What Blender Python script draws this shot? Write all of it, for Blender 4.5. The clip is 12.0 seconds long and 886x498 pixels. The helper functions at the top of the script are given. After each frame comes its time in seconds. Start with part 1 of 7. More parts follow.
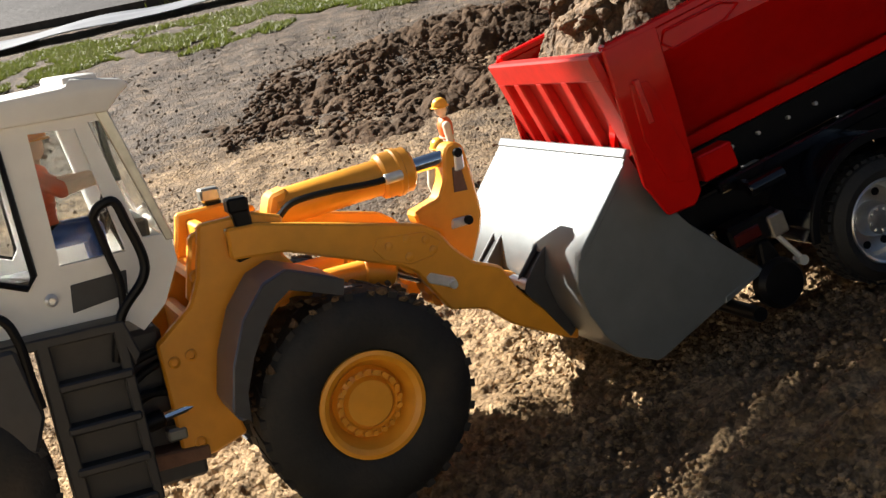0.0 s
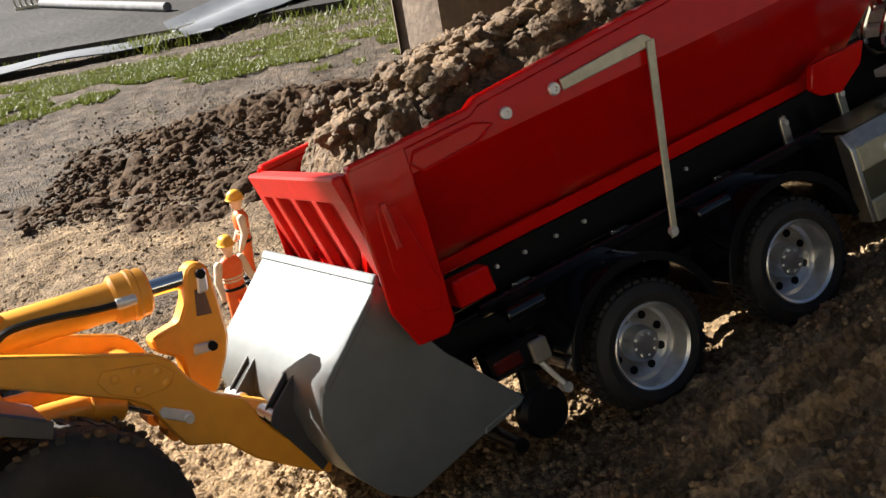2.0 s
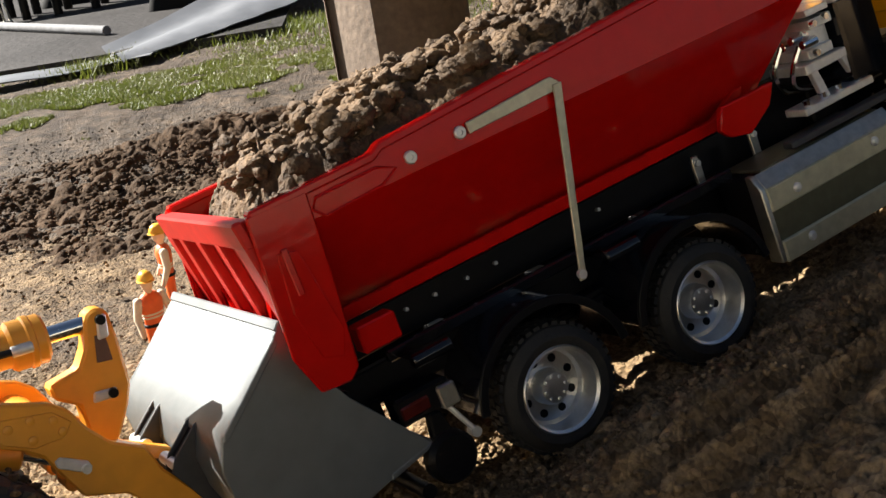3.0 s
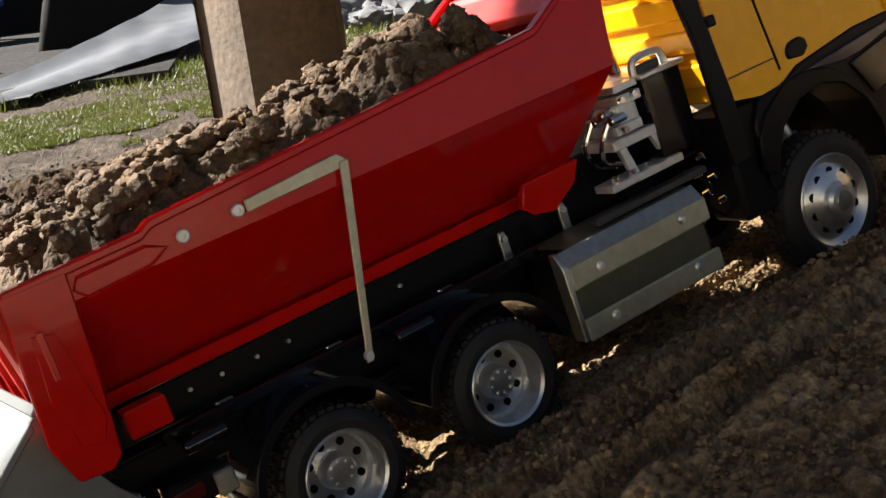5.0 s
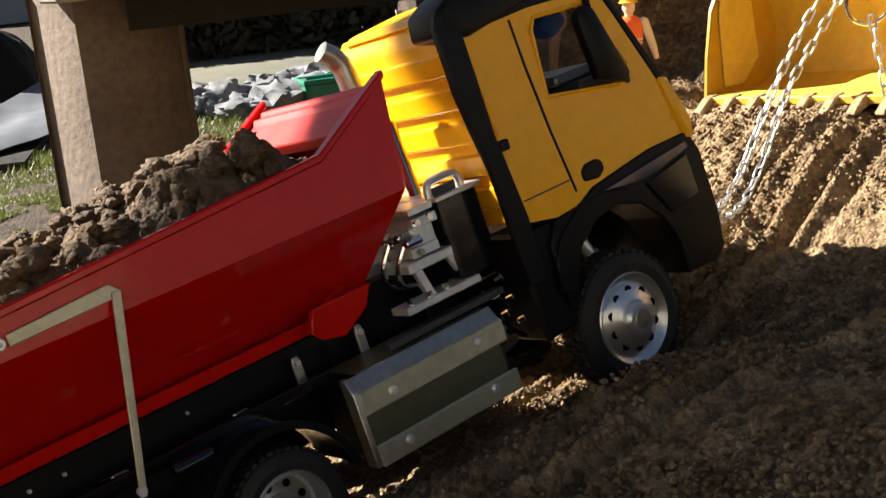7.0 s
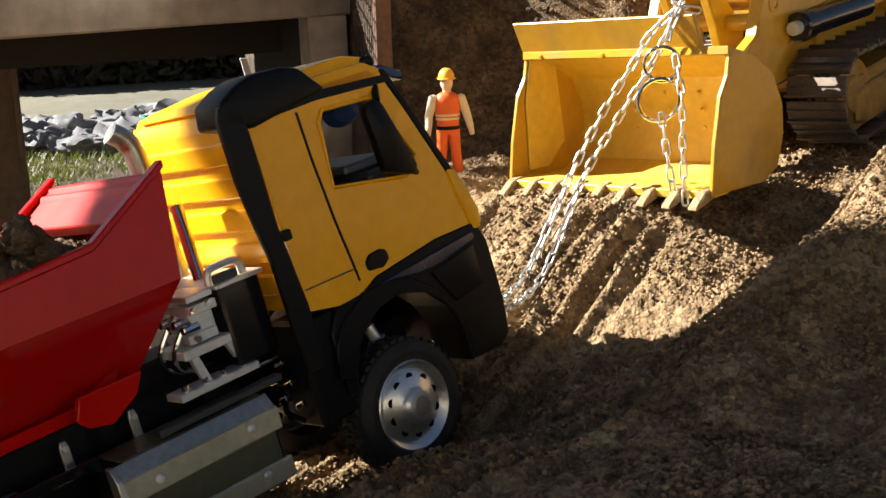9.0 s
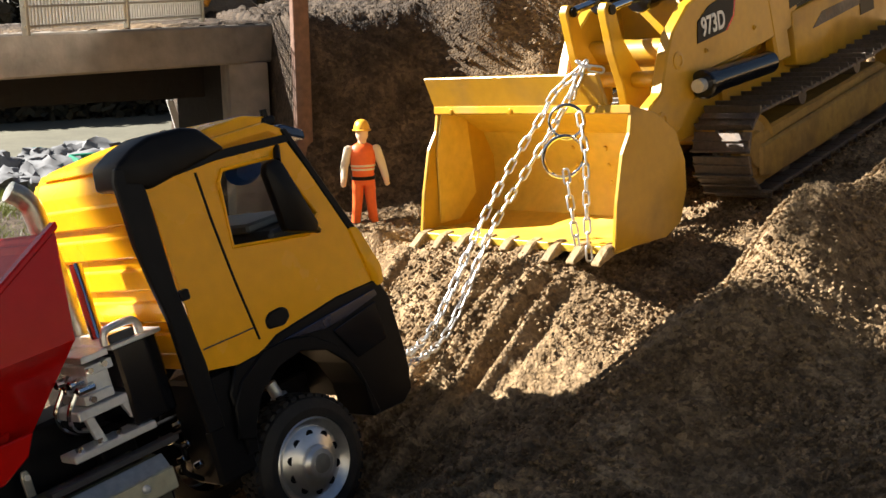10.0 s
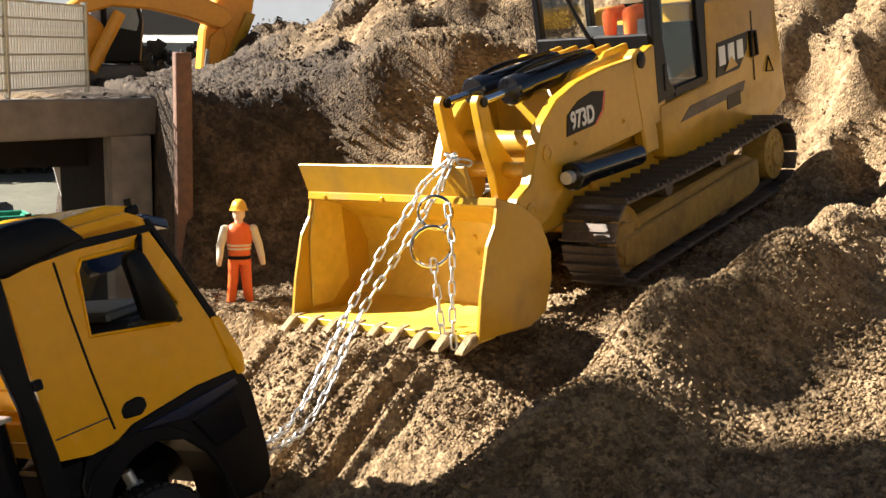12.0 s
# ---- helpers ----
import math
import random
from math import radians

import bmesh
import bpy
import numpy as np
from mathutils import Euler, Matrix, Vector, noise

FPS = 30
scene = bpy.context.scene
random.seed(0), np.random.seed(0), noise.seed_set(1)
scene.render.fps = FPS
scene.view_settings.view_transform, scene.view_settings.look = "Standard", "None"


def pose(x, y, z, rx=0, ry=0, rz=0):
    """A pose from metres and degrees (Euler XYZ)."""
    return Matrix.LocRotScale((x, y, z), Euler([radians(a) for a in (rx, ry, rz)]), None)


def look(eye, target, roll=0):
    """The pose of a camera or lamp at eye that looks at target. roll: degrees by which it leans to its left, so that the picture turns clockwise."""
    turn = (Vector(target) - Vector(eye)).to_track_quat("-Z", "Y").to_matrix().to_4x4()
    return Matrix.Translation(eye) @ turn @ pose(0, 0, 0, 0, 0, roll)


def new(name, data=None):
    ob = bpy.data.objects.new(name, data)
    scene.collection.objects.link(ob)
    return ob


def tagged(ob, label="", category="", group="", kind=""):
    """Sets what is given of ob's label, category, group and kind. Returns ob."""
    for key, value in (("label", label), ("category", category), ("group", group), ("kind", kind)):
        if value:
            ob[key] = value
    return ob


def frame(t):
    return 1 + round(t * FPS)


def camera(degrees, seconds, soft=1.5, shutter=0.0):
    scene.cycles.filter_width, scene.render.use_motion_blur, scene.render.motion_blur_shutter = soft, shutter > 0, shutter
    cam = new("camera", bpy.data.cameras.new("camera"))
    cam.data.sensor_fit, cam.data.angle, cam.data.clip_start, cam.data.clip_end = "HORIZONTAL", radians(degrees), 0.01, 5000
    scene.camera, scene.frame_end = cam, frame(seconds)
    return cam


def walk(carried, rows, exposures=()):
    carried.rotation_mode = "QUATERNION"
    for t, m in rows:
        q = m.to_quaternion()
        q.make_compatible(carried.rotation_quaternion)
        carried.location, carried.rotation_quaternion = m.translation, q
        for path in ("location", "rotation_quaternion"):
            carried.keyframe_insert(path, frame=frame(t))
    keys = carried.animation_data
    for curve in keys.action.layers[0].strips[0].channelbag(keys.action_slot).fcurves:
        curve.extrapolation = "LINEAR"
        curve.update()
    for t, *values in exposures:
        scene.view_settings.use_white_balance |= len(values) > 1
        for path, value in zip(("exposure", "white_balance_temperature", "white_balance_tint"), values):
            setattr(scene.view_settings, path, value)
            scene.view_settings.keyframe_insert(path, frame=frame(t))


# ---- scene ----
# The camera: seconds, place in metres, then degrees of turn to the left, upward tilt and roll.
cam = camera(39.14, 12.0)
ROWS = [
    (0, 0.0572, 0.0132, 0.3911, 9.50, -20.84, -12.73),
    (0.5, 0.0738, 0.0296, 0.3921, 8.13, -20.60, -11.95),
    (1, 0.0945, 0.0510, 0.3930, 6.29, -20.33, -11.19),
    (1.5, 0.1131, 0.0672, 0.3954, 4.47, -19.83, -10.43),
    (2, 0.1264, 0.0747, 0.3983, 2.36, -19.38, -9.93),
    (2.5, 0.1409, 0.0797, 0.4026, 0.98, -19.03, -9.42),
    (3, 0.1553, 0.0848, 0.4052, -0.11, -18.84, -9.20),
    (3.2, 0.1625, 0.0886, 0.4059, -1.29, -18.63, -8.48),
    (4.8, 0.2333, 0.1042, 0.4106, -4.14, -17.60, -7.48),
    (5, 0.2385, 0.1053, 0.4104, -4.28, -17.55, -7.15),
    (5.5, 0.2534, 0.1079, 0.4105, -5.51, -17.13, -6.81),
    (6, 0.2677, 0.1132, 0.4134, -6.68, -16.55, -6.55),
    (6.5, 0.2851, 0.1138, 0.4186, -8.01, -15.28, -6.31),
    (6.7, 0.2942, 0.1116, 0.4237, -8.95, -14.59, -6.05),
    (8.3, 0.3571, 0.1008, 0.4536, -13.07, -13.97, -3.85),
    (8.5, 0.3622, 0.1008, 0.4626, -14.29, -13.58, -3.15),
    (9, 0.3685, 0.0846, 0.4695, -16.41, -13.30, -2.21),
    (9.5, 0.3824, 0.0700, 0.4807, -17.68, -12.65, -1.78),
    (10, 0.3975, 0.0679, 0.4898, -19.23, -11.83, -1.44),
    (10.5, 0.4071, 0.0653, 0.4958, -20.33, -11.07, -0.53),
    (11, 0.4145, 0.0575, 0.5049, -21.51, -9.98, -0.11),
    (11.5, 0.4200, 0.0490, 0.5141, -22.69, -9.54, 0.29),
    (12, 0.4234, 0.0430, 0.5192, -23.84, -9.09, 0.60),
]
walk(cam, [(t, pose(x, y, z, 90 + tilt, 0, turn) @ pose(0, 0, 0, 0, 0, roll)) for t, x, y, z, turn, tilt, roll in ROWS])

# World, sun and exposure
world = bpy.data.worlds.new("sky")
scene.world = world
world.use_nodes = True
SUN_AZ, SUN_EL = radians(148), radians(36)      # direction to the sun: angle from +x towards +y, height
wn = world.node_tree
sky = wn.nodes.new("ShaderNodeTexSky")
sky.sky_type, sky.sun_disc = "NISHITA", False
sky.sun_elevation, sky.sun_rotation = SUN_EL, radians(90) - SUN_AZ
haze = wn.nodes.new("ShaderNodeMix")                # a little autumn haze takes the edge off the blue
haze.data_type, haze.blend_type = "RGBA", "MULTIPLY"
haze.inputs[0].default_value = 1.0
haze.inputs["B"].default_value = (1.04, 1.0, 0.98, 1)
wn.links.new(sky.outputs[0], haze.inputs["A"])
wn.links.new(haze.outputs["Result"], wn.nodes["Background"].inputs[0])
wn.nodes["Background"].inputs[1].default_value = 0.0165
sun_way = Vector((math.cos(SUN_AZ) * math.cos(SUN_EL), math.sin(SUN_AZ) * math.cos(SUN_EL), math.sin(SUN_EL)))
sun_data = bpy.data.lights.new("sun", "SUN")
sun_data.energy, sun_data.angle, sun_data.color = 5.0, radians(0.53), (1.0, 0.945, 0.865)
sun = new("sun", sun_data)
sun.matrix_world = look(sun_way * 10, (0, 0, 0))
scene.view_settings.exposure = 2.06


# ---- materials ----
def mat(name, color, rough=0.5, metal=0.0, vary=0.15, scale=60.0, bump=0.0, bump_scale=None, coat=0.0, second=None,
        dust=0.0, dust_color=(0.30, 0.22, 0.14), spec=0.5):
    """A procedural surface: a base colour varied at two scales, fine relief, and dust lying in patches."""
    m = bpy.data.materials.new(name)
    m.use_nodes = True
    t = m.node_tree
    b = t.nodes["Principled BSDF"]
    N, L = t.nodes.new, t.links.new
    co = N("ShaderNodeTexCoord")
    big, fine = N("ShaderNodeTexNoise"), N("ShaderNodeTexNoise")
    for n, s, d in ((big, scale * 0.25, 4), (fine, scale * 3, 6)):
        n.inputs["Scale"].default_value, n.inputs["Detail"].default_value = s, d
        L(co.outputs["Object"], n.inputs["Vector"])
    c = np.array(color)
    c2 = np.array(second if second else c * (1 - vary))
    ramp = N("ShaderNodeValToRGB")
    ramp.color_ramp.elements[0].position, ramp.color_ramp.elements[1].position = 0.32, 0.68
    ramp.color_ramp.elements[0].color, ramp.color_ramp.elements[1].color = (*c2, 1), (*c, 1)
    L(big.outputs["Fac"], ramp.inputs[0])
    mix = N("ShaderNodeMix")
    mix.data_type, mix.blend_type = "RGBA", "MULTIPLY"
    mix.inputs[0].default_value = 1.0
    fr = N("ShaderNodeMapRange")
    fr.inputs["From Min"].default_value, fr.inputs["From Max"].default_value = 0.25, 0.75
    fr.inputs["To Min"].default_value, fr.inputs["To Max"].default_value = 1 - vary, 1 + vary * 0.5
    L(fine.outputs["Fac"], fr.inputs[0])
    L(ramp.outputs[0], mix.inputs["A"])
    L(fr.outputs[0], mix.inputs["B"])
    out = mix.outputs["Result"]
    if dust:
        dn = N("ShaderNodeTexNoise")
        dn.inputs["Scale"].default_value, dn.inputs["Detail"].default_value = scale * 0.6, 8
        L(co.outputs["Object"], dn.inputs["Vector"])
        dr = N("ShaderNodeMapRange")
        dr.inputs["From Min"].default_value, dr.inputs["From Max"].default_value = 0.5, 0.8
        dr.inputs["To Max"].default_value = dust
        L(dn.outputs["Fac"], dr.inputs[0])
        dm = N("ShaderNodeMix")
        dm.data_type = "RGBA"
        dm.inputs["B"].default_value = (*dust_color, 1)
        L(dr.outputs[0], dm.inputs[0])
        L(out, dm.inputs["A"])
        out = dm.outputs["Result"]
        rr = N("ShaderNodeMapRange")
        rr.inputs["To Min"].default_value, rr.inputs["To Max"].default_value = rough, min(1, rough + 0.5)
        L(dr.outputs[0], rr.inputs[0])
        L(rr.outputs[0], b.inputs["Roughness"])
    else:
        rr = N("ShaderNodeMapRange")
        rr.inputs["To Min"].default_value, rr.inputs["To Max"].default_value = rough * 0.8, min(1, rough * 1.2)
        L(fine.outputs["Fac"], rr.inputs[0])
        L(rr.outputs[0], b.inputs["Roughness"])
    L(out, b.inputs["Base Color"])
    b.inputs["Metallic"].default_value = metal
    b.inputs["Coat Weight"].default_value = coat
    b.inputs["Coat Roughness"].default_value = 0.06
    b.inputs["Specular IOR Level"].default_value = spec
    if bump:
        bp, bn = N("ShaderNodeBump"), N("ShaderNodeTexNoise")
        bn.inputs["Scale"].default_value, bn.inputs["Detail"].default_value = bump_scale or scale * 4, 8
        L(co.outputs["Object"], bn.inputs["Vector"])
        bp.inputs["Strength"].default_value, bp.inputs["Distance"].default_value = bump, 0.004
        L(bn.outputs["Fac"], bp.inputs["Height"])
        L(bp.outputs[0], b.inputs["Normal"])
    return m


def glass(name, color=(0.9, 0.92, 0.9), rough=0.02):
    m = bpy.data.materials.new(name)
    m.use_nodes = True
    b = m.node_tree.nodes["Principled BSDF"]
    b.inputs["Base Color"].default_value = (*color, 1)
    b.inputs["Roughness"].default_value = rough
    b.inputs["Transmission Weight"].default_value = 1.0
    b.inputs["IOR"].default_value = 1.3
    return m


M_RED = mat("red_paint", (0.54, 0.005, 0.003), 0.10, vary=0.10, scale=25, coat=0.0, dust=0.02, bump=0.12, bump_scale=26, spec=0.30)
M_RED_IN = mat("red_paint_scuffed", (0.58, 0.016, 0.010), 0.40, vary=0.15, scale=40, coat=0.0, dust=0.06, spec=0.3)
M_YELLOW = mat("yellow_cab_paint", (0.93, 0.44, 0.003), 0.26, vary=0.07, scale=25, coat=0.08, dust=0.10, dust_color=(0.75, 0.42, 0.06), spec=0.30)
M_ORANGE = mat("yellow_loader_paint", (0.80, 0.335, 0.022), 0.40, vary=0.10, scale=30, coat=0.08, dust=0.10)
M_CRAWLER = mat("yellow_crawler_paint", (0.52, 0.28, 0.012), 0.34, vary=0.10, scale=35, coat=0.2, dust=0.50, dust_color=(0.20, 0.13, 0.055))
M_MUDDY = mat("mud_smeared_yellow", (0.42, 0.25, 0.04), 0.6, vary=0.3, scale=30, dust=0.8, dust_color=(0.13, 0.085, 0.045), second=(0.25, 0.15, 0.04))
M_TOOTH = mat("sandy_worn_steel", (0.34, 0.225, 0.095), 0.7, vary=0.35, scale=60, bump=0.5, bump_scale=200, second=(0.22, 0.145, 0.065))
M_CRAWLER_WORN = mat("worn_yellow_paint", (0.72, 0.475, 0.06), 0.42, vary=0.15, scale=30, coat=0.1, dust=0.35, dust_color=(0.62, 0.40, 0.18), bump=0.1)
M_WHITE = mat("white_plastic", (0.78, 0.77, 0.74), 0.35, vary=0.05, scale=30, dust=0.08)
M_BLACK = mat("black_plastic", (0.006, 0.006, 0.007), 0.38, vary=0.3, scale=40, dust=0.015, spec=0.16)
M_GLOSS = mat("black_gloss", (0.006, 0.007, 0.010), 0.14, vary=0.2, scale=40, coat=0.3, dust=0.015, spec=0.4)
M_BLUEGLOSS = mat("blue_black_gloss", (0.010, 0.018, 0.05), 0.16, vary=0.2, scale=40, coat=0.5)
M_VISOR = mat("blue_tinted_plastic", (0.020, 0.034, 0.085), 0.2, vary=0.1, scale=40, coat=0.3)
M_DARK = mat("dark_grey_plastic", (0.035, 0.037, 0.042), 0.5, vary=0.2, scale=40, dust=0.10)
M_STEP = mat("step_plastic", (0.018, 0.019, 0.022), 0.5, vary=0.2, scale=40, dust=0.08)
M_FENDER = mat("grey_blue_fender", (0.065, 0.080, 0.13), 0.28, vary=0.15, scale=30, dust=0.15)
M_RUBBER = mat("tyre_rubber", (0.011, 0.0105, 0.010), 0.7, vary=0.3, scale=60, dust=0.28, dust_color=(0.10, 0.07, 0.045), bump=0.2)
M_STEEL = mat("bright_steel", (0.78, 0.78, 0.76), 0.30, metal=0.5, vary=0.15, scale=60, dust=0.12)
M_ALU = mat("brushed_aluminium", (0.55, 0.54, 0.48), 0.34, metal=0.9, vary=0.2, scale=60, dust=0.25)
M_OLIVE = mat("anodised_tank_plate", (0.60, 0.58, 0.42), 0.36, metal=0.5, vary=0.2, scale=40, dust=0.2)
M_PANEL = mat("dark_olive_panel", (0.13, 0.13, 0.085), 0.4, metal=0.5, vary=0.2, scale=40, dust=0.15)
M_STRAP = mat("strap_metal", (0.62, 0.58, 0.42), 0.4, metal=0.6, vary=0.2, scale=60, dust=0.2)
M_CHROME = mat("chrome", (0.80, 0.81, 0.82), 0.12, metal=1.0, vary=0.08, scale=60, dust=0.06)
M_RIM = mat("satin_aluminium", (0.80, 0.80, 0.79), 0.30, metal=0.9, vary=0.15, scale=60, dust=0.15)
M_BUCKET = mat("bucket_grey_paint", (0.205, 0.222, 0.226), 0.40, metal=0.55, vary=0.12, scale=20, dust=0.10, dust_color=(0.12, 0.10, 0.075), bump=0.05, spec=0.35)
M_TRACK = mat("track_steel", (0.16, 0.135, 0.115), 0.5, metal=0.6, vary=0.35, scale=80, dust=0.6, dust_color=(0.26, 0.18, 0.11))
M_BLUE = mat("blue_cloth", (0.015, 0.07, 0.27), 0.6, vary=0.15, scale=80)
M_VEST = mat("orange_plastic", (0.85, 0.14, 0.02), 0.5, vary=0.1, scale=80)
M_SKIN = mat("doll_plastic", (0.78, 0.56, 0.38), 0.5, vary=0.08, scale=80)
M_GREEN = mat("green_plastic", (0.02, 0.22, 0.13), 0.4, vary=0.15, scale=20, dust=0.2)
M_CONCRETE = mat("weathered_concrete", (0.27, 0.235, 0.195), 0.9, vary=0.35, scale=12, bump=0.5, bump_scale=60, second=(0.17, 0.15, 0.125))
M_STONE = mat("grey_stone", (0.20, 0.205, 0.215), 0.85, vary=0.35, scale=10, bump=0.6, bump_scale=25)
M_WOOD = mat("weathered_post", (0.34, 0.245, 0.175), 0.8, vary=0.3, scale=8, bump=0.4, bump_scale=40, second=(0.24, 0.17, 0.12))
M_RUST = mat("rusty_steel", (0.20, 0.10, 0.06), 0.8, vary=0.4, scale=30, bump=0.4, second=(0.12, 0.07, 0.05))
M_SHEET = mat("grey_tarp", (0.115, 0.125, 0.142), 0.6, vary=0.15, scale=6, bump=0.2, bump_scale=12)
M_GLASS = glass("clear_glass")
M_TAIL = mat("dark_red_lens", (0.07, 0.008, 0.006), 0.2, coat=0.4)
M_LAMP = mat("red_lens", (0.55, 0.008, 0.006), 0.2, coat=0.4)
M_FILM = mat("black_tarp", (0.010, 0.010, 0.010), 0.85, vary=0.3, scale=8, spec=0.15)
# near-black base colour puts in the deep shade under the bridge deck
M_DEEP_SHADE = mat("dark_damp_concrete", (0.016, 0.014, 0.011), 0.9, vary=0.4, scale=12, bump=0.4, bump_scale=60)
M_PIER = mat("brown_concrete", (0.21, 0.155, 0.112), 0.8, vary=0.35, scale=22, bump=0.5, bump_scale=70, second=(0.13, 0.095, 0.068))


def leaf(name, color, color2):
    """Thin blades that let some light through."""
    m = mat(name, color, 0.55, vary=0.3, scale=8, second=color2)
    t = m.node_tree
    out, b = t.nodes["Material Output"], t.nodes["Principled BSDF"]
    tr, mx = t.nodes.new("ShaderNodeBsdfTranslucent"), t.nodes.new("ShaderNodeMixShader")
    tr.inputs["Color"].default_value = (color[0] * 1.6, color[1] * 1.6, color[2], 1)
    mx.inputs[0].default_value = 0.30
    t.links.new(b.outputs[0], mx.inputs[1])
    t.links.new(tr.outputs[0], mx.inputs[2])
    t.links.new(mx.outputs[0], out.inputs[0])
    return m


M_LEAF = leaf("tree_leaf", (0.09, 0.15, 0.02), (0.12, 0.13, 0.03))
M_GRASS = leaf("grass_blade", (0.075, 0.092, 0.020), (0.150, 0.140, 0.052))


# ---- mesh helpers: all lengths of things in decimetres, scaled to metres when a part is linked ----
K = 0.1


def prism(pts, a, b, axis="y", bevel=0.0, seg=1):
    """A polygon swept along an axis. pts: (x, z) for y, (y, z) for x, (x, y) for z."""
    bm = bmesh.new()
    put = {"y": lambda p, h: (p[0], h, p[1]), "x": lambda p, h: (h, p[0], p[1]), "z": lambda p, h: (p[0], p[1], h)}[axis]
    lo = [bm.verts.new(put(p, a)) for p in pts]
    hi = [bm.verts.new(put(p, b)) for p in pts]
    bm.faces.new(lo)
    bm.faces.new(hi[::-1])
    for i in range(len(pts)):
        j = (i + 1) % len(pts)
        bm.faces.new((lo[j], lo[i], hi[i], hi[j]))
    bmesh.ops.recalc_face_normals(bm, faces=bm.faces[:])
    if bevel:
        bmesh.ops.bevel(bm, geom=bm.edges[:], offset=bevel, segments=seg, profile=0.5, affect="EDGES", clamp_overlap=True)
    return bm


def box(x0, x1, y0, y1, z0, z1, bevel=0.015, seg=1):
    return prism([(x0, y0), (x1, y0), (x1, y1), (x0, y1)], z0, z1, "z", bevel, seg)


def lathe(profile, base, way, seg=32, cap=True):
    """A profile of (radius, height) turned about the axis through base along way."""
    bm = bmesh.new()
    turn = Vector(way).to_track_quat("Z", "Y").to_matrix()
    rings = []
    for r, h in profile:
        rings.append([bm.verts.new(Vector(base) + turn @ Vector((r * math.cos(2 * math.pi * k / seg), r * math.sin(2 * math.pi * k / seg), h))) for k in range(seg)])
    for a, b in zip(rings, rings[1:]):
        for k in range(seg):
            j = (k + 1) % seg
            bm.faces.new((a[k], a[j], b[j], b[k]))
    if cap:
        bm.faces.new(rings[0][::-1])
        bm.faces.new(rings[-1])
    bmesh.ops.recalc_face_normals(bm, faces=bm.faces[:])
    return bm


def rod(p0, p1, r, seg=16, r2=None, edge=0.0):
    way = Vector(p1) - Vector(p0)
    h, r2 = way.length, r if r2 is None else r2
    if edge:
        prof = [(r - edge, 0), (r, edge), (r2, h - edge), (r2 - edge, h)]
    else:
        prof = [(r, 0), (r2, h)]
    return lathe(prof, p0, way, seg)


def tube(points, r, seg=8, closed=False):
    """A round bar along a smooth line of points."""
    bm = bmesh.new()
    P = [Vector(p) for p in points]
    n = len(P)
    rings = []
    up = Vector((0.13, 0.31, 0.94))
    for i, p in enumerate(P):
        a, b = (P[i - 1], P[(i + 1) % n]) if closed else (P[max(i - 1, 0)], P[min(i + 1, n - 1)])
        d = (b - a).normalized()
        u = (up - d * up.dot(d)).normalized()
        v = d.cross(u)
        up = u
        rings.append([bm.verts.new(p + r * (u * math.cos(2 * math.pi * k / seg) + v * math.sin(2 * math.pi * k / seg))) for k in range(seg)])
    for i in range(n if closed else n - 1):
        a, b = rings[i], rings[(i + 1) % n]
        for k in range(seg):
            j = (k + 1) % seg
            bm.faces.new((a[k], a[j], b[j], b[k]))
    if not closed:
        bm.faces.new(rings[0][::-1])
        bm.faces.new(rings[-1])
    bmesh.ops.recalc_face_normals(bm, faces=bm.faces[:])
    return bm


def arc(cx, cz, r, a0, a1, n=12):
    return [(cx + r * math.cos(radians(a0 + (a1 - a0) * k / n)), cz + r * math.sin(radians(a0 + (a1 - a0) * k / n))) for k in range(n + 1)]


def spline(pts, n=8):
    """A smooth line through points (Catmull-Rom)."""
    P = [Vector(p) for p in pts]
    P = [P[0] * 2 - P[1]] + P + [P[-1] * 2 - P[-2]]
    out = []
    for i in range(1, len(P) - 2):
        for k in range(n):
            t = k / n
            a, b, c, d = P[i - 1], P[i], P[i + 1], P[i + 2]
            out.append(0.5 * (2 * b + (c - a) * t + (2 * a - 5 * b + 4 * c - d) * t * t + (3 * b - 3 * c + d - a) * t ** 3))
    return out + [P[-2]]


def merge(*bms):
    """Several meshes of one part in one."""
    out = bmesh.new()
    for b in bms:
        me = bpy.data.meshes.new("m")
        b.to_mesh(me)
        b.free()
        out.from_mesh(me)
        bpy.data.meshes.remove(me)
    return out


def moved(bm, m):
    bmesh.ops.transform(bm, matrix=m, verts=bm.verts[:])
    return bm


def part(name, bm, material, parent=None, label="", sharp=32, scale=K):
    me = bpy.data.meshes.new(name)
    bmesh.ops.scale(bm, vec=(scale,) * 3, verts=bm.verts[:])
    bm.to_mesh(me)
    bm.free()
    me.materials.append(material)
    me.shade_smooth()
    me.set_sharp_from_angle(angle=radians(sharp))
    ob = new(name, me)
    if parent:
        ob.parent = parent
    if label:
        ob["label"] = label
    return ob


def again(ob, m, parent=None):
    """A second part on the same mesh, moved by m within its thing."""
    o = new(ob.name.split(".")[0], ob.data)
    o.parent = parent or ob.parent
    o.matrix_basis = m @ ob.matrix_basis
    for key in ("label",):
        if key in ob:
            o[key] = ob[key]
    for c in ob.children:
        again(c, Matrix(), o)
    return o


def thing(name, label, category, m=None, group="", kind=""):
    e = new(name)
    e.empty_display_size = 0.02
    if m is not None:
        e.matrix_basis = m
    return tagged(e, label, category, group, kind)


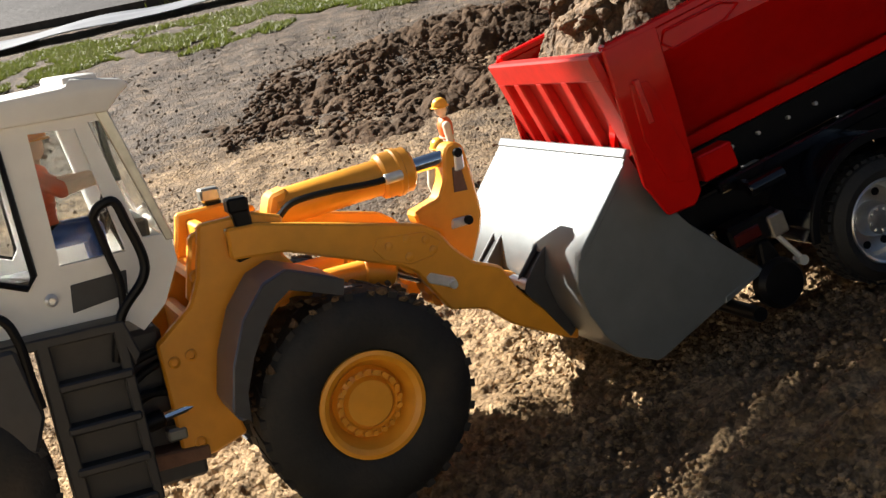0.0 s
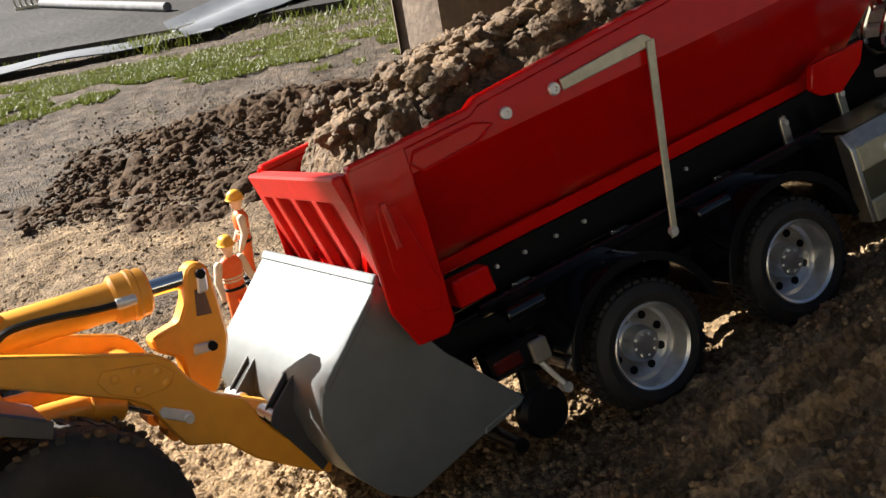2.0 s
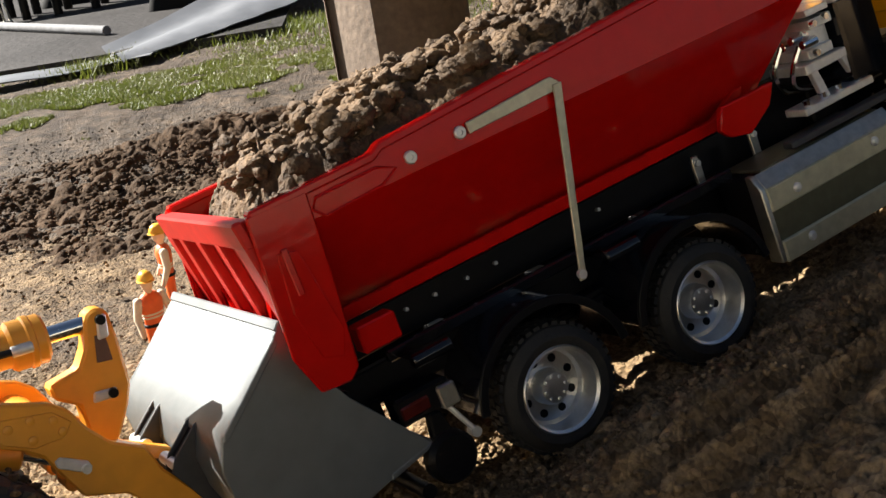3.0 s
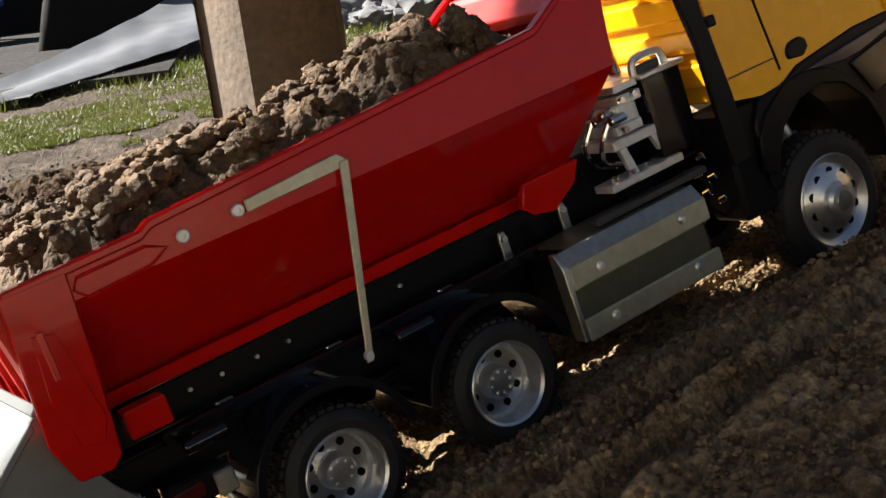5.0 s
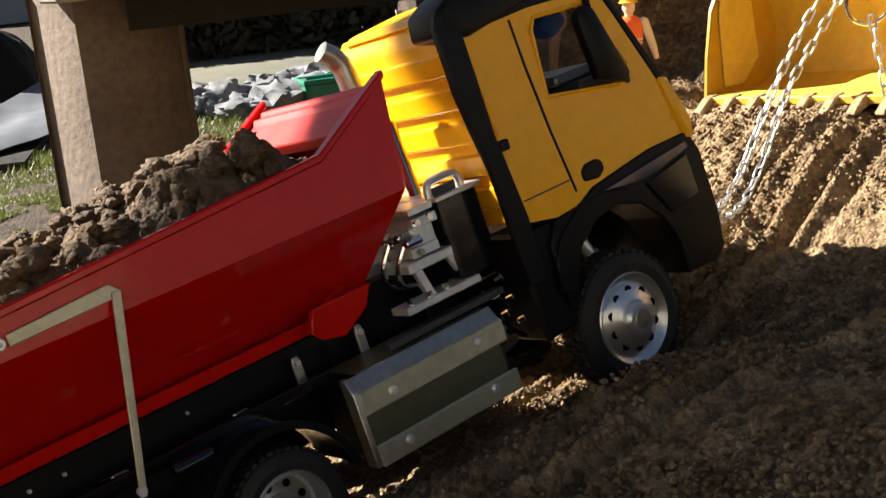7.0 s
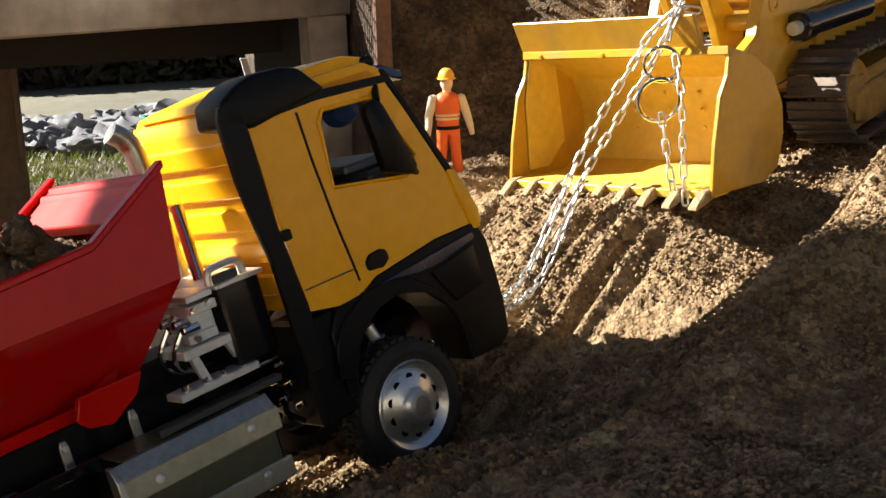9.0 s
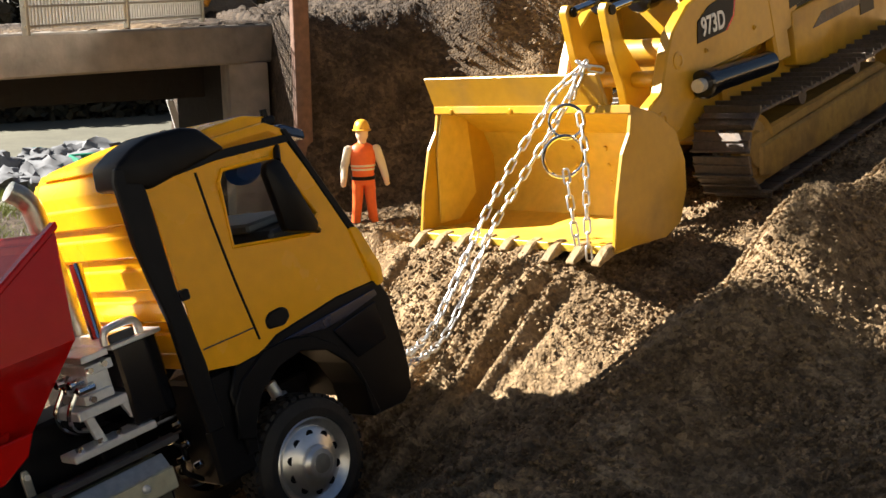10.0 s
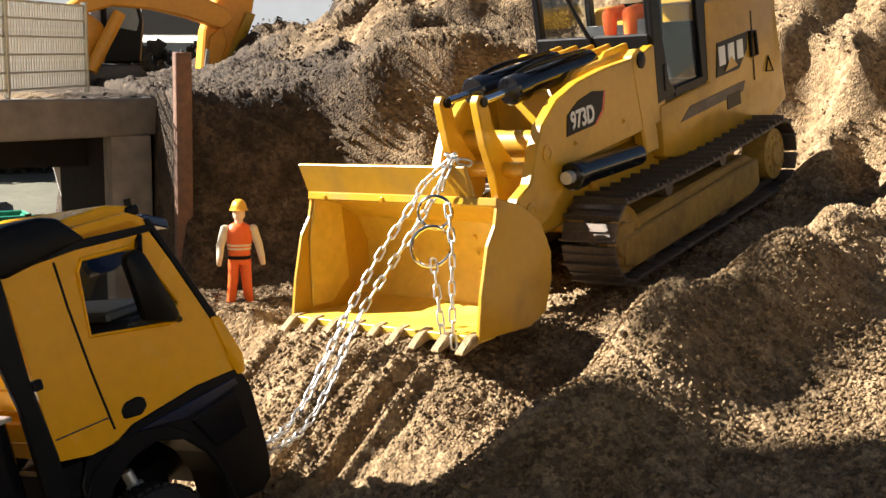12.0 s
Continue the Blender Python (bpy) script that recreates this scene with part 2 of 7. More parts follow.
def axes(origin, ahead, across):
    """A frame from its origin in decimetres, its x axis and its y axis."""
    y = Vector(across).normalized()
    x = Vector(ahead)
    x = (x - y * x.dot(y)).normalized()
    z = x.cross(y)
    return Matrix.Translation(Vector(origin) * K) @ Matrix((x, y, z)).transposed().to_4x4()


def shift(x, y, z):
    return Matrix.Translation((x * K, y * K, z * K))


TRUCK = axes((2.16, 7.817, 0.641), (0.8794, 0.4556, 0.1382), (-0.4312, 0.8852, -0.1743))
LOADER = axes((-0.976, 6.457, 0.929), (0.866, 0.4855, -0.1196), (-0.4988, 0.8559, -0.137))


# ---- ground ----
def smooth(a, b, v):
    t = np.clip((v - a) / (b - a), 0, 1)
    return t * t * (3 - 2 * t)


def bump2(x, y, cx, cy, rx, ry, turn=0.0):
    c, s = math.cos(radians(turn)), math.sin(radians(turn))
    u, v = ((x - cx) * c + (y - cy) * s) / rx, (-(x - cx) * s + (y - cy) * c) / ry
    return np.exp(-(u * u + v * v))


def lattice(i, j, seed):
    """A repeatable random number from 0 to 1 for each pair of whole numbers."""
    h = (i.astype(np.int64) * 374761393 + j.astype(np.int64) * 668265263 + seed * 2147483647) & 0xFFFFFFFF
    h = ((h ^ (h >> 13)) * 1274126177) & 0xFFFFFFFF
    h = ((h ^ (h >> 16)) * 2246822519) & 0xFFFFFFFF
    return ((h ^ (h >> 15)) & 0xFFFFFF) / float(0x1000000)


def rolling(x, y, size, seed, octaves=1):
    """Smooth noise from -1 to 1 whose waves are about size metres long."""
    out, amp, total = np.zeros_like(x), 1.0, 0.0
    for o in range(octaves):
        u, v = x / size + 17.3 * o, y / size + 5.7 * o
        i, j = np.floor(u), np.floor(v)
        f, g = u - i, v - j
        f, g = f * f * (3 - 2 * f), g * g * (3 - 2 * g)
        s = seed + 31 * o
        n = (lattice(i, j, s) * (1 - f) + lattice(i + 1, j, s) * f) * (1 - g) + (lattice(i, j + 1, s) * (1 - f) + lattice(i + 1, j + 1, s) * f) * g
        out, total, amp, size = out + amp * (2 * n - 1), total + amp, amp * 0.55, size * 0.5
    return out / total


def crumb_field(x, y, cell, seed, share):
    """Round clods of about cell metres across lying on a plane: their height in metres."""
    i0, j0 = np.floor(x / cell), np.floor(y / cell)
    best = np.zeros_like(x)
    knobbly = np.maximum(0.35, 1 + 1.1 * rolling(x, y, cell * 0.55, seed + 9, 2))
    for di in (-1, 0, 1):
        for dj in (-1, 0, 1):
            i, j = i0 + di, j0 + dj
            cx, cy = (i + 0.15 + 0.7 * lattice(i, j, seed)) * cell, (j + 0.15 + 0.7 * lattice(i, j, seed + 1)) * cell
            r = cell * (0.36 + 0.34 * lattice(i, j, seed + 2))
            on = lattice(i, j, seed + 3) < share
            long = 0.7 + 0.6 * lattice(i, j, seed + 4)
            d2 = (((x - cx) * long) ** 2 + ((y - cy) / long) ** 2) * knobbly
            best = np.maximum(best, np.where(on, np.sqrt(np.maximum(r * r - d2, 0)), 0))
    return best


def ground_shape(x, y):
    """Height of the ground in metres: yard, the ramp under the truck, the near bank, the shelf of the crawler, the cutting behind."""
    s = (x - 0.216) * 0.888 + (y - 0.782) * 0.460      # along the truck
    l = -(x - 0.216) * 0.460 + (y - 0.782) * 0.888     # across it, away from the near side
    yard = -0.035 + 0.0 * x
    lc = np.clip(l, -0.9, 0.35)
    ramp = 0.030 + 0.139 * np.clip(s, -0.55, 2.2) - 0.175 * lc * smooth(-0.5, 0.0, s)
    # the near bank, which rises beyond the truck to a ridge with a hollow behind it
    beyond = smooth(0.30, 0.52, s)
    ramp = ramp + 0.030 * smooth(-0.02, -0.14, l) * (1 + 1.2 * np.clip(s, -0.3, 0.75)) * (1 - beyond)
    ramp = ramp + 0.012 * smooth(-0.01, -0.05, l) * smooth(-0.1, 0.1, s) * (1 - beyond)
    tall = np.clip(0.028 + 0.27 * (s - 0.49), 0, 0.114) - 0.05 * smooth(1.0, 1.6, s)
    wander = l + 0.205 + 0.012 * np.sin(s * 19) + 0.03 * np.clip(s - 0.8, 0, 1)
    ramp = ramp + beyond * tall * (1 + 0.10 * np.sin(s * 31)) * np.exp(-(wander / 0.075) ** 2)
    # wheel ruts beside the truck
    rut = np.sin(l * 150 + 1.6 * np.sin(s * 6 + 1) + 0.6 * np.sin(s * 17))
    ramp = ramp + 0.0115 * rut * smooth(-0.24, -0.17, l) * smooth(-0.02, -0.07, l) * smooth(-0.25, 0.0, s) * smooth(0.62, 0.42, s)
    # the front wheels have dug themselves in
    ramp = ramp - 0.014 * smooth(0.28, 0.40, s) * smooth(0.72, 0.58, s) * smooth(-0.17, -0.07, l) * smooth(0.22, 0.12, l)
    # the crawler's shelf, with a steep toe
    shelf = (0.068 - 0.02 * smooth(0.8, 1.0, s)) * smooth(0.66, 0.80, s) * smooth(0.62, 0.36, l) * smooth(-0.10, 0.06, l - 0.15 * smooth(0.95, 0.75, s))
    keep = smooth(0.42, 0.16, l) * (1 - smooth(0.55, 0.8, s)) + smooth(0.55, 0.8, s) * smooth(0.95, 0.6, l)
    z = yard + (np.maximum(ramp, yard) - yard) * np.clip(keep, 0, 1) + shelf - 0.008
    # hillside behind the crawler
    z = z + 0.27 * smooth(1.6, 2.8, s) * smooth(-0.6, 0.3, l) * smooth(2.0, 1.2, l)
    # soil pushed up to the crawler's bucket lip, hollow below its near corner
    u = (x - 0.9291) * 0.8688 + (y - 1.0989) * 0.4952
    v = -(x - 0.9291) * 0.4952 + (y - 1.0989) * 0.8688
    lip = 0.2421 + 0.167 * u - 0.052 * v - 0.007 - 0.018 * smooth(-0.008, 0.02, u) - 0.036 * smooth(0.10, 0.26, u) - 0.026 * smooth(0.09, 0.0, v) * smooth(0.25, 0.1, u)
    rise = np.clip((u + 0.27) / 0.25, 0, 1) ** 1.15
    z = z + np.maximum(lip - z, 0) * rise * smooth(-0.14, 0.02, v) * smooth(0.36, 0.26, v) * smooth(0.9, 0.8, u)
    # furrows that the teeth have drawn, some deep, some washed out
    lane = v / 0.0293
    depth = 0.55 + 0.75 * rolling(lane, 0.12 * lane + u * 3, 1.0, 5)
    furrow = np.sin(2 * math.pi * lane + 0.9 * np.sin(u * 13) + 0.4 * np.sin(u * 31))
    z = z + 0.0095 * depth * furrow * smooth(-0.52, -0.36, u) * smooth(-0.005, -0.05, u) * smooth(0.0, 0.06, v) * smooth(0.40, 0.32, v)
    # knoll under the workman
    z = z + np.clip(0.204 - z, 0, 0.2) * np.minimum(1, 1.6 * bump2(x, y, 0.805, 1.525, 0.12, 0.10))
    # high ground behind the cutting
    edge = y - (1.80 + 0.10 * (x - 0.8)) + 0.03 * rolling(x, y, 0.16, 8, 2)
    high = smooth(-0.12, 0.09, edge) * smooth(0.77, 0.80, x) * smooth(3.6, 2.9, y - 0.6 * (x - 0.8))
    z = z + np.clip(0.45 - z, 0, 1) * high
    for cx, cy, rx, ry, h, a in ((1.10, 1.66, 0.15, 0.13, 0.17, 20), (1.25, 1.95, 0.18, 0.14, 0.08, 20), (1.68, 2.6, 0.36, 0.28, 0.38, 10),
                                 (2.2, 2.2, 0.6, 0.4, 0.3, 0)):
        z = z + h * bump2(x, y, cx, cy, rx, ry, a)
    # tipped earth on the slope behind the crawler and on the far mound: humps, hollows and drag marks
    wild = np.clip(smooth(1.35, 1.7, x) * smooth(0.9, 1.2, y) + smooth(0.9, 1.1, x) * smooth(2.0, 2.2, y) * smooth(3.4, 3.0, y), 0, 1)
    ridge = 1 - np.abs(rolling(x + 0.5 * y, y - 0.5 * x, 0.21, 12, 2)) * 2
    z = z + 0.75 * crumb_field(x, y, 0.17, 140, 0.5) * smooth(1.15, 1.3, x) * smooth(2.0, 2.15, y) * smooth(3.3, 3.0, y)
    z = z + wild * (0.055 * ridge + 0.045 * rolling(x, y, 0.12, 13, 3) + 0.02 * np.sin(l * 46 + 2 * np.sin(s * 5)) * smooth(1.5, 1.8, s))
    # spoil heaps in the yard
    for cx, cy, rx, ry, h, a in ((-0.18, 2.02, 0.34, 0.10, 0.045, 12), (0.12, 1.75, 0.25, 0.12, 0.045, 25), (-0.95, 1.75, 0.10, 0.09, 0.06, 0)):
        z = z + h * bump2(x, y, cx, cy, rx, ry, a)
    return z


def lumps(x, y, z):
    """Clods and crumbs on the ground, in drifts."""
    u, v = x + 0.55 * z, y + 0.75 * z
    drift = smooth(-0.45, 0.5, rolling(u, v, 0.13, 40, 3))
    out = 0.009 * rolling(u, v, 0.10, 41, 3) + 0.0035 * rolling(u, v, 0.025, 42, 2)
    big = crumb_field(u, v, 0.021, 50, 0.06) * drift
    mid = crumb_field(u, v, 0.0105, 60, 0.36) * (0.35 + 0.65 * drift)
    small = crumb_field(u, v, 0.0062, 70, 0.75)
    out = out + np.maximum(0.75 * big, np.maximum(0.90 * mid, 1.0 * small)) + 0.25 * small
    return out + 0.0012 * rolling(u, v, 0.0055, 43)


def quick_mesh(name, verts, faces):
    """A mesh from an array of places and an array of faces with the same number of corners."""
    me = bpy.data.meshes.new(name)
    n, k = faces.shape
    me.vertices.add(len(verts))
    me.vertices.foreach_set("co", np.ascontiguousarray(verts, dtype=np.float32).ravel())
    me.loops.add(n * k)
    me.loops.foreach_set("vertex_index", np.ascontiguousarray(faces, dtype=np.int32).ravel())
    me.polygons.add(n)
    me.polygons.foreach_set("loop_start", np.arange(0, n * k, k, dtype=np.int32))
    me.update(calc_edges=True)
    me.shade_smooth()
    return me


def ground_z(x, y):
    """Ground height at one place in decimetres, for setting things down."""
    return float(ground_shape(np.array([x * K]), np.array([y * K]))[0]) / K


def ground_sheet():
    xs = np.concatenate([-np.geomspace(60, 1.35, 26), np.linspace(-1.3, -0.46, 90), np.arange(-0.452, 1.42, 0.0024), np.geomspace(1.424, 3.0, 240), np.geomspace(3.05, 60, 24)])
    ys = np.concatenate([-np.geomspace(60, 0.5, 16), np.linspace(-0.45, 0.44, 24), np.geomspace(0.45, 2.4, 520), np.geomspace(2.41, 4.4, 100), np.geomspace(4.5, 80, 24)])
    X, Y = np.meshgrid(xs, ys)
    x, y = X.ravel(), Y.ravel()
    z = ground_shape(x, y)
    far = smooth(4.0, 8.0, np.hypot(x - 0.5, y - 1.5))
    z = z * (1 - far) - 0.04 * far
    near = np.where((np.hypot(x - 0.5, y - 1.5) < 4.0))[0]
    xn, yn = x[near], y[near]
    amount = 0.30 + 0.70 * smooth(1.5, 1.0, yn) + 0.9 * smooth(0.5, 0.9, xn) * smooth(1.2, 1.6, yn) + 1.3 * smooth(1.3, 1.6, xn)
    # steep cut faces are smoother than loose ground
    slope = np.hypot(np.gradient(z.reshape(X.shape), xs, axis=1), np.gradient(z.reshape(X.shape), ys, axis=0)).ravel()[near]
    amount = amount * (1 - 0.8 * smooth(0.5, 1.2, slope))
    amount = amount * smooth(-0.45, 0.36, yn) * smooth(3.0, 2.8, xn)
    z[near] += amount * lumps(xn, yn, z[near])
    # trodden mud in the yard
    mud = smooth(1.35, 1.6, yn - 0.3 * xn) * smooth(0.75, 0.55, xn) * smooth(2.75, 2.5, yn)
    z[near] += mud * (0.006 * np.minimum(0, rolling(xn, yn, 0.10, 150, 3)) * 2 + 0.004 * rolling(xn, yn, 0.03, 151, 2) - 0.003)
    nx, ny = len(xs), len(ys)
    idx = np.arange(nx * ny).reshape(ny, nx)
    faces = np.stack([idx[:-1, :-1], idx[:-1, 1:], idx[1:, 1:], idx[1:, :-1]], -1).reshape(-1, 4)
    return quick_mesh("ground", np.stack([x, y, z], 1), faces)


def soil_material():
    m = bpy.data.materials.new("sandy_soil")
    m.use_nodes = True
    t = m.node_tree
    b = t.nodes["Principled BSDF"]
    N, L = t.nodes.new, t.links.new
    geo = N("ShaderNodeNewGeometry")
    def nz(scale, detail=6, rough=0.6):
        n = N("ShaderNodeTexNoise")
        n.inputs["Scale"].default_value, n.inputs["Detail"].default_value, n.inputs["Roughness"].default_value = scale, detail, rough
        L(geo.outputs["Position"], n.inputs["Vector"])
        return n
    def ramp(src, stops):
        r = N("ShaderNodeValToRGB")
        e = r.color_ramp.elements
        e[0].position, e[0].color = stops[0][0], (*stops[0][1], 1)
        e[1].position, e[1].color = stops[-1][0], (*stops[-1][1], 1)
        for p, c in stops[1:-1]:
            k = e.new(p)
            k.color = (*c, 1)
        L(src, r.inputs[0])
        return r
    big, mid, fine = nz(3.0), nz(26.0, 8), nz(240.0, 4)
    dry = ramp(mid.outputs["Fac"], [(0.3, (0.175, 0.115, 0.057)), (0.55, (0.335, 0.236, 0.134)), (0.75, (0.50, 0.375, 0.230))])
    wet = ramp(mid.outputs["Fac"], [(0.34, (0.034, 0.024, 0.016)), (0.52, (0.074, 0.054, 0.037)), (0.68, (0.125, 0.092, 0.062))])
    mix = N("ShaderNodeMix")
    mix.data_type = "RGBA"
    # moist, darker earth in the yard beyond the machines
    sep = N("ShaderNodeSeparateXYZ")
    L(geo.outputs["Position"], sep.inputs[0])
    damp = N("ShaderNodeMapRange")
    damp.inputs["From Min"].default_value, damp.inputs["From Max"].default_value = 0.30, 0.62
    across = N("ShaderNodeVectorMath"); across.operation = "DOT_PRODUCT"
    across.inputs[1].default_value = (-0.460, 0.888, 0.0)
    L(geo.outputs["Position"], across.inputs[0])
    shifted = N("ShaderNodeMath"); shifted.operation = "SUBTRACT"
    L(across.outputs["Value"], shifted.inputs[0]); shifted.inputs[1].default_value = 0.595
    L(shifted.outputs[0], damp.inputs[0])
    side = N("ShaderNodeMapRange")
    side.inputs["From Min"].default_value, side.inputs["From Max"].default_value = 2.2, 1.4
    L(sep.outputs["X"], side.inputs[0])
    a = N("ShaderNodeMath"); a.operation = "MULTIPLY"
    L(damp.outputs[0], a.inputs[0]); L(side.outputs[0], a.inputs[1])
    c = N("ShaderNodeMath"); c.operation = "MULTIPLY_ADD"; c.use_clamp = True
    L(big.outputs["Fac"], c.inputs[0]); c.inputs[1].default_value = 2.6; c.inputs[2].default_value = -0.66
    far = N("ShaderNodeMapRange")
    far.inputs["From Min"].default_value, far.inputs["From Max"].default_value = 1.05, 1.40
    L(shifted.outputs[0], far.inputs[0])
    c0 = c
    c = N("ShaderNodeMath"); c.operation = "ADD"; c.use_clamp = True
    L(c0.outputs[0], c.inputs[0]); L(far.outputs[0], c.inputs[1])
    # the cut face behind the workman takes the darker ramp
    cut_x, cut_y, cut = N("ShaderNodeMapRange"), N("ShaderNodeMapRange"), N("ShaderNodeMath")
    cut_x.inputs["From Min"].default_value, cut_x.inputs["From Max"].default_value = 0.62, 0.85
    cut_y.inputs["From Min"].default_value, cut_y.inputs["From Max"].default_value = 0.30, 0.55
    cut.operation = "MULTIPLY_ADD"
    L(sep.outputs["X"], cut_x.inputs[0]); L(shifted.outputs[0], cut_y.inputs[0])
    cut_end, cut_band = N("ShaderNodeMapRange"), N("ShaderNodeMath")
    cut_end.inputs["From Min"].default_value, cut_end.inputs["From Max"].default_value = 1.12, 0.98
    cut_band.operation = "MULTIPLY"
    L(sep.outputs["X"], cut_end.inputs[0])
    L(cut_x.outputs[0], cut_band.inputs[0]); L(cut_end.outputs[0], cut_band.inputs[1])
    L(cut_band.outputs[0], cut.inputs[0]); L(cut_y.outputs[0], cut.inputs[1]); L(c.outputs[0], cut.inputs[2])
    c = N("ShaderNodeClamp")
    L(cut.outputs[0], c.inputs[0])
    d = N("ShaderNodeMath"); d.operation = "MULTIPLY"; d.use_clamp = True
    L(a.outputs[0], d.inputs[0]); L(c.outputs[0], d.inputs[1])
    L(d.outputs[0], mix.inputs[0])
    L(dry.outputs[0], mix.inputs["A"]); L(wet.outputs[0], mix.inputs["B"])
    grain = N("ShaderNodeMix"); grain.data_type, grain.blend_type = "RGBA", "MULTIPLY"
    grain.inputs[0].default_value = 1.0
    g = ramp(fine.outputs["Fac"], [(0.25, (0.62, 0.60, 0.58)), (0.75, (1.18, 1.15, 1.1))])
    L(mix.outputs["Result"], grain.inputs["A"]); L(g.outputs[0], grain.inputs["B"])
    # single crumbs differ: pale dry ones, dark moist ones
    cell = N("ShaderNodeTexVoronoi")
    cell.inputs["Scale"].default_value = 165.0
    L(geo.outputs["Position"], cell.inputs["Vector"])
    pick = N("ShaderNodeSeparateColor")
    L(cell.outputs["Color"], pick.inputs[0])
    tone = ramp(pick.outputs[0], [(0.0, (0.58, 0.55, 0.52)), (0.5, (0.95, 0.95, 0.95)), (1.0, (1.32, 1.30, 1.26))])
    crumb = N("ShaderNodeMix"); crumb.data_type, crumb.blend_type = "RGBA", "MULTIPLY"
    crumb.inputs[0].default_value = 1.0
    L(grain.outputs["Result"], crumb.inputs["A"]); L(tone.outputs[0], crumb.inputs["B"])
    L(crumb.outputs["Result"], b.inputs["Base Color"])
    # moist earth glistens a little
    sheen = N("ShaderNodeMapRange")
    sheen.inputs["To Min"].default_value, sheen.inputs["To Max"].default_value = 0.92, 0.80
    L(d.outputs[0], sheen.inputs[0]); L(sheen.outputs[0], b.inputs["Roughness"])
    b.inputs["Specular IOR Level"].default_value = 0.25
    vor = N("ShaderNodeTexVoronoi")
    vor.feature = "SMOOTH_F1"
    vor.inputs["Scale"].default_value, vor.inputs["Smoothness"].default_value = 290.0, 0.35
    L(geo.outputs["Position"], vor.inputs["Vector"])
    inv = N("ShaderNodeMath"); inv.operation = "MULTIPLY_ADD"
    L(vor.outputs["Distance"], inv.inputs[0]); inv.inputs[1].default_value = -1.3
    bn = nz(420.0, 5, 0.75)
    L(bn.outputs["Fac"], inv.inputs[2])
    bp = N("ShaderNodeBump")
    bp.inputs["Strength"].default_value, bp.inputs["Distance"].default_value = 1.0, 0.0026
    L(inv.outputs[0], bp.inputs["Height"])
    L(bp.outputs[0], b.inputs["Normal"])
    return m


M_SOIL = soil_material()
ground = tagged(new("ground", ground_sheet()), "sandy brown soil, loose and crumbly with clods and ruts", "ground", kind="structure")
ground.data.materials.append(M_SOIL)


# ---- dump truck, standing on the ramp ----
W = 1.75                                           # width of the truck


def wheel(name, parent, x, y, out, r=0.42, width=0.30, rim=0.285, front=False, scale=1.0):
    """A wheel whose face looks along y = out (-1 or 1), with tread blocks, a rim with round holes and a hub."""
    w = thing(name, "", "", shift(x, y, 0))
    w.parent = parent
    w.matrix_basis = w.matrix_basis @ Matrix.Diagonal((scale, 1, scale, 1))
    o = out
    face = [(rim - 0.01, 0.02), (rim, 0.0), (rim + 0.05, -0.012), (r - 0.07, -0.005), (r - 0.025, 0.03), (r - 0.015, 0.06), (r - 0.015, width - 0.06), (r - 0.03, width - 0.03), (r - 0.09, width), (rim, width)]
    tyre = lathe(face, (0, 0, 0), (0, -o, 0), 48, cap=False)
    blocks = []
    for k in range(40):
        for row in range(3):
            b = box(-0.022, 0.022, 0.05 + row * 0.07, 0.11 + row * 0.07, r - 0.025, r + 0.004, 0)
            blocks.append(moved(b, Matrix.Diagonal((1, -o, 1, 1)) @ Matrix.Rotation(2 * math.pi * (k + 0.5 * (row % 2)) / 40, 4, "Y")))
    part("tyre", tyre, M_RUBBER, w, "dusty black rubber tyre")
    part("tread", merge(*blocks), M_RUBBER, w)["kind"] = "stuff"
    if front:
        prof = [(rim, 0.01), (rim - 0.012, -0.005), (rim - 0.035, 0.012), (0.225, 0.045), (0.205, 0.02), (0.15, 0.0), (0.115, -0.02), (0.105, -0.055), (0.085, -0.072), (0.0012, -0.075)]
        hole_r, hole_z = 0.178, 0.018
    else:
        prof = [(rim, 0.01), (rim - 0.012, -0.004), (rim - 0.03, 0.01), (0.245, 0.16), (0.225, 0.185), (0.12, 0.19), (0.115, 0.12), (0.095, 0.09), (0.06, 0.085), (0.0012, 0.083)]
        hole_r, hole_z = 0.178, 0.185
    part("rim", lathe(prof, (0, 0, 0), (0, -o, 0), 48, cap=False), M_RIM, w, "polished silver rim with round holes")
    if front:
        part("hub_cap", lathe([(0.112, -0.04), (0.112, -0.062), (0.09, -0.085), (0.05, -0.092), (0.0012, -0.092)], (0, 0, 0), (0, -o, 0), 24), M_RIM, w, "dull silver hub cap")
        part("hub_cover", lathe([(0.062, -0.088), (0.058, -0.098), (0.001, -0.1)], (0, 0, 0), (0, -o, 0), 20), M_ALU, w)
    holes = []
    for k in range(10 if front else 8):
        a = 2 * math.pi * (k + 0.3) / (10 if front else 8)
        c = Vector((hole_r * math.cos(a), -o * hole_z, hole_r * math.sin(a)))
        holes.append(rod(c + Vector((0, o * 0.008, 0)), c - Vector((0, o * 0.02, 0)), 0.027, 14))
    for h in holes:
        part("rim_hole", h, M_BLACK, w)
    nuts = []
    for k in range(8):
        a = 2 * math.pi * k / 8
        c = Vector((0.075 * math.cos(a), -o * (-0.074 if front else 0.088), 0.075 * math.sin(a)))
        nuts.append(rod(c, c + Vector((0, o * 0.014, 0)), 0.011, 6))
    for h in nuts:
        part("wheel_nut", h, M_STEEL, w)
    return w


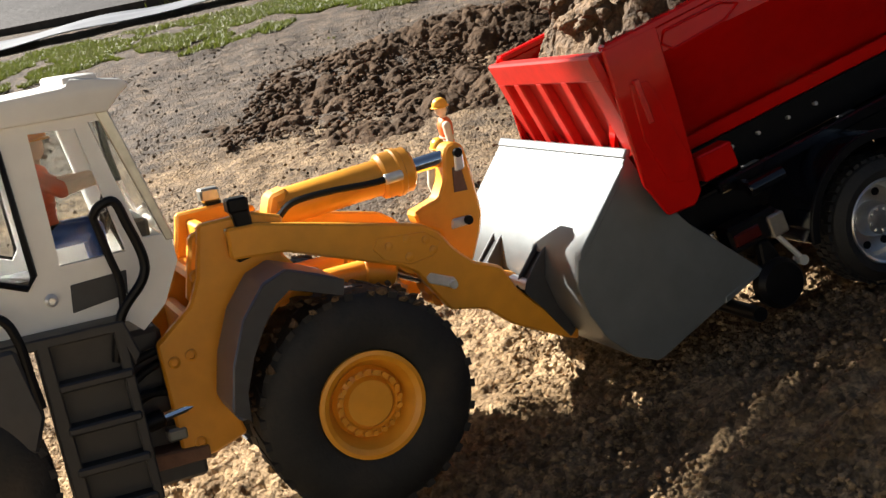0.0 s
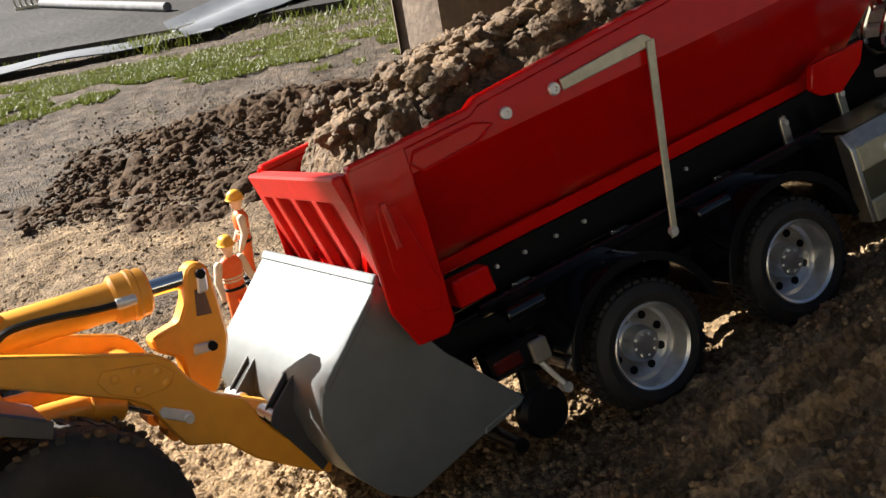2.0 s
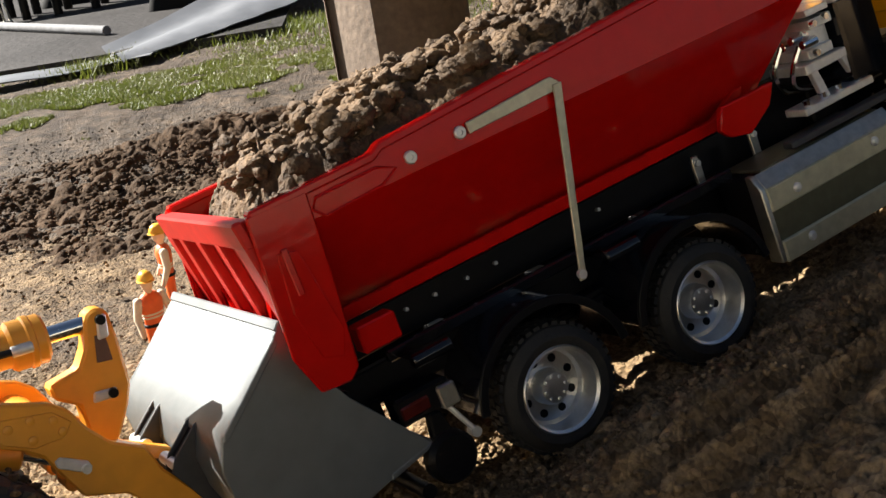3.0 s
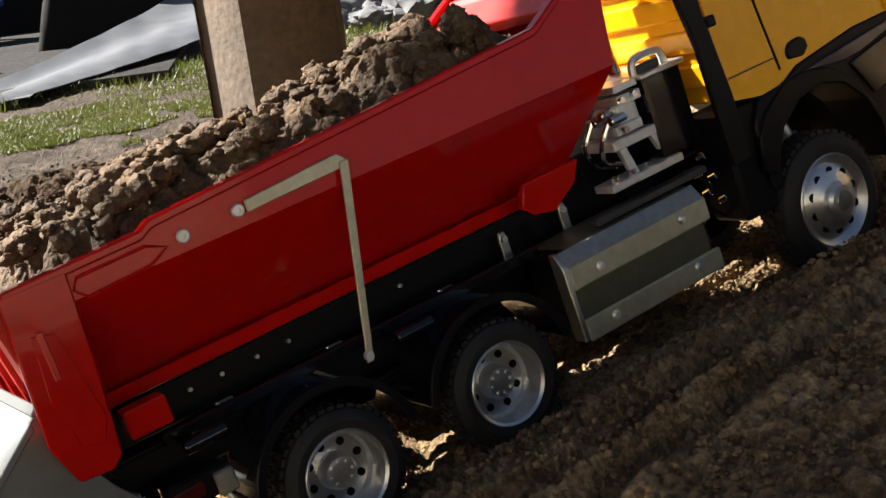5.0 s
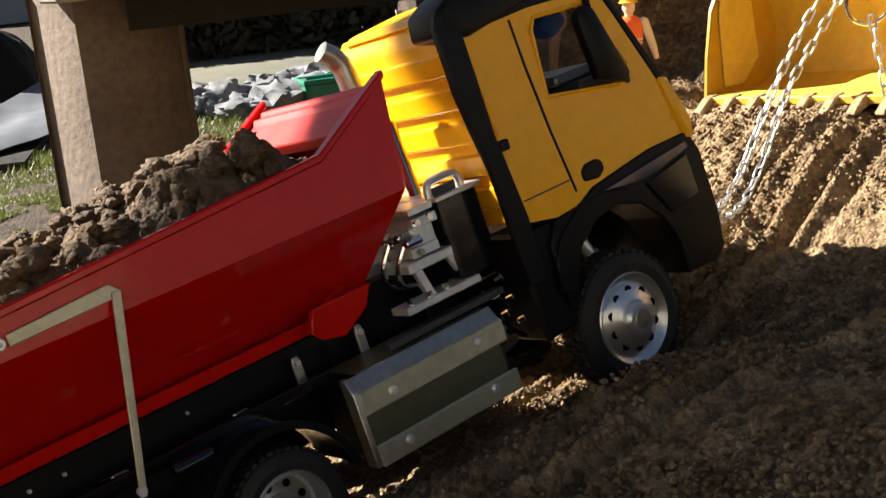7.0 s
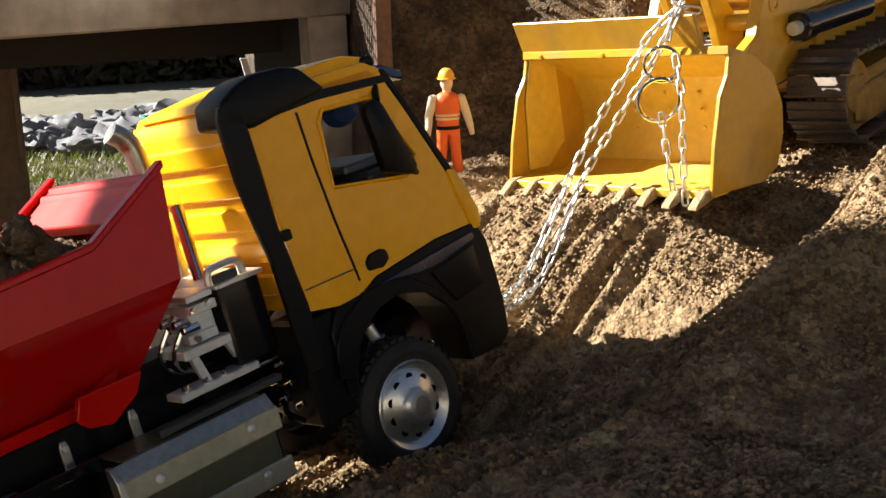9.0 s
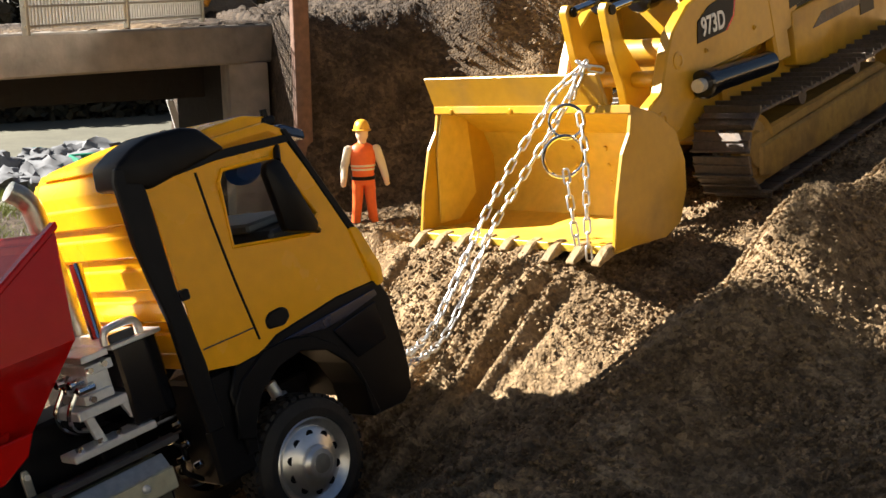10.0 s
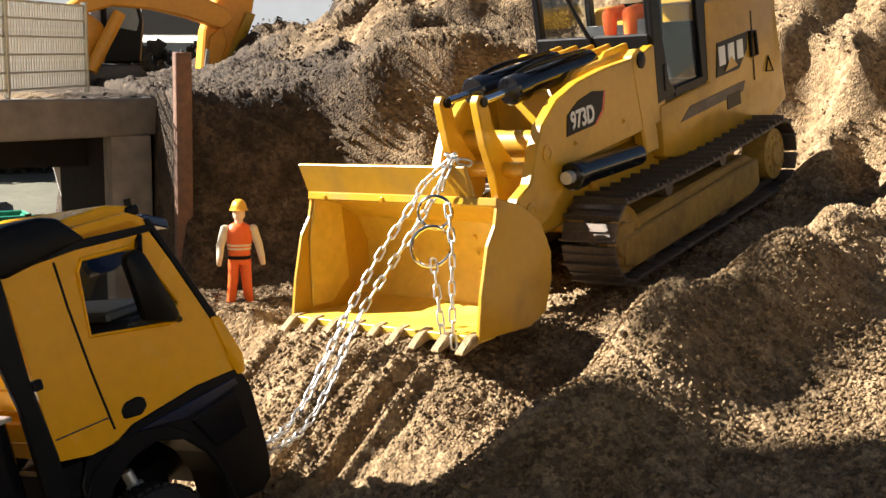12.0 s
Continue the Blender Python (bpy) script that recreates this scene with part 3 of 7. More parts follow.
def bed_section(x, top):
    """Outline of the bed across the truck at x: outer face, then inner face."""
    half = [(0.0, top), (0.0, 1.63), (0.54, 1.01), (0.60, 0.93)]
    inner = [(0.055, top), (0.055, 1.63), (0.59, 1.06), (0.65, 0.98)]
    out = half + [(W - a, b) for a, b in half[::-1]]
    ins = inner + [(W - a, b) for a, b in inner[::-1]]
    return [(x, a, b) for a, b in out], [(x, a, b) for a, b in ins]


def bed_shell():
    bm = bmesh.new()
    stations = [(-1.40, 1.80), (-0.62, 1.82), (-0.56, 1.85), (0.4, 1.90), (1.3, 1.96), (2.25, 2.03), (2.60, 2.22), (2.90, 2.40)]
    loops = []
    for n, (x, top) in enumerate(stations):
        o, i = bed_section(x, top)
        if n >= 5:
            k = (n - 4) / 3
            lean = [0.0, -0.10 * k, -0.36 * k, -0.5 * k]
            fix = lambda loop: [(p[0] + (lean + lean[::-1])[j], p[1], p[2]) for j, p in enumerate(loop)]
            o, i = fix(o), fix(i)
        loops.append(([bm.verts.new(p) for p in o], [bm.verts.new(p) for p in i]))
    for (o1, i1), (o2, i2) in zip(loops, loops[1:]):
        for a, b in ((o1, o2), (i2, i1)):
            for k in range(7):
                bm.faces.new((a[k], a[k + 1], b[k + 1], b[k]))
        for k, f in ((0, 1), (7, -1)):
            bm.faces.new((o1[k], o2[k], i2[k], i1[k])[::f])
    for o, i in (loops[0], loops[-1]):
        for k in range(7):
            bm.faces.new((o[k], i[k], i[k + 1], o[k + 1]))
    bmesh.ops.recalc_face_normals(bm, faces=bm.faces[:])
    return bm


def dump_truck():
    t = thing("dump_truck", "toy dump truck with red bed and yellow cab on sand", "toy truck", TRUCK)
    # bed
    bed = part("tipper_bed", bed_shell(), M_RED, t, "glossy red painted bed")
    rails = []
    for y in (-0.02, W - 0.075):
        line = [(-1.42, 1.80), (-0.62, 1.82), (-0.55, 1.86), (2.25, 2.04), (2.92, 2.42)]
        top = [(a, b + 0.02) for a, b in line] + [(a, b - 0.035) for a, b in line[::-1]]
        rails.append(prism(top, y, y + 0.095, "y", 0.012))
    for k, r in enumerate(rails):
        part("top_rail", r, M_RED, bed)
    for y in (-0.012, W - 0.02):
        part("lower_flange", prism([(-1.2, 0.90), (2.05, 0.90), (2.3, 1.0), (2.36, 1.12), (2.28, 1.12), (2.02, 0.99), (-1.2, 0.99)], y + 0.44 * (1 if y < 1 else -1), y + 0.44 * (1 if y < 1 else -1) + 0.05, "y", 0.01), M_RED, bed)
        part("front_gusset", prism([(1.84, 0.97), (1.91, 0.90), (2.08, 0.86), (2.30, 0.98), (2.38, 1.12), (1.9, 1.12)], y + 0.14, y + 0.2, "y", 0.01), M_RED, bed)
        # rear corner post with a plate that hangs below the bed
        part("rear_post", prism([(-1.44, 1.80), (-1.06, 1.80), (-1.10, 1.30), (-1.14, 0.94), (-1.16, 0.76), (-1.23, 0.70), (-1.42, 0.72), (-1.50, 0.96)], y - 0.01, y + 0.03, "y", 0.012), M_RED, bed)
        part("side_plate", prism([(-1.36, 1.55), (-1.24, 1.52), (-1.16, 1.0), (-1.22, 0.86), (-1.34, 0.90), (-1.40, 1.2)], y - 0.022, y + 0.0, "y", 0.006), M_RED, bed)
        part("marker_strip", box(-1.335, -1.295, y - 0.032, y - 0.005, 1.28, 1.56, 0.006), M_LAMP, bed)
    part("hinge_block", box(-1.06, -0.80, 0.10, 0.24, 0.76, 0.93, 0.012), M_RED, bed)
    # shallow pressed panel at the rear upper side
    part("pressed_panel", merge(tube([(-1.02, -0.006, 1.74), (-0.62, -0.006, 1.75), (-0.5, -0.006, 1.70), (-0.62, -0.006, 1.64), (-1.0, -0.006, 1.62), (-1.06, -0.006, 1.68)], 0.010, 6, True)), M_RED, bed)
    # tailgate
    lean = Matrix.Identity(4)
    lean[0][2], lean[0][3] = -0.15, 0.15 * 1.78
    tg = part("tailgate", moved(prism([(-1.46, 0.80), (-1.40, 0.80), (-1.40, 1.78), (-1.46, 1.78)], 0.04, W - 0.04, "y", 0.01), lean), M_RED_IN, bed)
    part("gate_frame", moved(box(-1.52, -1.45, 0.02, W - 0.02, 1.62, 1.79, 0.015), lean), M_RED_IN, tg)
    part("gate_frame", moved(box(-1.52, -1.45, 0.02, W - 0.02, 0.78, 0.92, 0.015), lean), M_RED_IN, tg)
    for y, wd in ((0.02, 0.22), (0.52, 0.11), (0.93, 0.11), (1.33, 0.11), (1.60, 0.13)):
        part("gate_rib", moved(box(-1.52, -1.45, y, y + wd, 0.90, 1.64, 0.012), lean), M_RED_IN, tg)
    # headboard inside
    hb = part("headboard", merge(prism([(2.48, 1.63), (2.58, 1.63), (2.92, 2.36), (2.84, 2.36)], 0.05, W - 0.05, "y", 0.01), prism([(2.20, 1.02), (2.30, 1.02), (2.58, 1.64), (2.48, 1.64)], 0.60, W - 0.60, "y", 0.01)), M_RED_IN, bed)
    for y in (0.45, 0.86, 1.27):
        part("head_rib", prism([(2.42, 1.5), (2.46, 1.5), (2.83, 2.30), (2.77, 2.30)], y, y + 0.07, "y", 0.008), M_RED_IN, hb)
    part("head_ledge", prism([(2.52, 2.06), (2.50, 2.13), (2.84, 2.34), (2.88, 2.28), (2.60, 2.04)], 0.06, W - 0.06, "y", 0.008), M_RED_IN, hb)
    part("head_rail", prism([(2.70, 2.22), (2.82, 2.22), (2.86, 2.32), (2.76, 2.32)], 0.08, W - 0.08, "y", 0.008), M_RED_IN, hb)
    # bolts and the strap
    for x, z in ((-0.40, 1.72), (-0.05, 1.73)):
        part("bolt", lathe([(0.04, 0), (0.04, 0.02), (0.032, 0.03), (0.016, 0.03), (0.014, 0.015)], (x, 0.0, z), (0, -1, 0), 14), M_STEEL, bed, "steel bolt")
    st = part("cover_strap", merge(prism([(0.0, 1.70), (0.64, 1.72), (0.69, 1.76), (0.64, 1.81), (0.60, 1.81), (0.0, 1.77)], -0.03, -0.006, "y", 0.005), prism([(0.633, 1.76), (0.692, 1.76), (0.398, 0.58), (0.352, 0.58)], -0.05, -0.03, "y", 0.004)), M_STRAP, t, "bent metal strap from bed rail to frame")
    part("strap_bolt", rod((0.375, -0.065, 0.62), (0.375, -0.03, 0.62), 0.03, 10), M_STEEL, st)

    # chassis
    ch = part("chassis_frame", merge(box(-1.25, 5.0, 0.60, 0.68, 0.28, 0.52, 0.01), box(-1.25, 5.0, W - 0.68, W - 0.60, 0.28, 0.52, 0.01), *[box(x, x + 0.12, 0.66, W - 0.66, 0.30, 0.48, 0.01) for x in (-1.2, -0.3, 0.55, 1.5, 2.4, 3.3, 4.3)]), M_BLACK, t, "black steel ladder frame")
    part("subframe", merge(box(-1.15, 2.2, 0.66, 0.76, 0.58, 0.86, 0.01), box(-1.15, 2.2, W - 0.76, W - 0.66, 0.58, 0.86, 0.01), box(-1.15, 2.2, 0.62, W - 0.62, 0.76, 0.84, 0.0)), M_BLACK, t)
    for x in (-0.52, -0.30, -0.05, 0.18, 1.05):
        part("frame_bolt", rod((x, 0.66, 0.74), (x, 0.63, 0.74), 0.014, 8), M_STEEL, t)
    # side guard rail beside the frame
    part("side_rail", merge(box(-0.85, 2.0, 0.36, 0.42, 0.56, 0.64, 0.012)), M_GLOSS, t)
    for x in (-0.78, 0.68):
        part("bracket_pin", merge(rod((x - 0.05, 0.06, 0.60), (x + 0.22, 0.06, 0.60), 0.045, 14, edge=0.01), box(x + 0.0, x + 0.06, 0.06, 0.5, 0.56, 0.62, 0.008)), M_GLOSS, t)
    # rear axles and wheels
    for x in (0.0, 1.24):
        part("axle", merge(rod((x, 0.2, 0), (x, W - 0.2, 0), 0.10, 16), lathe([(0.05, -0.2), (0.2, -0.14), (0.24, 0), (0.2, 0.14), (0.05, 0.2)], (x, W / 2, 0), (1, 0, 0), 16)), M_BLACK, t)
        wheel("rear_wheel", t, x, 0.0, -1)
        wheel("rear_wheel", t, x, W, 1)
        for y in (0.0, W - 0.52):
            band = arc(x, 0.02, 0.56, 8, 172, 22)
            inner = arc(x, 0.02, 0.535, 172, 8, 22)
            part("mudguard", prism(band + inner, y, y + 0.52, "y", 0.006), M_GLOSS, t, "black plastic mudguard")
            lip = arc(x, 0.02, 0.575, 8, 172, 22)
            lin = arc(x, 0.02, 0.52, 172, 8, 22)
            yy = y - 0.012 if y < 1 else y + 0.50
            part("mudguard_lip", prism(lip + lin, yy, yy + 0.03, "y", 0.004), M_BLACK, t)
    part("leaf_spring", merge(*[box(0.62 - L, 0.62 + L, 0.42, 0.55, 0.20 + 0.04 * k, 0.235 + 0.04 * k, 0.006) for k, L in enumerate((0.30, 0.45, 0.6))]), M_BLACK, t)
    # rear end: lamp cluster, tow hitch, underrun bar, hanging links
    part("rear_crossbeam", box(-1.32, -1.18, 0.30, W - 0.30, 0.30, 0.56, 0.015), M_BLACK, t)
    part("hitch", merge(box(-1.42, -1.30, 0.72, 1.03, 0.22, 0.46, 0.02), rod((-1.42, 0.875, 0.34), (-1.56, 0.875, 0.34), 0.08, 14, edge=0.01)), M_DARK, t)
    lamp = part("tail_lamp", box(-0.98, -0.60, 0.22, 0.40, 0.20, 0.38, 0.02), M_BLACK, t)
    part("lamp_lens", box(-0.70, -0.575, 0.19, 0.36, 0.19, 0.34, 0.012), M_ALU, lamp, "silver lamp block")
    part("lamp_lens", box(-0.96, -0.76, 0.20, 0.30, 0.24, 0.33, 0.012), M_TAIL, lamp)
    part("lamp_bracket", merge(rod((-0.66, 0.24, 0.20), (-0.56, 0.20, -0.02), 0.018, 8), rod((-0.56, 0.18, -0.03), (-0.56, 0.26, -0.03), 0.035, 10)), M_STEEL, t)
    part("rear_step", merge(lathe([(0.06, 0), (0.15, 0.0), (0.17, 0.03), (0.17, 0.10), (0.14, 0.14), (0.06, 0.14)], (-0.76, 0.30, -0.10), (0, -1, 0), 24), prism([(-0.80, 0.2), (-0.72, 0.2), (-0.66, -0.06), (-0.84, -0.06)], 0.22, 0.30, "y", 0.012)), M_BLACK, t, "black round rear buffer")
    part("underrun_bar", merge(rod((-1.0, 0.15, -0.20), (-1.0, W - 0.15, -0.20), 0.05, 12), box(-1.04, -0.96, 0.5, 0.56, -0.2, 0.35, 0.01), box(-1.04, -0.96, W - 0.56, W - 0.5, -0.2, 0.35, 0.01)), M_BLACK, t)
    part("hose", tube(spline([(-1.18, 0.55, 0.42), (-1.25, 0.48, 0.26), (-1.15, 0.46, 0.16), (-1.05, 0.5, 0.24), (-1.12, 0.56, 0.34)], 6), 0.025, 8), M_BLACK, t)
    part("cylinder_eye", merge(lathe([(0.04, 0), (0.09, 0), (0.09, 0.06), (0.04, 0.06)], (-1.18, 0.52, 0.12), (0, -1, 0), 16, cap=False), rod((-1.18, 0.53, 0.12), (-1.1, 0.53, 0.35), 0.045, 10)), M_STEEL, t)

    # unseen tank box added on the far side to block sun under the truck
    ft = part("side_tank", prism([(W - 0.06, -0.06), (W - 0.50, -0.06), (W - 0.52, 0.56), (W - 0.14, 0.58), (W - 0.06, 0.50)], 1.80, 3.26, "x", 0.02), M_BLACK, t)
    part("tank_plate", box(1.82, 3.26, W - 0.05, W - 0.015, -0.06, 0.115, 0.01), M_OLIVE, ft)
    part("tank_plate", box(1.82, 3.26, W - 0.05, W - 0.02, 0.33, 0.50, 0.01), M_OLIVE, ft)
    # side tank
    tk = part("side_tank", prism([(0.06, 0.02), (0.50, 0.02), (0.52, 0.56), (0.14, 0.58), (0.06, 0.50)], 1.95, 3.22, "x", 0.02), M_BLACK, t, "black box tank with grey-green metal plates")
    part("end_plate", prism([(0.03, -0.03), (0.16, -0.03), (0.16, 0.60), (0.10, 0.60), (0.03, 0.50)], 1.92, 1.965, "x", 0.008), M_ALU, tk)
    part("tank_plate", box(1.96, 3.24, 0.015, 0.05, -0.04, 0.115, 0.01), M_OLIVE, tk)
    part("tank_plate", box(1.96, 3.24, 0.02, 0.05, 0.33, 0.50, 0.01), M_OLIVE, tk)
    part("tank_panel", box(1.97, 3.18, 0.045, 0.07, 0.10, 0.34, 0.006), M_PANEL, tk)
    part("edge_strip", prism([(0.02, 0.50), (0.06, 0.50), (0.14, 0.585), (0.10, 0.60)], 1.96, 3.22, "x", 0.004), M_ALU, tk)
    part("tank_lid", box(2.05, 3.20, 0.13, 0.52, 0.575, 0.60, 0.01), M_PANEL, tk)
    for x, z in ((2.21, 0.41), (2.98, 0.43), (2.21, 0.05), (3.0, 0.06)):
        part("tank_bolt", lathe([(0.035, 0), (0.035, 0.012), (0.022, 0.026), (0.0012, 0.03)], (x, 0.018, z), (0, -1, 0), 12), M_STEEL, tk)
    for x in (1.86, 2.40):
        part("tank_strap", merge(prism([(x - 0.035, 0.52), (x + 0.035, 0.52), (x + 0.035, 0.74), (x + 0.02, 0.79), (x - 0.02, 0.79), (x - 0.035, 0.74)], 0.53, 0.56, "y", 0.005)), M_ALU, t)
        part("strap_bolt", rod((x, 0.53, 0.74), (x, 0.505, 0.74), 0.022, 8), M_STEEL, t)

    # hydraulic unit behind the cab
    hy = part("oil_tank", box(3.16, 3.52, 0.20, 1.50, 0.82, 1.43, 0.02), M_GLOSS, t, "black hydraulic oil tank with bright fittings")
    part("tank_rim", box(3.13, 3.55, 0.17, 1.53, 1.42, 1.455, 0.008), M_STEEL, hy, "bright steel edge")
    part("lifting_plate", tube(spline([(3.12, 0.24, 1.46), (3.13, 0.24, 1.53), (3.18, 0.24, 1.57), (3.36, 0.24, 1.57), (3.41, 0.24, 1.53), (3.42, 0.24, 1.46)], 5), 0.030, 8), M_STEEL, hy, "bright lifting handle")
    part("handle_plate", box(3.16, 3.38, 0.235, 0.255, 1.45, 1.52, 0.01), M_DARK, hy)
    part("hoist_housing", merge(box(2.05, 3.20, 0.66, 1.10, 0.50, 1.02, 0.03), rod((2.55, 0.88, 0.9), (2.85, 0.88, 1.7), 0.13, 16), box(3.0, 3.3, 0.55, 1.2, 0.5, 0.84, 0.02)), M_BLACK, hy)
    part("valve_block", merge(box(2.92, 3.14, 0.24, 0.62, 1.30, 1.37, 0.006), box(2.90, 3.12, 0.22, 0.62, 1.40, 1.45, 0.006), box(2.86, 3.10, 0.26, 0.60, 1.10, 1.17, 0.006), box(2.94, 3.12, 0.30, 0.58, 1.16, 1.31, 0.006)), M_STEEL, hy, "bright machined valve block")
    for y, z in ((0.26, 1.22), (0.36, 1.26), (0.46, 1.22), (0.56, 1.26), (0.30, 1.05), (0.44, 1.05)):
        part("fitting", rod((2.96, y, z), (2.82, y, z), 0.036, 10, edge=0.008), M_CHROME, hy)
    for x, z in ((2.94, 1.34), (3.06, 1.35), (2.90, 1.14)):
        part("block_bolt", rod((x, 0.24, z), (x, 0.20, z), 0.024, 8), M_CHROME, hy)
    part("hydraulic_pipe", tube(spline([(2.84, 0.30, 1.22), (2.76, 0.34, 1.08), (2.80, 0.42, 0.94), (2.98, 0.46, 0.86)], 6), 0.022, 8), M_CHROME, hy)
    part("hydraulic_pipe", tube(spline([(2.84, 0.48, 1.24), (2.74, 0.52, 1.06), (2.82, 0.56, 0.90), (3.0, 0.58, 0.84)], 6), 0.022, 8), M_CHROME, hy)
    part("support_shelf", box(2.76, 3.22, 0.22, 0.60, 1.02, 1.09, 0.008), M_STEEL, hy)
    for x0, x1, w in ((2.80, 2.86, 0.07), (3.10, 3.20, 0.07)):
        part("support_leg", prism([(x0, 1.04), (x0 + w, 1.04), (x1 + w, 0.80), (x1, 0.80)], 0.23, 0.28, "y", 0.006), M_STEEL, hy)
    part("base_rail", box(2.62, 3.30, 0.18, 0.40, 0.765, 0.82, 0.008), M_STEEL, hy)
    part("base_rail", box(2.35, 3.40, 0.10, 0.20, 0.63, 0.68, 0.008), M_DARK, hy)
    for x in (2.70, 2.86, 3.02, 3.2):
        part("base_bolt", rod((x, 0.24, 0.815), (x, 0.24, 0.86), 0.03, 8), M_CHROME, hy)
    part("exhaust_pipe", tube(spline([(3.38, 1.06, 0.86), (3.36, 1.08, 1.6), (3.34, 1.10, 2.38), (3.30, 1.11, 2.56), (3.20, 1.12, 2.66)], 8), 0.085, 16), M_ALU, t, "pale grey exhaust pipe")
    part("air_pipe", rod((3.30, 0.66, 1.44), (3.40, 0.85, 2.0), 0.05, 12), M_CHROME, t)

    # cab
    def side_wall(y, o):
        """A door side with its window cut out, as one solid wall."""
        win = [(4.24, 1.84), (4.96, 1.72), (5.10, 1.86), (4.86, 2.34), (4.78, 2.40), (4.33, 2.42), (4.27, 2.34)]
        bm = bmesh.new()
        ring_o = [(3.72, 1.04), (3.66, 2.48), (3.74, 2.60), (4.86, 2.60), (4.98, 2.50), (5.42, 1.60), (5.50, 1.20), (5.50, 1.02), (4.40, 1.03), (4.22, 0.94)]
        a = [bm.verts.new((p[0], y, p[1])) for p in ring_o]
        b = [bm.verts.new((p[0], y, p[1])) for p in win]
        es = [bm.edges.new((r[i], r[(i + 1) % len(r)])) for r in (a, b) for i in range(len(r))]
        bmesh.ops.triangle_fill(bm, use_beauty=True, use_dissolve=False, edges=es)
        g = bmesh.ops.extrude_face_region(bm, geom=bm.faces[:])
        bmesh.ops.translate(bm, vec=(0, -o * 0.06, 0), verts=[v for v in g["geom"] if isinstance(v, bmesh.types.BMVert)])
        bmesh.ops.recalc_face_normals(bm, faces=bm.faces[:])
        return bm
    cab = part("cab_body", merge(
        prism([(3.72, 1.04), (3.66, 2.48), (3.74, 2.60), (3.80, 2.60), (3.72, 2.46), (3.78, 1.04)], 0.06, W - 0.06, "y", 0.008),
        prism([(3.74, 2.59), (3.80, 2.66), (4.84, 2.67), (5.00, 2.58), (4.99, 2.52), (3.74, 2.53)], 0.0, W, "y", 0.02, 2),
        prism([(3.78, 1.04), (5.48, 1.04), (5.48, 1.10), (3.78, 1.10)], 0.06, W - 0.06, "y"),
        prism([(5.40, 1.60), (5.46, 1.60), (5.52, 1.20), (5.52, 0.95), (5.46, 0.95), (5.46, 1.2)], 0.02, W - 0.02, "y", 0.01)), M_YELLOW, t, "glossy yellow cab")
    part("cab_side", side_wall(0.0, -1), M_YELLOW, cab)
    part("cab_side", side_wall(W, 1), M_YELLOW, cab)
    for z in (1.16, 1.42, 1.68, 1.94, 2.20):
        x = 3.72 - 0.0417 * (z - 1.04)
        part("back_rib", prism([(x + 0.01, z), (x - 0.001, z + 0.19), (x - 0.030, z + 0.17), (x - 0.026, z + 0.02)], 0.14, W - 0.14, "y", 0.006), M_YELLOW, cab, "", 20)
    part("door_seam", tube([(4.10, -0.001, 2.46), (4.12, -0.001, 2.1), (4.17, -0.001, 1.6), (4.24, -0.001, 1.10)], 0.011, 6), M_BLACK, cab)
    part("door_seam", tube([(3.74, -0.001, 1.20), (4.22, -0.001, 1.20)], 0.006, 6), M_DARK, cab)
    part("door_handle", prism([(4.34, 1.14), (4.50, 1.12), (4.57, 1.17), (4.56, 1.24), (4.50, 1.27), (4.38, 1.26), (4.33, 1.21)], -0.02, 0.03, "y", 0.015), M_BLACK, cab, "black recessed door handle")
    part("window_frame", tube([(4.24, -0.004, 1.84), (4.96, -0.004, 1.72), (5.10, -0.004, 1.86), (4.86, -0.004, 2.34), (4.78, -0.004, 2.40), (4.33, -0.004, 2.42), (4.27, -0.004, 2.34)], 0.018, 6, True), M_YELLOW, cab)
    part("front_pillar", prism([(4.96, 2.58), (5.02, 2.58), (5.47, 1.58), (5.40, 1.56)], -0.012, 0.08, "y", 0.01), M_BLACK, cab)
    part("front_pillar", prism([(4.96, 2.58), (5.02, 2.58), (5.47, 1.58), (5.40, 1.56)], W - 0.08, W + 0.012, "y", 0.01), M_BLACK, cab)
    ws = part("windscreen", prism([(4.985, 2.56), (5.0, 2.56), (5.455, 1.6), (5.44, 1.6)], 0.08, W - 0.08, "y"), M_GLASS, cab)
    ws.visible_shadow = False
    for x, z0, z1 in ((5.44, 1.22, 1.62),):
        part("corner_panel", prism([(5.36, 1.66), (5.46, 1.64), (5.60, 1.26), (5.58, 1.10), (5.48, 1.10)], -0.03, 0.14, "y", 0.03, 2), M_YELLOW, cab)
        part("corner_panel", prism([(5.36, 1.66), (5.46, 1.64), (5.60, 1.26), (5.58, 1.10), (5.48, 1.10)], W - 0.14, W + 0.03, "y", 0.03, 2), M_YELLOW, cab)
    # black air deflector round the cab's rear edge and roof
    for y in (-0.03,):
        part("side_deflector", prism([(3.56, 0.60), (3.72, 0.60), (3.72, 1.10), (3.655, 1.72), (3.65, 2.44), (3.62, 2.62), (3.46, 2.66), (3.42, 2.56), (3.43, 2.1), (3.47, 1.8), (3.52, 1.5), (3.54, 0.9)], y, y + 0.06, "y", 0.012), M_BLACK, cab, "black plastic air deflector")
        part("deflector_clip", box(3.66, 3.74, y + (-0.02 if y < 1 else 0.05), y + (0.04 if y < 1 else 0.11), 1.60, 1.68, 0.012), M_BLACK, cab)
        part("door_seal", prism([(3.88, 2.48), (4.3, 2.50), (5.04, 2.47), (5.06, 2.53), (4.3, 2.57), (3.9, 2.55)], y + (0.02 if y < 1 else 0.0), y + (0.09 if y < 1 else 0.07), "y", 0.006), M_BLACK, cab)
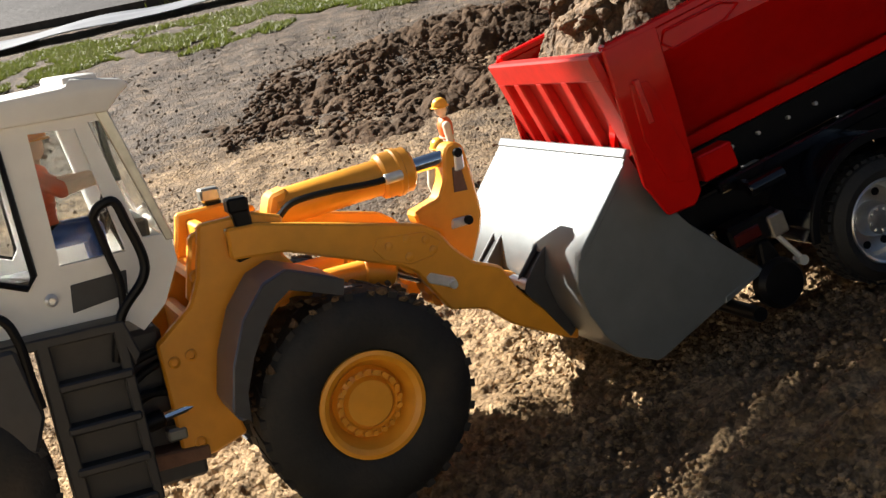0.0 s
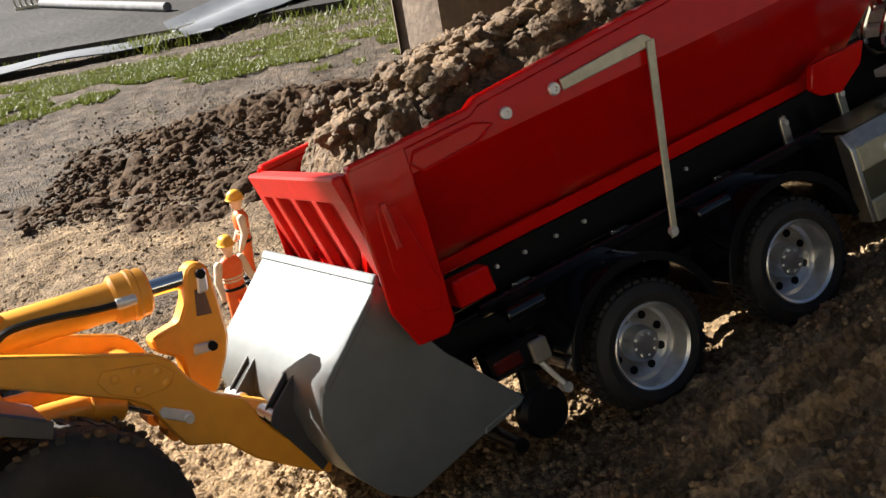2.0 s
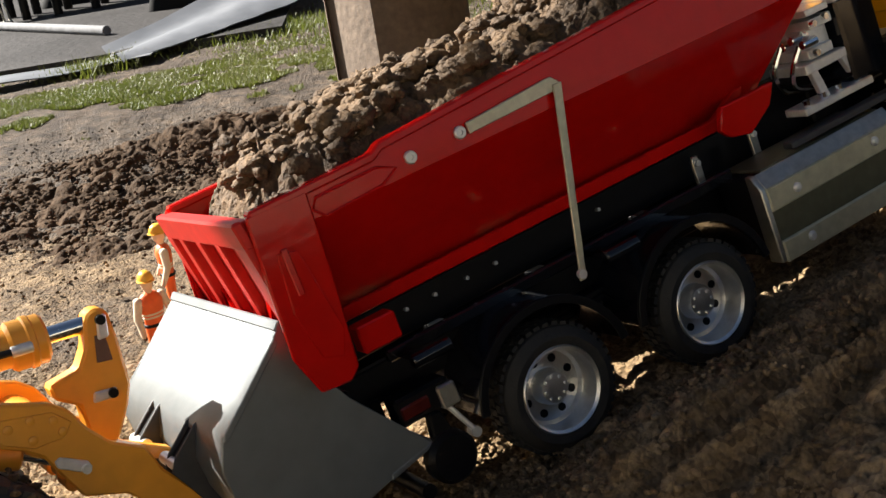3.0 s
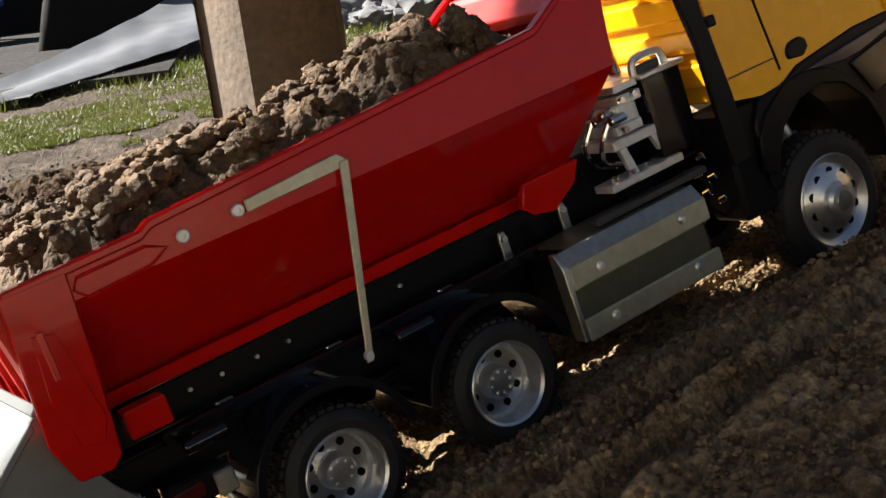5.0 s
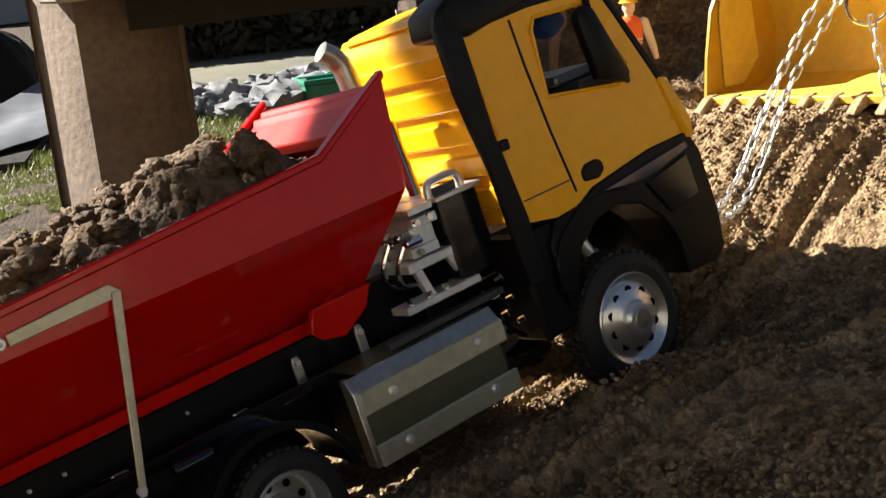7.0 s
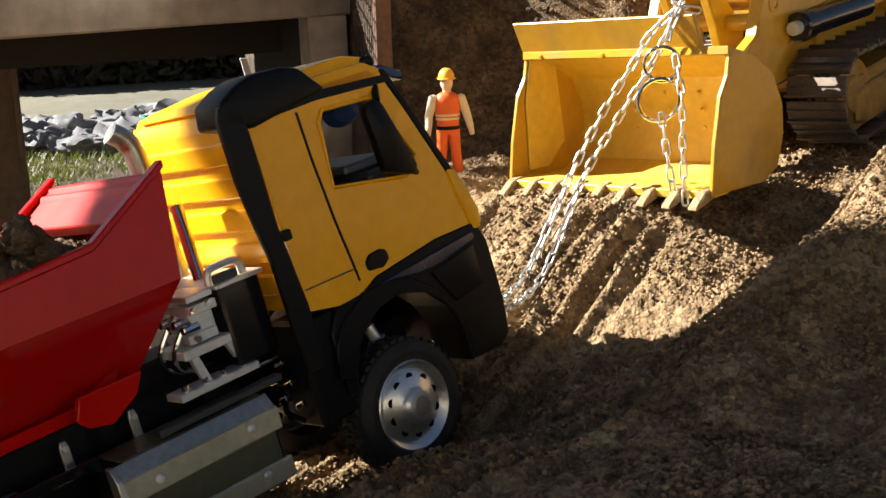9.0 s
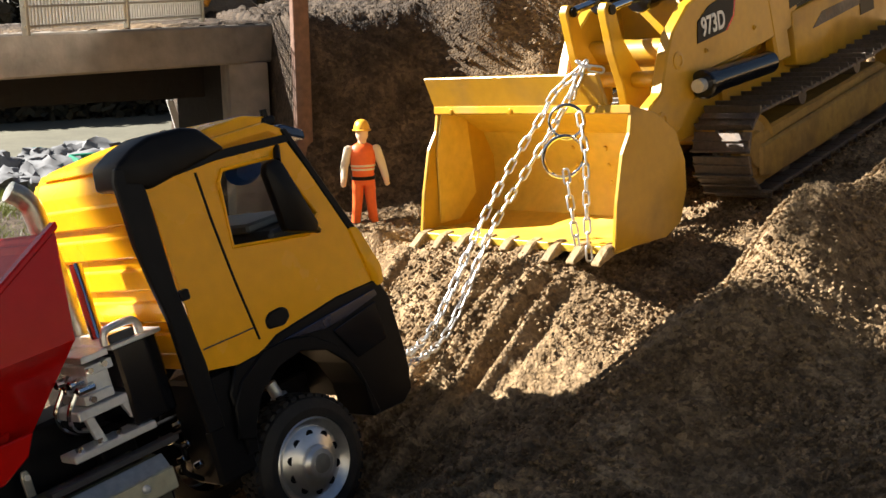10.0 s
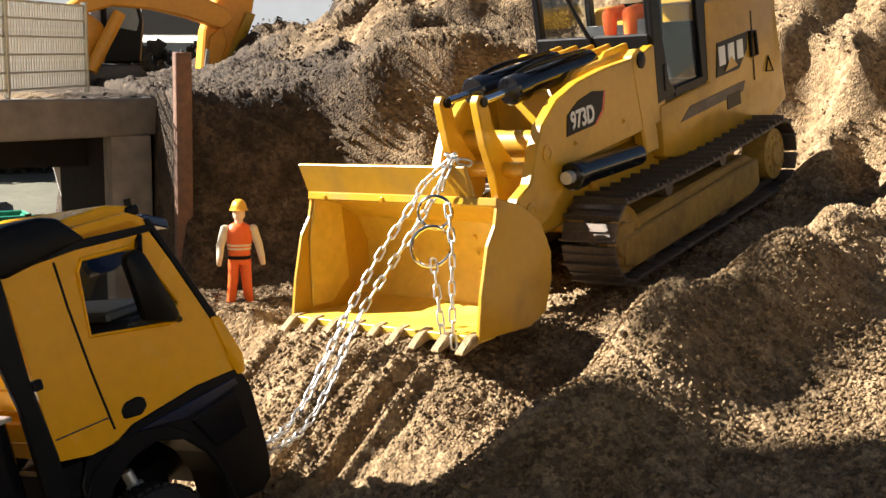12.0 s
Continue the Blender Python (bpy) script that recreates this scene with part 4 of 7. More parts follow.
    for y in (0.0,):
        part("roof_cap", prism([(3.46, 2.50), (3.48, 2.68), (3.64, 2.77), (3.80, 2.815), (4.08, 2.81), (4.22, 2.77), (4.42, 2.56), (4.22, 2.53), (3.70, 2.44)], y - 0.03, y + 0.36, "y", 0.04, 3), M_BLACK, cab, "black roof air cap")
    part("roof_dome", prism([(3.72, 2.62), (3.80, 2.68), (4.30, 2.74), (4.75, 2.76), (4.98, 2.70), (5.04, 2.60)], 0.12, W - 0.12, "y", 0.05, 3), M_YELLOW, cab, "", 60)
    part("sun_visor", prism([(4.92, 2.50), (5.02, 2.62), (5.24, 2.52), (5.24, 2.44), (5.10, 2.50), (5.00, 2.52)], 0.05, W - 0.05, "y", 0.015), M_VISOR, cab, "dark blue tinted sun visor")
    for y in (0.10, W - 0.18):
        part("roof_lamp", merge(box(4.90, 5.04, y, y + 0.10, 2.62, 2.70, 0.02), rod((4.97, y + 0.05, 2.68), (4.97, y + 0.05, 2.76), 0.03, 10)), M_BLACK, cab)
    # mirror, interior
    mi = part("mirror", prism([(4.68, 1.82), (4.96, 1.73), (5.01, 1.79), (4.82, 2.34), (4.76, 2.39), (4.66, 2.37), (4.63, 2.30)], -0.13, -0.03, "y", 0.03, 2), M_BLACK, cab, "black mirror housing")
    part("mirror_arm", rod((4.80, -0.08, 2.36), (4.90, 0.02, 2.46), 0.03, 8), M_BLACK, mi)
    part("mirror_arm", rod((4.96, -0.08, 1.78), (5.08, 0.02, 1.72), 0.03, 8), M_BLACK, mi)
    part("mirror", prism([(4.82, 1.80), (4.98, 1.76), (5.06, 1.84), (4.98, 2.30), (4.92, 2.36), (4.82, 2.34), (4.78, 2.26)], W + 0.04, W + 0.15, "y", 0.03, 2), M_BLACK, cab, "black mirror housing")
    part("door_lining", prism([(3.80, 1.10), (5.40, 1.10), (5.30, 1.60), (4.96, 1.72), (4.24, 1.83), (4.22, 2.45), (3.80, 2.45)], W - 0.085, W - 0.065, "y"), M_BLACK, cab)
    part("cab_lining", box(3.80, 3.83, 0.08, W - 0.09, 1.10, 2.45, 0), M_BLACK, cab)
    part("headliner", box(3.8, 4.9, 0.08, W - 0.09, 2.50, 2.525, 0), M_BLACK, cab)
    part("window_sill", box(4.30, 5.02, W - 0.14, W - 0.085, 1.72, 1.78, 0.01), M_BUCKET, cab)
    part("blue_visor", moved(lathe([(0.001, -0.10), (0.13, -0.08), (0.19, 0.0), (0.13, 0.09), (0.001, 0.10)], (0, 0, 0), (0, 1, 0), 20), Matrix.Translation((4.92, 0.55, 2.31)) @ Matrix.Diagonal((1, 1, 0.62, 1))), M_BLUE, cab, "dark blue visor inside the cab")
    part("dash_tray", box(4.62, 5.10, 0.30, 1.40, 1.84, 1.92, 0.02), M_BUCKET, cab, "pale grey dashboard tray")
    part("dashboard", prism([(4.66, 1.58), (5.42, 1.56), (5.36, 1.83), (4.66, 1.838)], 0.08, W - 0.08, "y", 0.03), M_DARK, cab)
    part("seat", merge(box(4.10, 4.50, 0.25, 0.70, 1.35, 1.55, 0.04), prism([(4.02, 1.5), (4.16, 1.5), (4.10, 1.95), (3.96, 1.95)], 0.25, 0.70, "y", 0.04)), M_DARK, cab)
    part("seat", merge(box(4.10, 4.50, 1.05, 1.50, 1.35, 1.55, 0.04), prism([(4.02, 1.5), (4.16, 1.5), (4.08, 2.2), (3.94, 2.2)], 1.05, 1.50, "y", 0.04)), M_DARK, cab)
    # lower front: arch, bumper, lamp panel
    arch_o = [(3.86, 0.30), (3.84, 0.80), (3.95, 0.98), (4.22, 1.00), (4.40, 1.08), (5.06, 1.16), (5.52, 1.16), (5.60, 0.98), (5.62, 0.45), (5.58, 0.16), (5.46, 0.08), (5.14, 0.10)]
    arch_i = [(5.10, 0.10), (5.08, 0.40), (4.98, 0.62), (4.80, 0.80), (4.56, 0.88), (4.32, 0.84), (4.10, 0.70), (3.99, 0.52), (3.95, 0.30)]
    for y in (-0.02, W - 0.40):
        part("wheel_arch", prism(arch_o + arch_i, y, y + 0.42, "y", 0.012), M_BLACK, t, "black wheel arch and bumper end")
        yy = y - 0.02 if y < 1 else y + 0.40
        lip = [(3.80, 0.46), (3.84, 0.70), (3.95, 0.86), (4.22, 1.01), (4.46, 1.02), (4.70, 0.96), (4.92, 0.80), (5.08, 0.52), (5.18, 0.12), (5.10, 0.10), (5.08, 0.40), (4.98, 0.62), (4.80, 0.80), (4.56, 0.88), (4.32, 0.84), (4.10, 0.70), (3.99, 0.52), (3.95, 0.40)]
        part("arch_lip", prism(lip, yy, yy + 0.05, "y", 0.01), M_BLACK, t)
        part("side_panel", prism([(4.92, 0.92), (5.42, 1.0), (5.44, 0.66), (5.10, 0.62)], yy + 0.0, yy + 0.04, "y", 0.008), M_GLOSS, t)
        part("trim_strip", prism([(4.40, 1.02), (5.44, 1.10), (5.46, 1.04), (5.06, 0.97), (4.84, 0.96)], yy - 0.004, yy + 0.03, "y", 0.008), M_BLUEGLOSS, t)
    part("bumper", merge(prism([(5.44, 0.10), (5.60, 0.10), (5.68, 0.30), (5.66, 0.75), (5.60, 1.0), (5.44, 1.0)], 0.05, W - 0.05, "y", 0.03, 2)), M_BLACK, t, "black front bumper")
    part("grille", prism([(5.50, 0.98), (5.56, 0.98), (5.52, 1.55), (5.48, 1.55)], 0.25, W - 0.25, "y", 0.01), M_BLACK, t)
    part("step_well", box(3.58, 3.94, 0.02, 0.40, 0.16, 1.0, 0.03), M_BLACK, t)
    part("front_axle", merge(rod((4.39, 0.2, 0), (4.39, W - 0.2, 0), 0.09, 14), box(4.2, 4.6, 0.5, W - 0.5, 0.05, 0.3, 0.02)), M_BLACK, t)
    part("shock_absorber", merge(rod((4.62, 0.34, 0.06), (4.50, 0.42, 0.62), 0.05, 12), rod((4.60, 0.35, 0.2), (4.53, 0.40, 0.5), 0.075, 12)), M_STEEL, t)
    wheel("front_wheel", t, 4.41, -0.02, -1, front=True, scale=1.28)
    wheel("front_wheel", t, 4.41, W + 0.02, 1, front=True, scale=1.28)
    for x, y, z in ((3.34, 0.20, 0.62), (3.44, 0.16, 0.55), (3.40, 0.22, 0.44), (3.50, 0.18, 0.36), (3.46, 0.24, 0.70)):
        part("air_fitting", rod((x, y, z), (x + 0.03, y - 0.06, z + 0.02), 0.028, 8, edge=0.006), M_CHROME, t)
    part("air_hose", tube(spline([(3.32, 0.26, 0.66), (3.46, 0.20, 0.52), (3.42, 0.22, 0.36), (3.56, 0.24, 0.22)], 6), 0.022, 8), M_BLACK, t)
    return t


def soil_heap():
    """The load of clods, heaped above the bed's rails."""
    nx, ny = 470, 200
    u, v = np.meshgrid(np.linspace(0, 1, nx + 1), np.linspace(-1, 1, ny + 1), indexing="ij")
    x, y = -1.34 + 3.90 * u.ravel(), 0.06 + (W - 0.12) * (v.ravel() + 1) / 2
    def crown(u, v):
        return 1.70 + 0.14 * u + 0.29 * (1 - np.abs(v) ** np.where(v > 0, 8.0, 3.6)) * (0.20 + 0.80 * smooth(0.0, 0.14, u)) + 0.08 * smooth(0.5, 0.8, u) - 0.15 * smooth(0.84, 1.0, u) - 0.06 * smooth(0.6, 0.9, u) * smooth(0.2, 0.8, v) - 0.12 * smooth(0.06, 0.0, u)
    wx, wy = x + 0.05 * rolling(x, y, 0.2, 80, 2), y + 0.05 * rolling(x, y, 0.2, 81, 2)
    z = crown(u.ravel(), v.ravel()) - 0.04 + 0.09 * rolling(x, y, 0.5, 82, 2)
    big = np.maximum(1.05 * crumb_field(wx, wy, 0.24, 90, 0.34), 1.1 * crumb_field(wx + 0.11, wy + 0.07, 0.17, 95, 0.45))
    z = z - 0.07 + np.maximum(big, np.maximum(1.2 * crumb_field(wx, wy, 0.12, 100, 0.65), 1.1 * crumb_field(wx, wy, 0.085, 110, 0.75)))
    z = z + 0.30 * crumb_field(wx, wy, 0.06, 120, 0.8) + 0.016 * rolling(x, y, 0.05, 83, 2) + 0.010 * rolling(x, y, 0.02, 84)
    idx = np.arange((nx + 1) * (ny + 1)).reshape(nx + 1, ny + 1)
    faces = np.stack([idx[:-1, :-1], idx[1:, :-1], idx[1:, 1:], idx[:-1, 1:]], -1).reshape(-1, 4)
    me = quick_mesh("soil", np.stack([x + 0.03 * rolling(x, y, 0.07, 85), y + 0.03 * rolling(x, y, 0.07, 86), z], 1), faces)
    bm = bmesh.new()
    bm.from_mesh(me)
    bpy.data.meshes.remove(me)
    rnd = random.Random(4)
    clods = [bm]
    for k in range(170):
        cx, cy = rnd.uniform(-1.15, 2.1), rnd.uniform(0.17, W - 0.17)
        top = float(crown(np.array((cx + 1.34) / 4.02), np.array(2 * (cy - 0.06) / (W - 0.12) - 1)))
        clods.append(clod((cx, cy, top + rnd.uniform(0.0, 0.11)), rnd.uniform(0.035, 0.10), rnd, 3))
    return merge(*clods)


def clod(at, r, rnd, sub=2):
    b = bmesh.new()
    bmesh.ops.create_icosphere(b, subdivisions=sub, radius=1)
    o = Vector((rnd.uniform(-50, 50), rnd.uniform(-50, 50), rnd.uniform(-50, 50)))
    sq = Vector((rnd.uniform(0.8, 1.25), rnd.uniform(0.8, 1.25), rnd.uniform(0.6, 0.95)))
    for v in b.verts:
        p = v.co.copy()
        k = 1 + 0.42 * noise.noise(p * 1.3 + o) + 0.42 * noise.noise(p * 2.8 + o) + 0.30 * noise.noise(p * 5.5 + o) + (0.14 * noise.noise(p * 11 + o) if sub > 2 else 0)
        v.co = Vector(at) + r * k * Vector((p.x * sq.x, p.y * sq.y, p.z * sq.z))
    return b


dump_truck()
M_LOAD = mat("moist_earth", (0.168, 0.106, 0.056), 0.75, vary=0.5, scale=60, bump=0.9, bump_scale=300, second=(0.070, 0.045, 0.026), spec=0.22)
load = part("soil_load", soil_heap(), M_LOAD, None, sharp=170)
load.matrix_basis = TRUCK
tagged(load, "heap of dark moist earth clods filling the red bed", "soil", kind="stuff")


# ---- wheel loader, its bucket pushed under the truck's tail ----
def big_wheel(parent, x, y, out):
    r, w, rim = 0.67, 0.46, 0.315
    e = thing("loader_wheel", "", "", shift(x, y, -0.31))
    e.parent = parent
    o = out
    prof = [(rim - 0.02, 0.04), (rim, 0.0), (rim + 0.03, -0.02), (0.50, -0.03), (0.60, 0.0), (0.645, 0.05), (0.652, 0.10), (0.652, w - 0.12), (0.62, w - 0.02), (0.5, w), (rim, w)]
    part("tyre", lathe(prof, (0, 0, 0), (0, -o, 0), 64, cap=False), M_RUBBER, e, "large black rubber tyre caked with mud")
    lug = []
    for k in range(30):
        for s in (0, 1):
            b = prism([(-0.05, 0.02 + 0.22 * s), (0.0, 0.02 + 0.22 * s), (0.06, 0.22 + 0.2 * s), (0.01, 0.22 + 0.2 * s)] if not s else [(0.01, 0.22), (0.06, 0.22), (0.0, 0.44), (-0.05, 0.44)], 0.62, 0.657, "z", 0)
            lug.append(moved(b, Matrix.Diagonal((1, -o, 1, 1)) @ Matrix.Rotation(2 * math.pi * (k + 0.5 * s) / 30, 4, "Y")))
    part("tread", merge(*lug), M_RUBBER, e)["kind"] = "stuff"
    hub = part("rim", lathe([(rim + 0.005, 0.02), (rim + 0.005, -0.025), (rim - 0.02, -0.03), (rim - 0.05, -0.01), (0.225, 0.06), (0.215, 0.085), (0.205, 0.07), (0.195, 0.05), (0.165, 0.045), (0.155, 0.06), (0.135, 0.03), (0.001, 0.028)], (0, 0, 0), (0, -o, 0), 56, cap=False), M_ORANGE, e, "yellow-orange steel rim", sharp=25)
    for k in range(20):
        a = 2 * math.pi * k / 20
        c = Vector((0.182 * math.cos(a), -o * 0.05, 0.182 * math.sin(a)))
        part("wheel_nut", rod(c, c + Vector((0, o * 0.03, 0)), 0.017, 8), M_ORANGE, hub)
    rnd = random.Random(int(x * 10) + 7)
    mud = []
    for k in range(70):
        a = radians(rnd.uniform(40, 170))
        rr = rnd.uniform(0.63, 0.685)
        mud.append(clod((rr * math.cos(a), -o * rnd.uniform(0.0, w * 0.9), rr * math.sin(a)), rnd.uniform(0.012, 0.035), rnd, 1))
    part("mud", merge(*mud), M_LOAD, e, "dried mud in the tread")["kind"] = "stuff"
    return e


def bucket_shell(back, y0, y1, th, tip):
    """A bucket: a bent back plate of some thickness between two side plates."""
    inner = []
    n = len(back)
    cx, cz = sum(p[0] for p in back) / n + 0.3, sum(p[1] for p in back) / n + 0.1
    for p in back:
        d = Vector((cx - p[0], cz - p[1])).normalized()
        inner.append((p[0] + d.x * th, p[1] + d.y * th))
    return prism(back + inner[::-1], y0, y1, "y", 0)


def wheel_loader():
    t = thing("wheel_loader", "yellow toy wheel loader with white cab, grey bucket under truck", "toy loader", LOADER)
    frame_poly = [(-0.80, 0.85), (-0.47, 0.86), (-0.30, 0.80), (-0.34, 0.58), (-0.22, 0.42), (-0.48, 0.23), (-0.80, -0.21), (-0.74, -0.42), (-0.94, -0.49), (-1.13, -0.50), (-1.16, 0.22), (-0.93, 0.40), (-0.86, 0.55)]
    for y in (0.45, 1.10):
        fp = part("front_frame_plate", prism(frame_poly, y, y + 0.07, "y", 0.015), M_ORANGE, t, "yellow-orange steel frame plate")
        for x, z in ((-1.08, 0.10), (-0.98, 0.12), (-1.02, -0.40)):
            part("bolt", lathe([(0.035, 0), (0.035, 0.012), (0.02, 0.02), (0.018, 0.008)], (x, y, z), (0, -1, 0), 12), M_ORANGE, fp)
    part("front_frame_bridge", merge(box(-0.88, -0.45, 0.50, 1.12, 0.50, 0.58, 0.02), box(-0.98, -0.9, 0.5, 1.12, -0.45, 0.35, 0.02), box(-0.75, -0.68, 0.5, 1.12, 0.2, 0.8, 0.015)), M_ORANGE, t)
    part("frame_inner_rib", prism([(-0.92, 0.40), (-0.84, 0.78), (-0.72, 0.80), (-0.78, 0.36)], 0.58, 0.66, "y", 0.02), M_ORANGE, t)
    for y in (0.40, 1.14):
        lp = part("work_lamp", prism([(-0.62, 0.95), (-0.50, 0.95), (-0.495, 0.74), (-0.47, 0.62), (-0.62, 0.59), (-0.63, 0.66), (-0.58, 0.72)], y, y + 0.09, "y", 0.012), M_BLACK, t, "black work lamp bracket")
        part("lamp_cap", box(-0.625, -0.50, y - 0.012, y + 0.10, 0.88, 0.965, 0.012), M_ALU if y > 1 else M_BLACK, lp)
        part("lamp_bolt", rod((-0.66, y + 0.03, 0.78), (-0.60, y + 0.03, 0.78), 0.02, 8), M_STEEL, lp)
    # lift arms
    arm = [(-0.66, 0.80), (-0.47, 0.80), (0.52, 0.585), (0.62, 0.52), (0.70, 0.40), (0.82, 0.285), (1.0, 0.215), (1.08, 0.06), (1.20, -0.07), (1.48, -0.27), (1.47, -0.38), (1.36, -0.34), (1.02, -0.17), (0.86, -0.03), (0.62, 0.02), (0.50, 0.20), (0.44, 0.30), (0.34, 0.36), (-0.34, 0.60), (-0.66, 0.62)]
    for y in (0.37, 1.14):
        ap = part("lift_arm", prism(arm, y, y + 0.085, "y", 0.014), M_ORANGE, t, "yellow-orange lift arm")
        yy = y - 0.012 if y < 0.8 else y + 0.075
        part("arm_boss", prism([(0.22, 0.56), (0.52, 0.54), (0.62, 0.46), (0.56, 0.38), (0.40, 0.36), (0.24, 0.42), (0.18, 0.50)], yy, yy + 0.022, "y", 0.006), M_ORANGE, ap)
        for x, z in ((0.28, 0.50), (0.40, 0.52), (0.52, 0.49), (0.56, 0.42), (0.40, 0.41)):
            part("arm_pin", lathe([(0.026, 0), (0.026, 0.01), (0.014, 0.015), (0.001, 0.015)], (x, yy, z), (0, -1, 0), 10), M_ORANGE, ap)
        pl = part("pin_plate", prism([(0.50, 0.22), (0.66, 0.15), (0.69, 0.18), (0.67, 0.22), (0.52, 0.28), (0.49, 0.26)], yy, yy + 0.02, "y", 0.006), M_STEEL, ap)
        part("pin", rod((0.65, yy - 0.03, 0.18), (0.65, yy, 0.18), 0.026, 10), M_STEEL, pl)
    part("cross_tube", merge(rod((0.46, 0.44, 0.40), (0.46, 1.16, 0.40), 0.12, 20), rod((-0.5, 0.5, 0.70), (-0.5, 1.12, 0.70), 0.07, 14)), M_ORANGE, t)
    # bell crank
    lever = [(0.86, 0.94), (0.89, 0.985), (0.95, 1.0), (1.00, 0.97), (1.035, 0.80), (1.07, 0.52), (1.04, 0.40), (0.96, 0.22), (0.86, 0.12), (0.80, 0.14), (0.76, 0.45), (0.62, 0.52), (0.60, 0.60), (0.78, 0.66), (0.84, 0.78)]
    lv = part("bell_crank", prism(lever, 0.70, 0.86, "y", 0.018), M_ORANGE, t, "yellow-orange bell crank lever")
    part("lever_recess", prism([(0.90, 0.84), (0.96, 0.84), (0.985, 0.68), (0.89, 0.68)], 0.690, 0.698, "y", 0.003), M_RUST, lv)
    for x, z, x2, z2 in ((0.945, 0.93, 0.955, 0.83), (0.95, 0.49, 0.86, 0.47)):
        pl = part("pin_plate", prism([(min(x, x2) - 0.03, min(z, z2) - 0.02), (max(x, x2) + 0.03, min(z, z2) - 0.01), (max(x, x2) + 0.03, max(z, z2) + 0.03), (min(x, x2) - 0.02, max(z, z2) + 0.025)], 0.678, 0.70, "y", 0.012), M_STEEL, lv)
        part("pin", rod((x, 0.66, z), (x, 0.69, z), 0.03, 12), M_BLACK, pl)
    part("link_rod", prism([(0.86, 0.12), (0.90, 0.20), (1.26, 0.06), (1.26, -0.02)], 0.73, 0.83, "y", 0.012), M_ORANGE, t)
    # tilt cylinder with hose
    a, b = Vector((-0.30, 0.78, 0.795)), Vector((0.95, 0.78, 0.91))
    at = lambda k: a.lerp(b, k)
    cy = part("tilt_cylinder", merge(rod(at(0.02), at(0.62), 0.115, 28, edge=0.02), rod(at(0.58), at(0.755), 0.145, 28, edge=0.02), rod(at(0.66), at(0.70), 0.155, 28, edge=0.01), prism([(-0.36, 0.72), (-0.22, 0.72), (-0.18, 0.93), (-0.30, 0.90)], 0.68, 0.88, "y", 0.02)), M_ORANGE, t, "yellow-orange hydraulic cylinder")
    part("piston_rod", rod(at(0.75), at(0.96), 0.052, 18), M_CHROME, cy, "chrome piston rod")
    part("hose", tube(spline([(-0.28, 0.64, 0.77), (-0.18, 0.63, 0.84), (0.05, 0.63, 0.86), (0.30, 0.63, 0.855), (0.44, 0.64, 0.86)], 6), 0.022, 8), M_BLACK, cy)
    part("hose_fitting", rod((0.42, 0.64, 0.858), (0.54, 0.64, 0.87), 0.034, 12, edge=0.006), M_STEEL, cy)
    # lift cylinders below the arms
    for y in (0.58, 1.0):
        lc = part("lift_cylinder", merge(rod((-0.40, y, 0.32), (0.28, y, 0.34), 0.075, 18, edge=0.012), rod((0.16, y, 0.34), (0.36, y, 0.30), 0.095, 18, edge=0.015)), M_ORANGE, t)
        part("piston_rod", rod((0.34, y, 0.31), (0.56, y, 0.20), 0.035, 12), M_CHROME, lc)
        part("rod_eye", merge(rod((0.58, y - 0.06, 0.16), (0.58, y + 0.06, 0.16), 0.06, 14), rod((0.60, y - 0.09, 0.08), (0.60, y + 0.09, 0.08), 0.05, 14)), M_ORANGE, lc)
    # wheels, axle, fenders
    for x in (-0.095, -2.50):
        for y, o in ((0.0, -1), (1.60, 1)):
            big_wheel(t, x, y, o)
        part("axle", rod((x, 0.3, -0.31), (x, 1.3, -0.31), 0.13, 16), M_DARK, t)
    for y in (-0.02, 1.20):
        outer = [(-0.16, 0.46), (-0.30, 0.52), (-0.46, 0.58), (-0.60, 0.53), (-0.74, 0.36), (-0.84, 0.12), (-0.89, -0.12), (-0.86, -0.20), (-0.80, -0.20)]
        inner = [(-0.83, -0.02), (-0.77, 0.14), (-0.69, 0.30), (-0.58, 0.44), (-0.46, 0.50), (-0.30, 0.45), (-0.18, 0.40)]
        f = part("fender", prism(outer + inner, y, y + 0.42, "y", 0.012), M_FENDER, t, "grey-blue plastic fender")
        part("fender_lip", prism([(-0.14, 0.45), (-0.46, 0.575), (-0.60, 0.52), (-0.74, 0.35), (-0.84, 0.10), (-0.885, -0.15), (-0.80, -0.21), (-0.79, -0.05), (-0.72, 0.14), (-0.64, 0.28), (-0.55, 0.40), (-0.46, 0.46), (-0.16, 0.36)], y - 0.012 if y < 0.8 else y + 0.42, y + 0.004 if y < 0.8 else y + 0.436, "y", 0.004), M_DARK, f)
    # articulation with rods, hoses and blocks
    part("articulation_block", merge(box(-1.50, -1.10, 0.6, 1.0, -0.45, 0.30, 0.03), box(-1.4, -1.0, 0.5, 1.1, -0.62, -0.46, 0.02)), M_DARK, t)
    for k, (y, z, dz) in enumerate(((0.50, 0.14, 0.05), (0.52, 0.02, 0.10), (0.56, -0.10, 0.04), (0.48, -0.02, -0.06))):
        part("hose", tube(spline([(-1.55, y, z - 0.06), (-1.40, y - 0.03, z - 0.03), (-1.25, y, z + dz * 0.5), (-1.08, y + 0.03, z + dz)], 6), 0.025, 8), M_BLACK, t)
    part("steering_cylinder", merge(rod((-1.55, 0.42, -0.24), (-1.20, 0.46, -0.20), 0.055, 14, edge=0.01)), M_BLACK, t)
    part("steering_rod", rod((-1.20, 0.46, -0.20), (-1.02, 0.48, -0.18), 0.03, 10), M_CHROME, t)
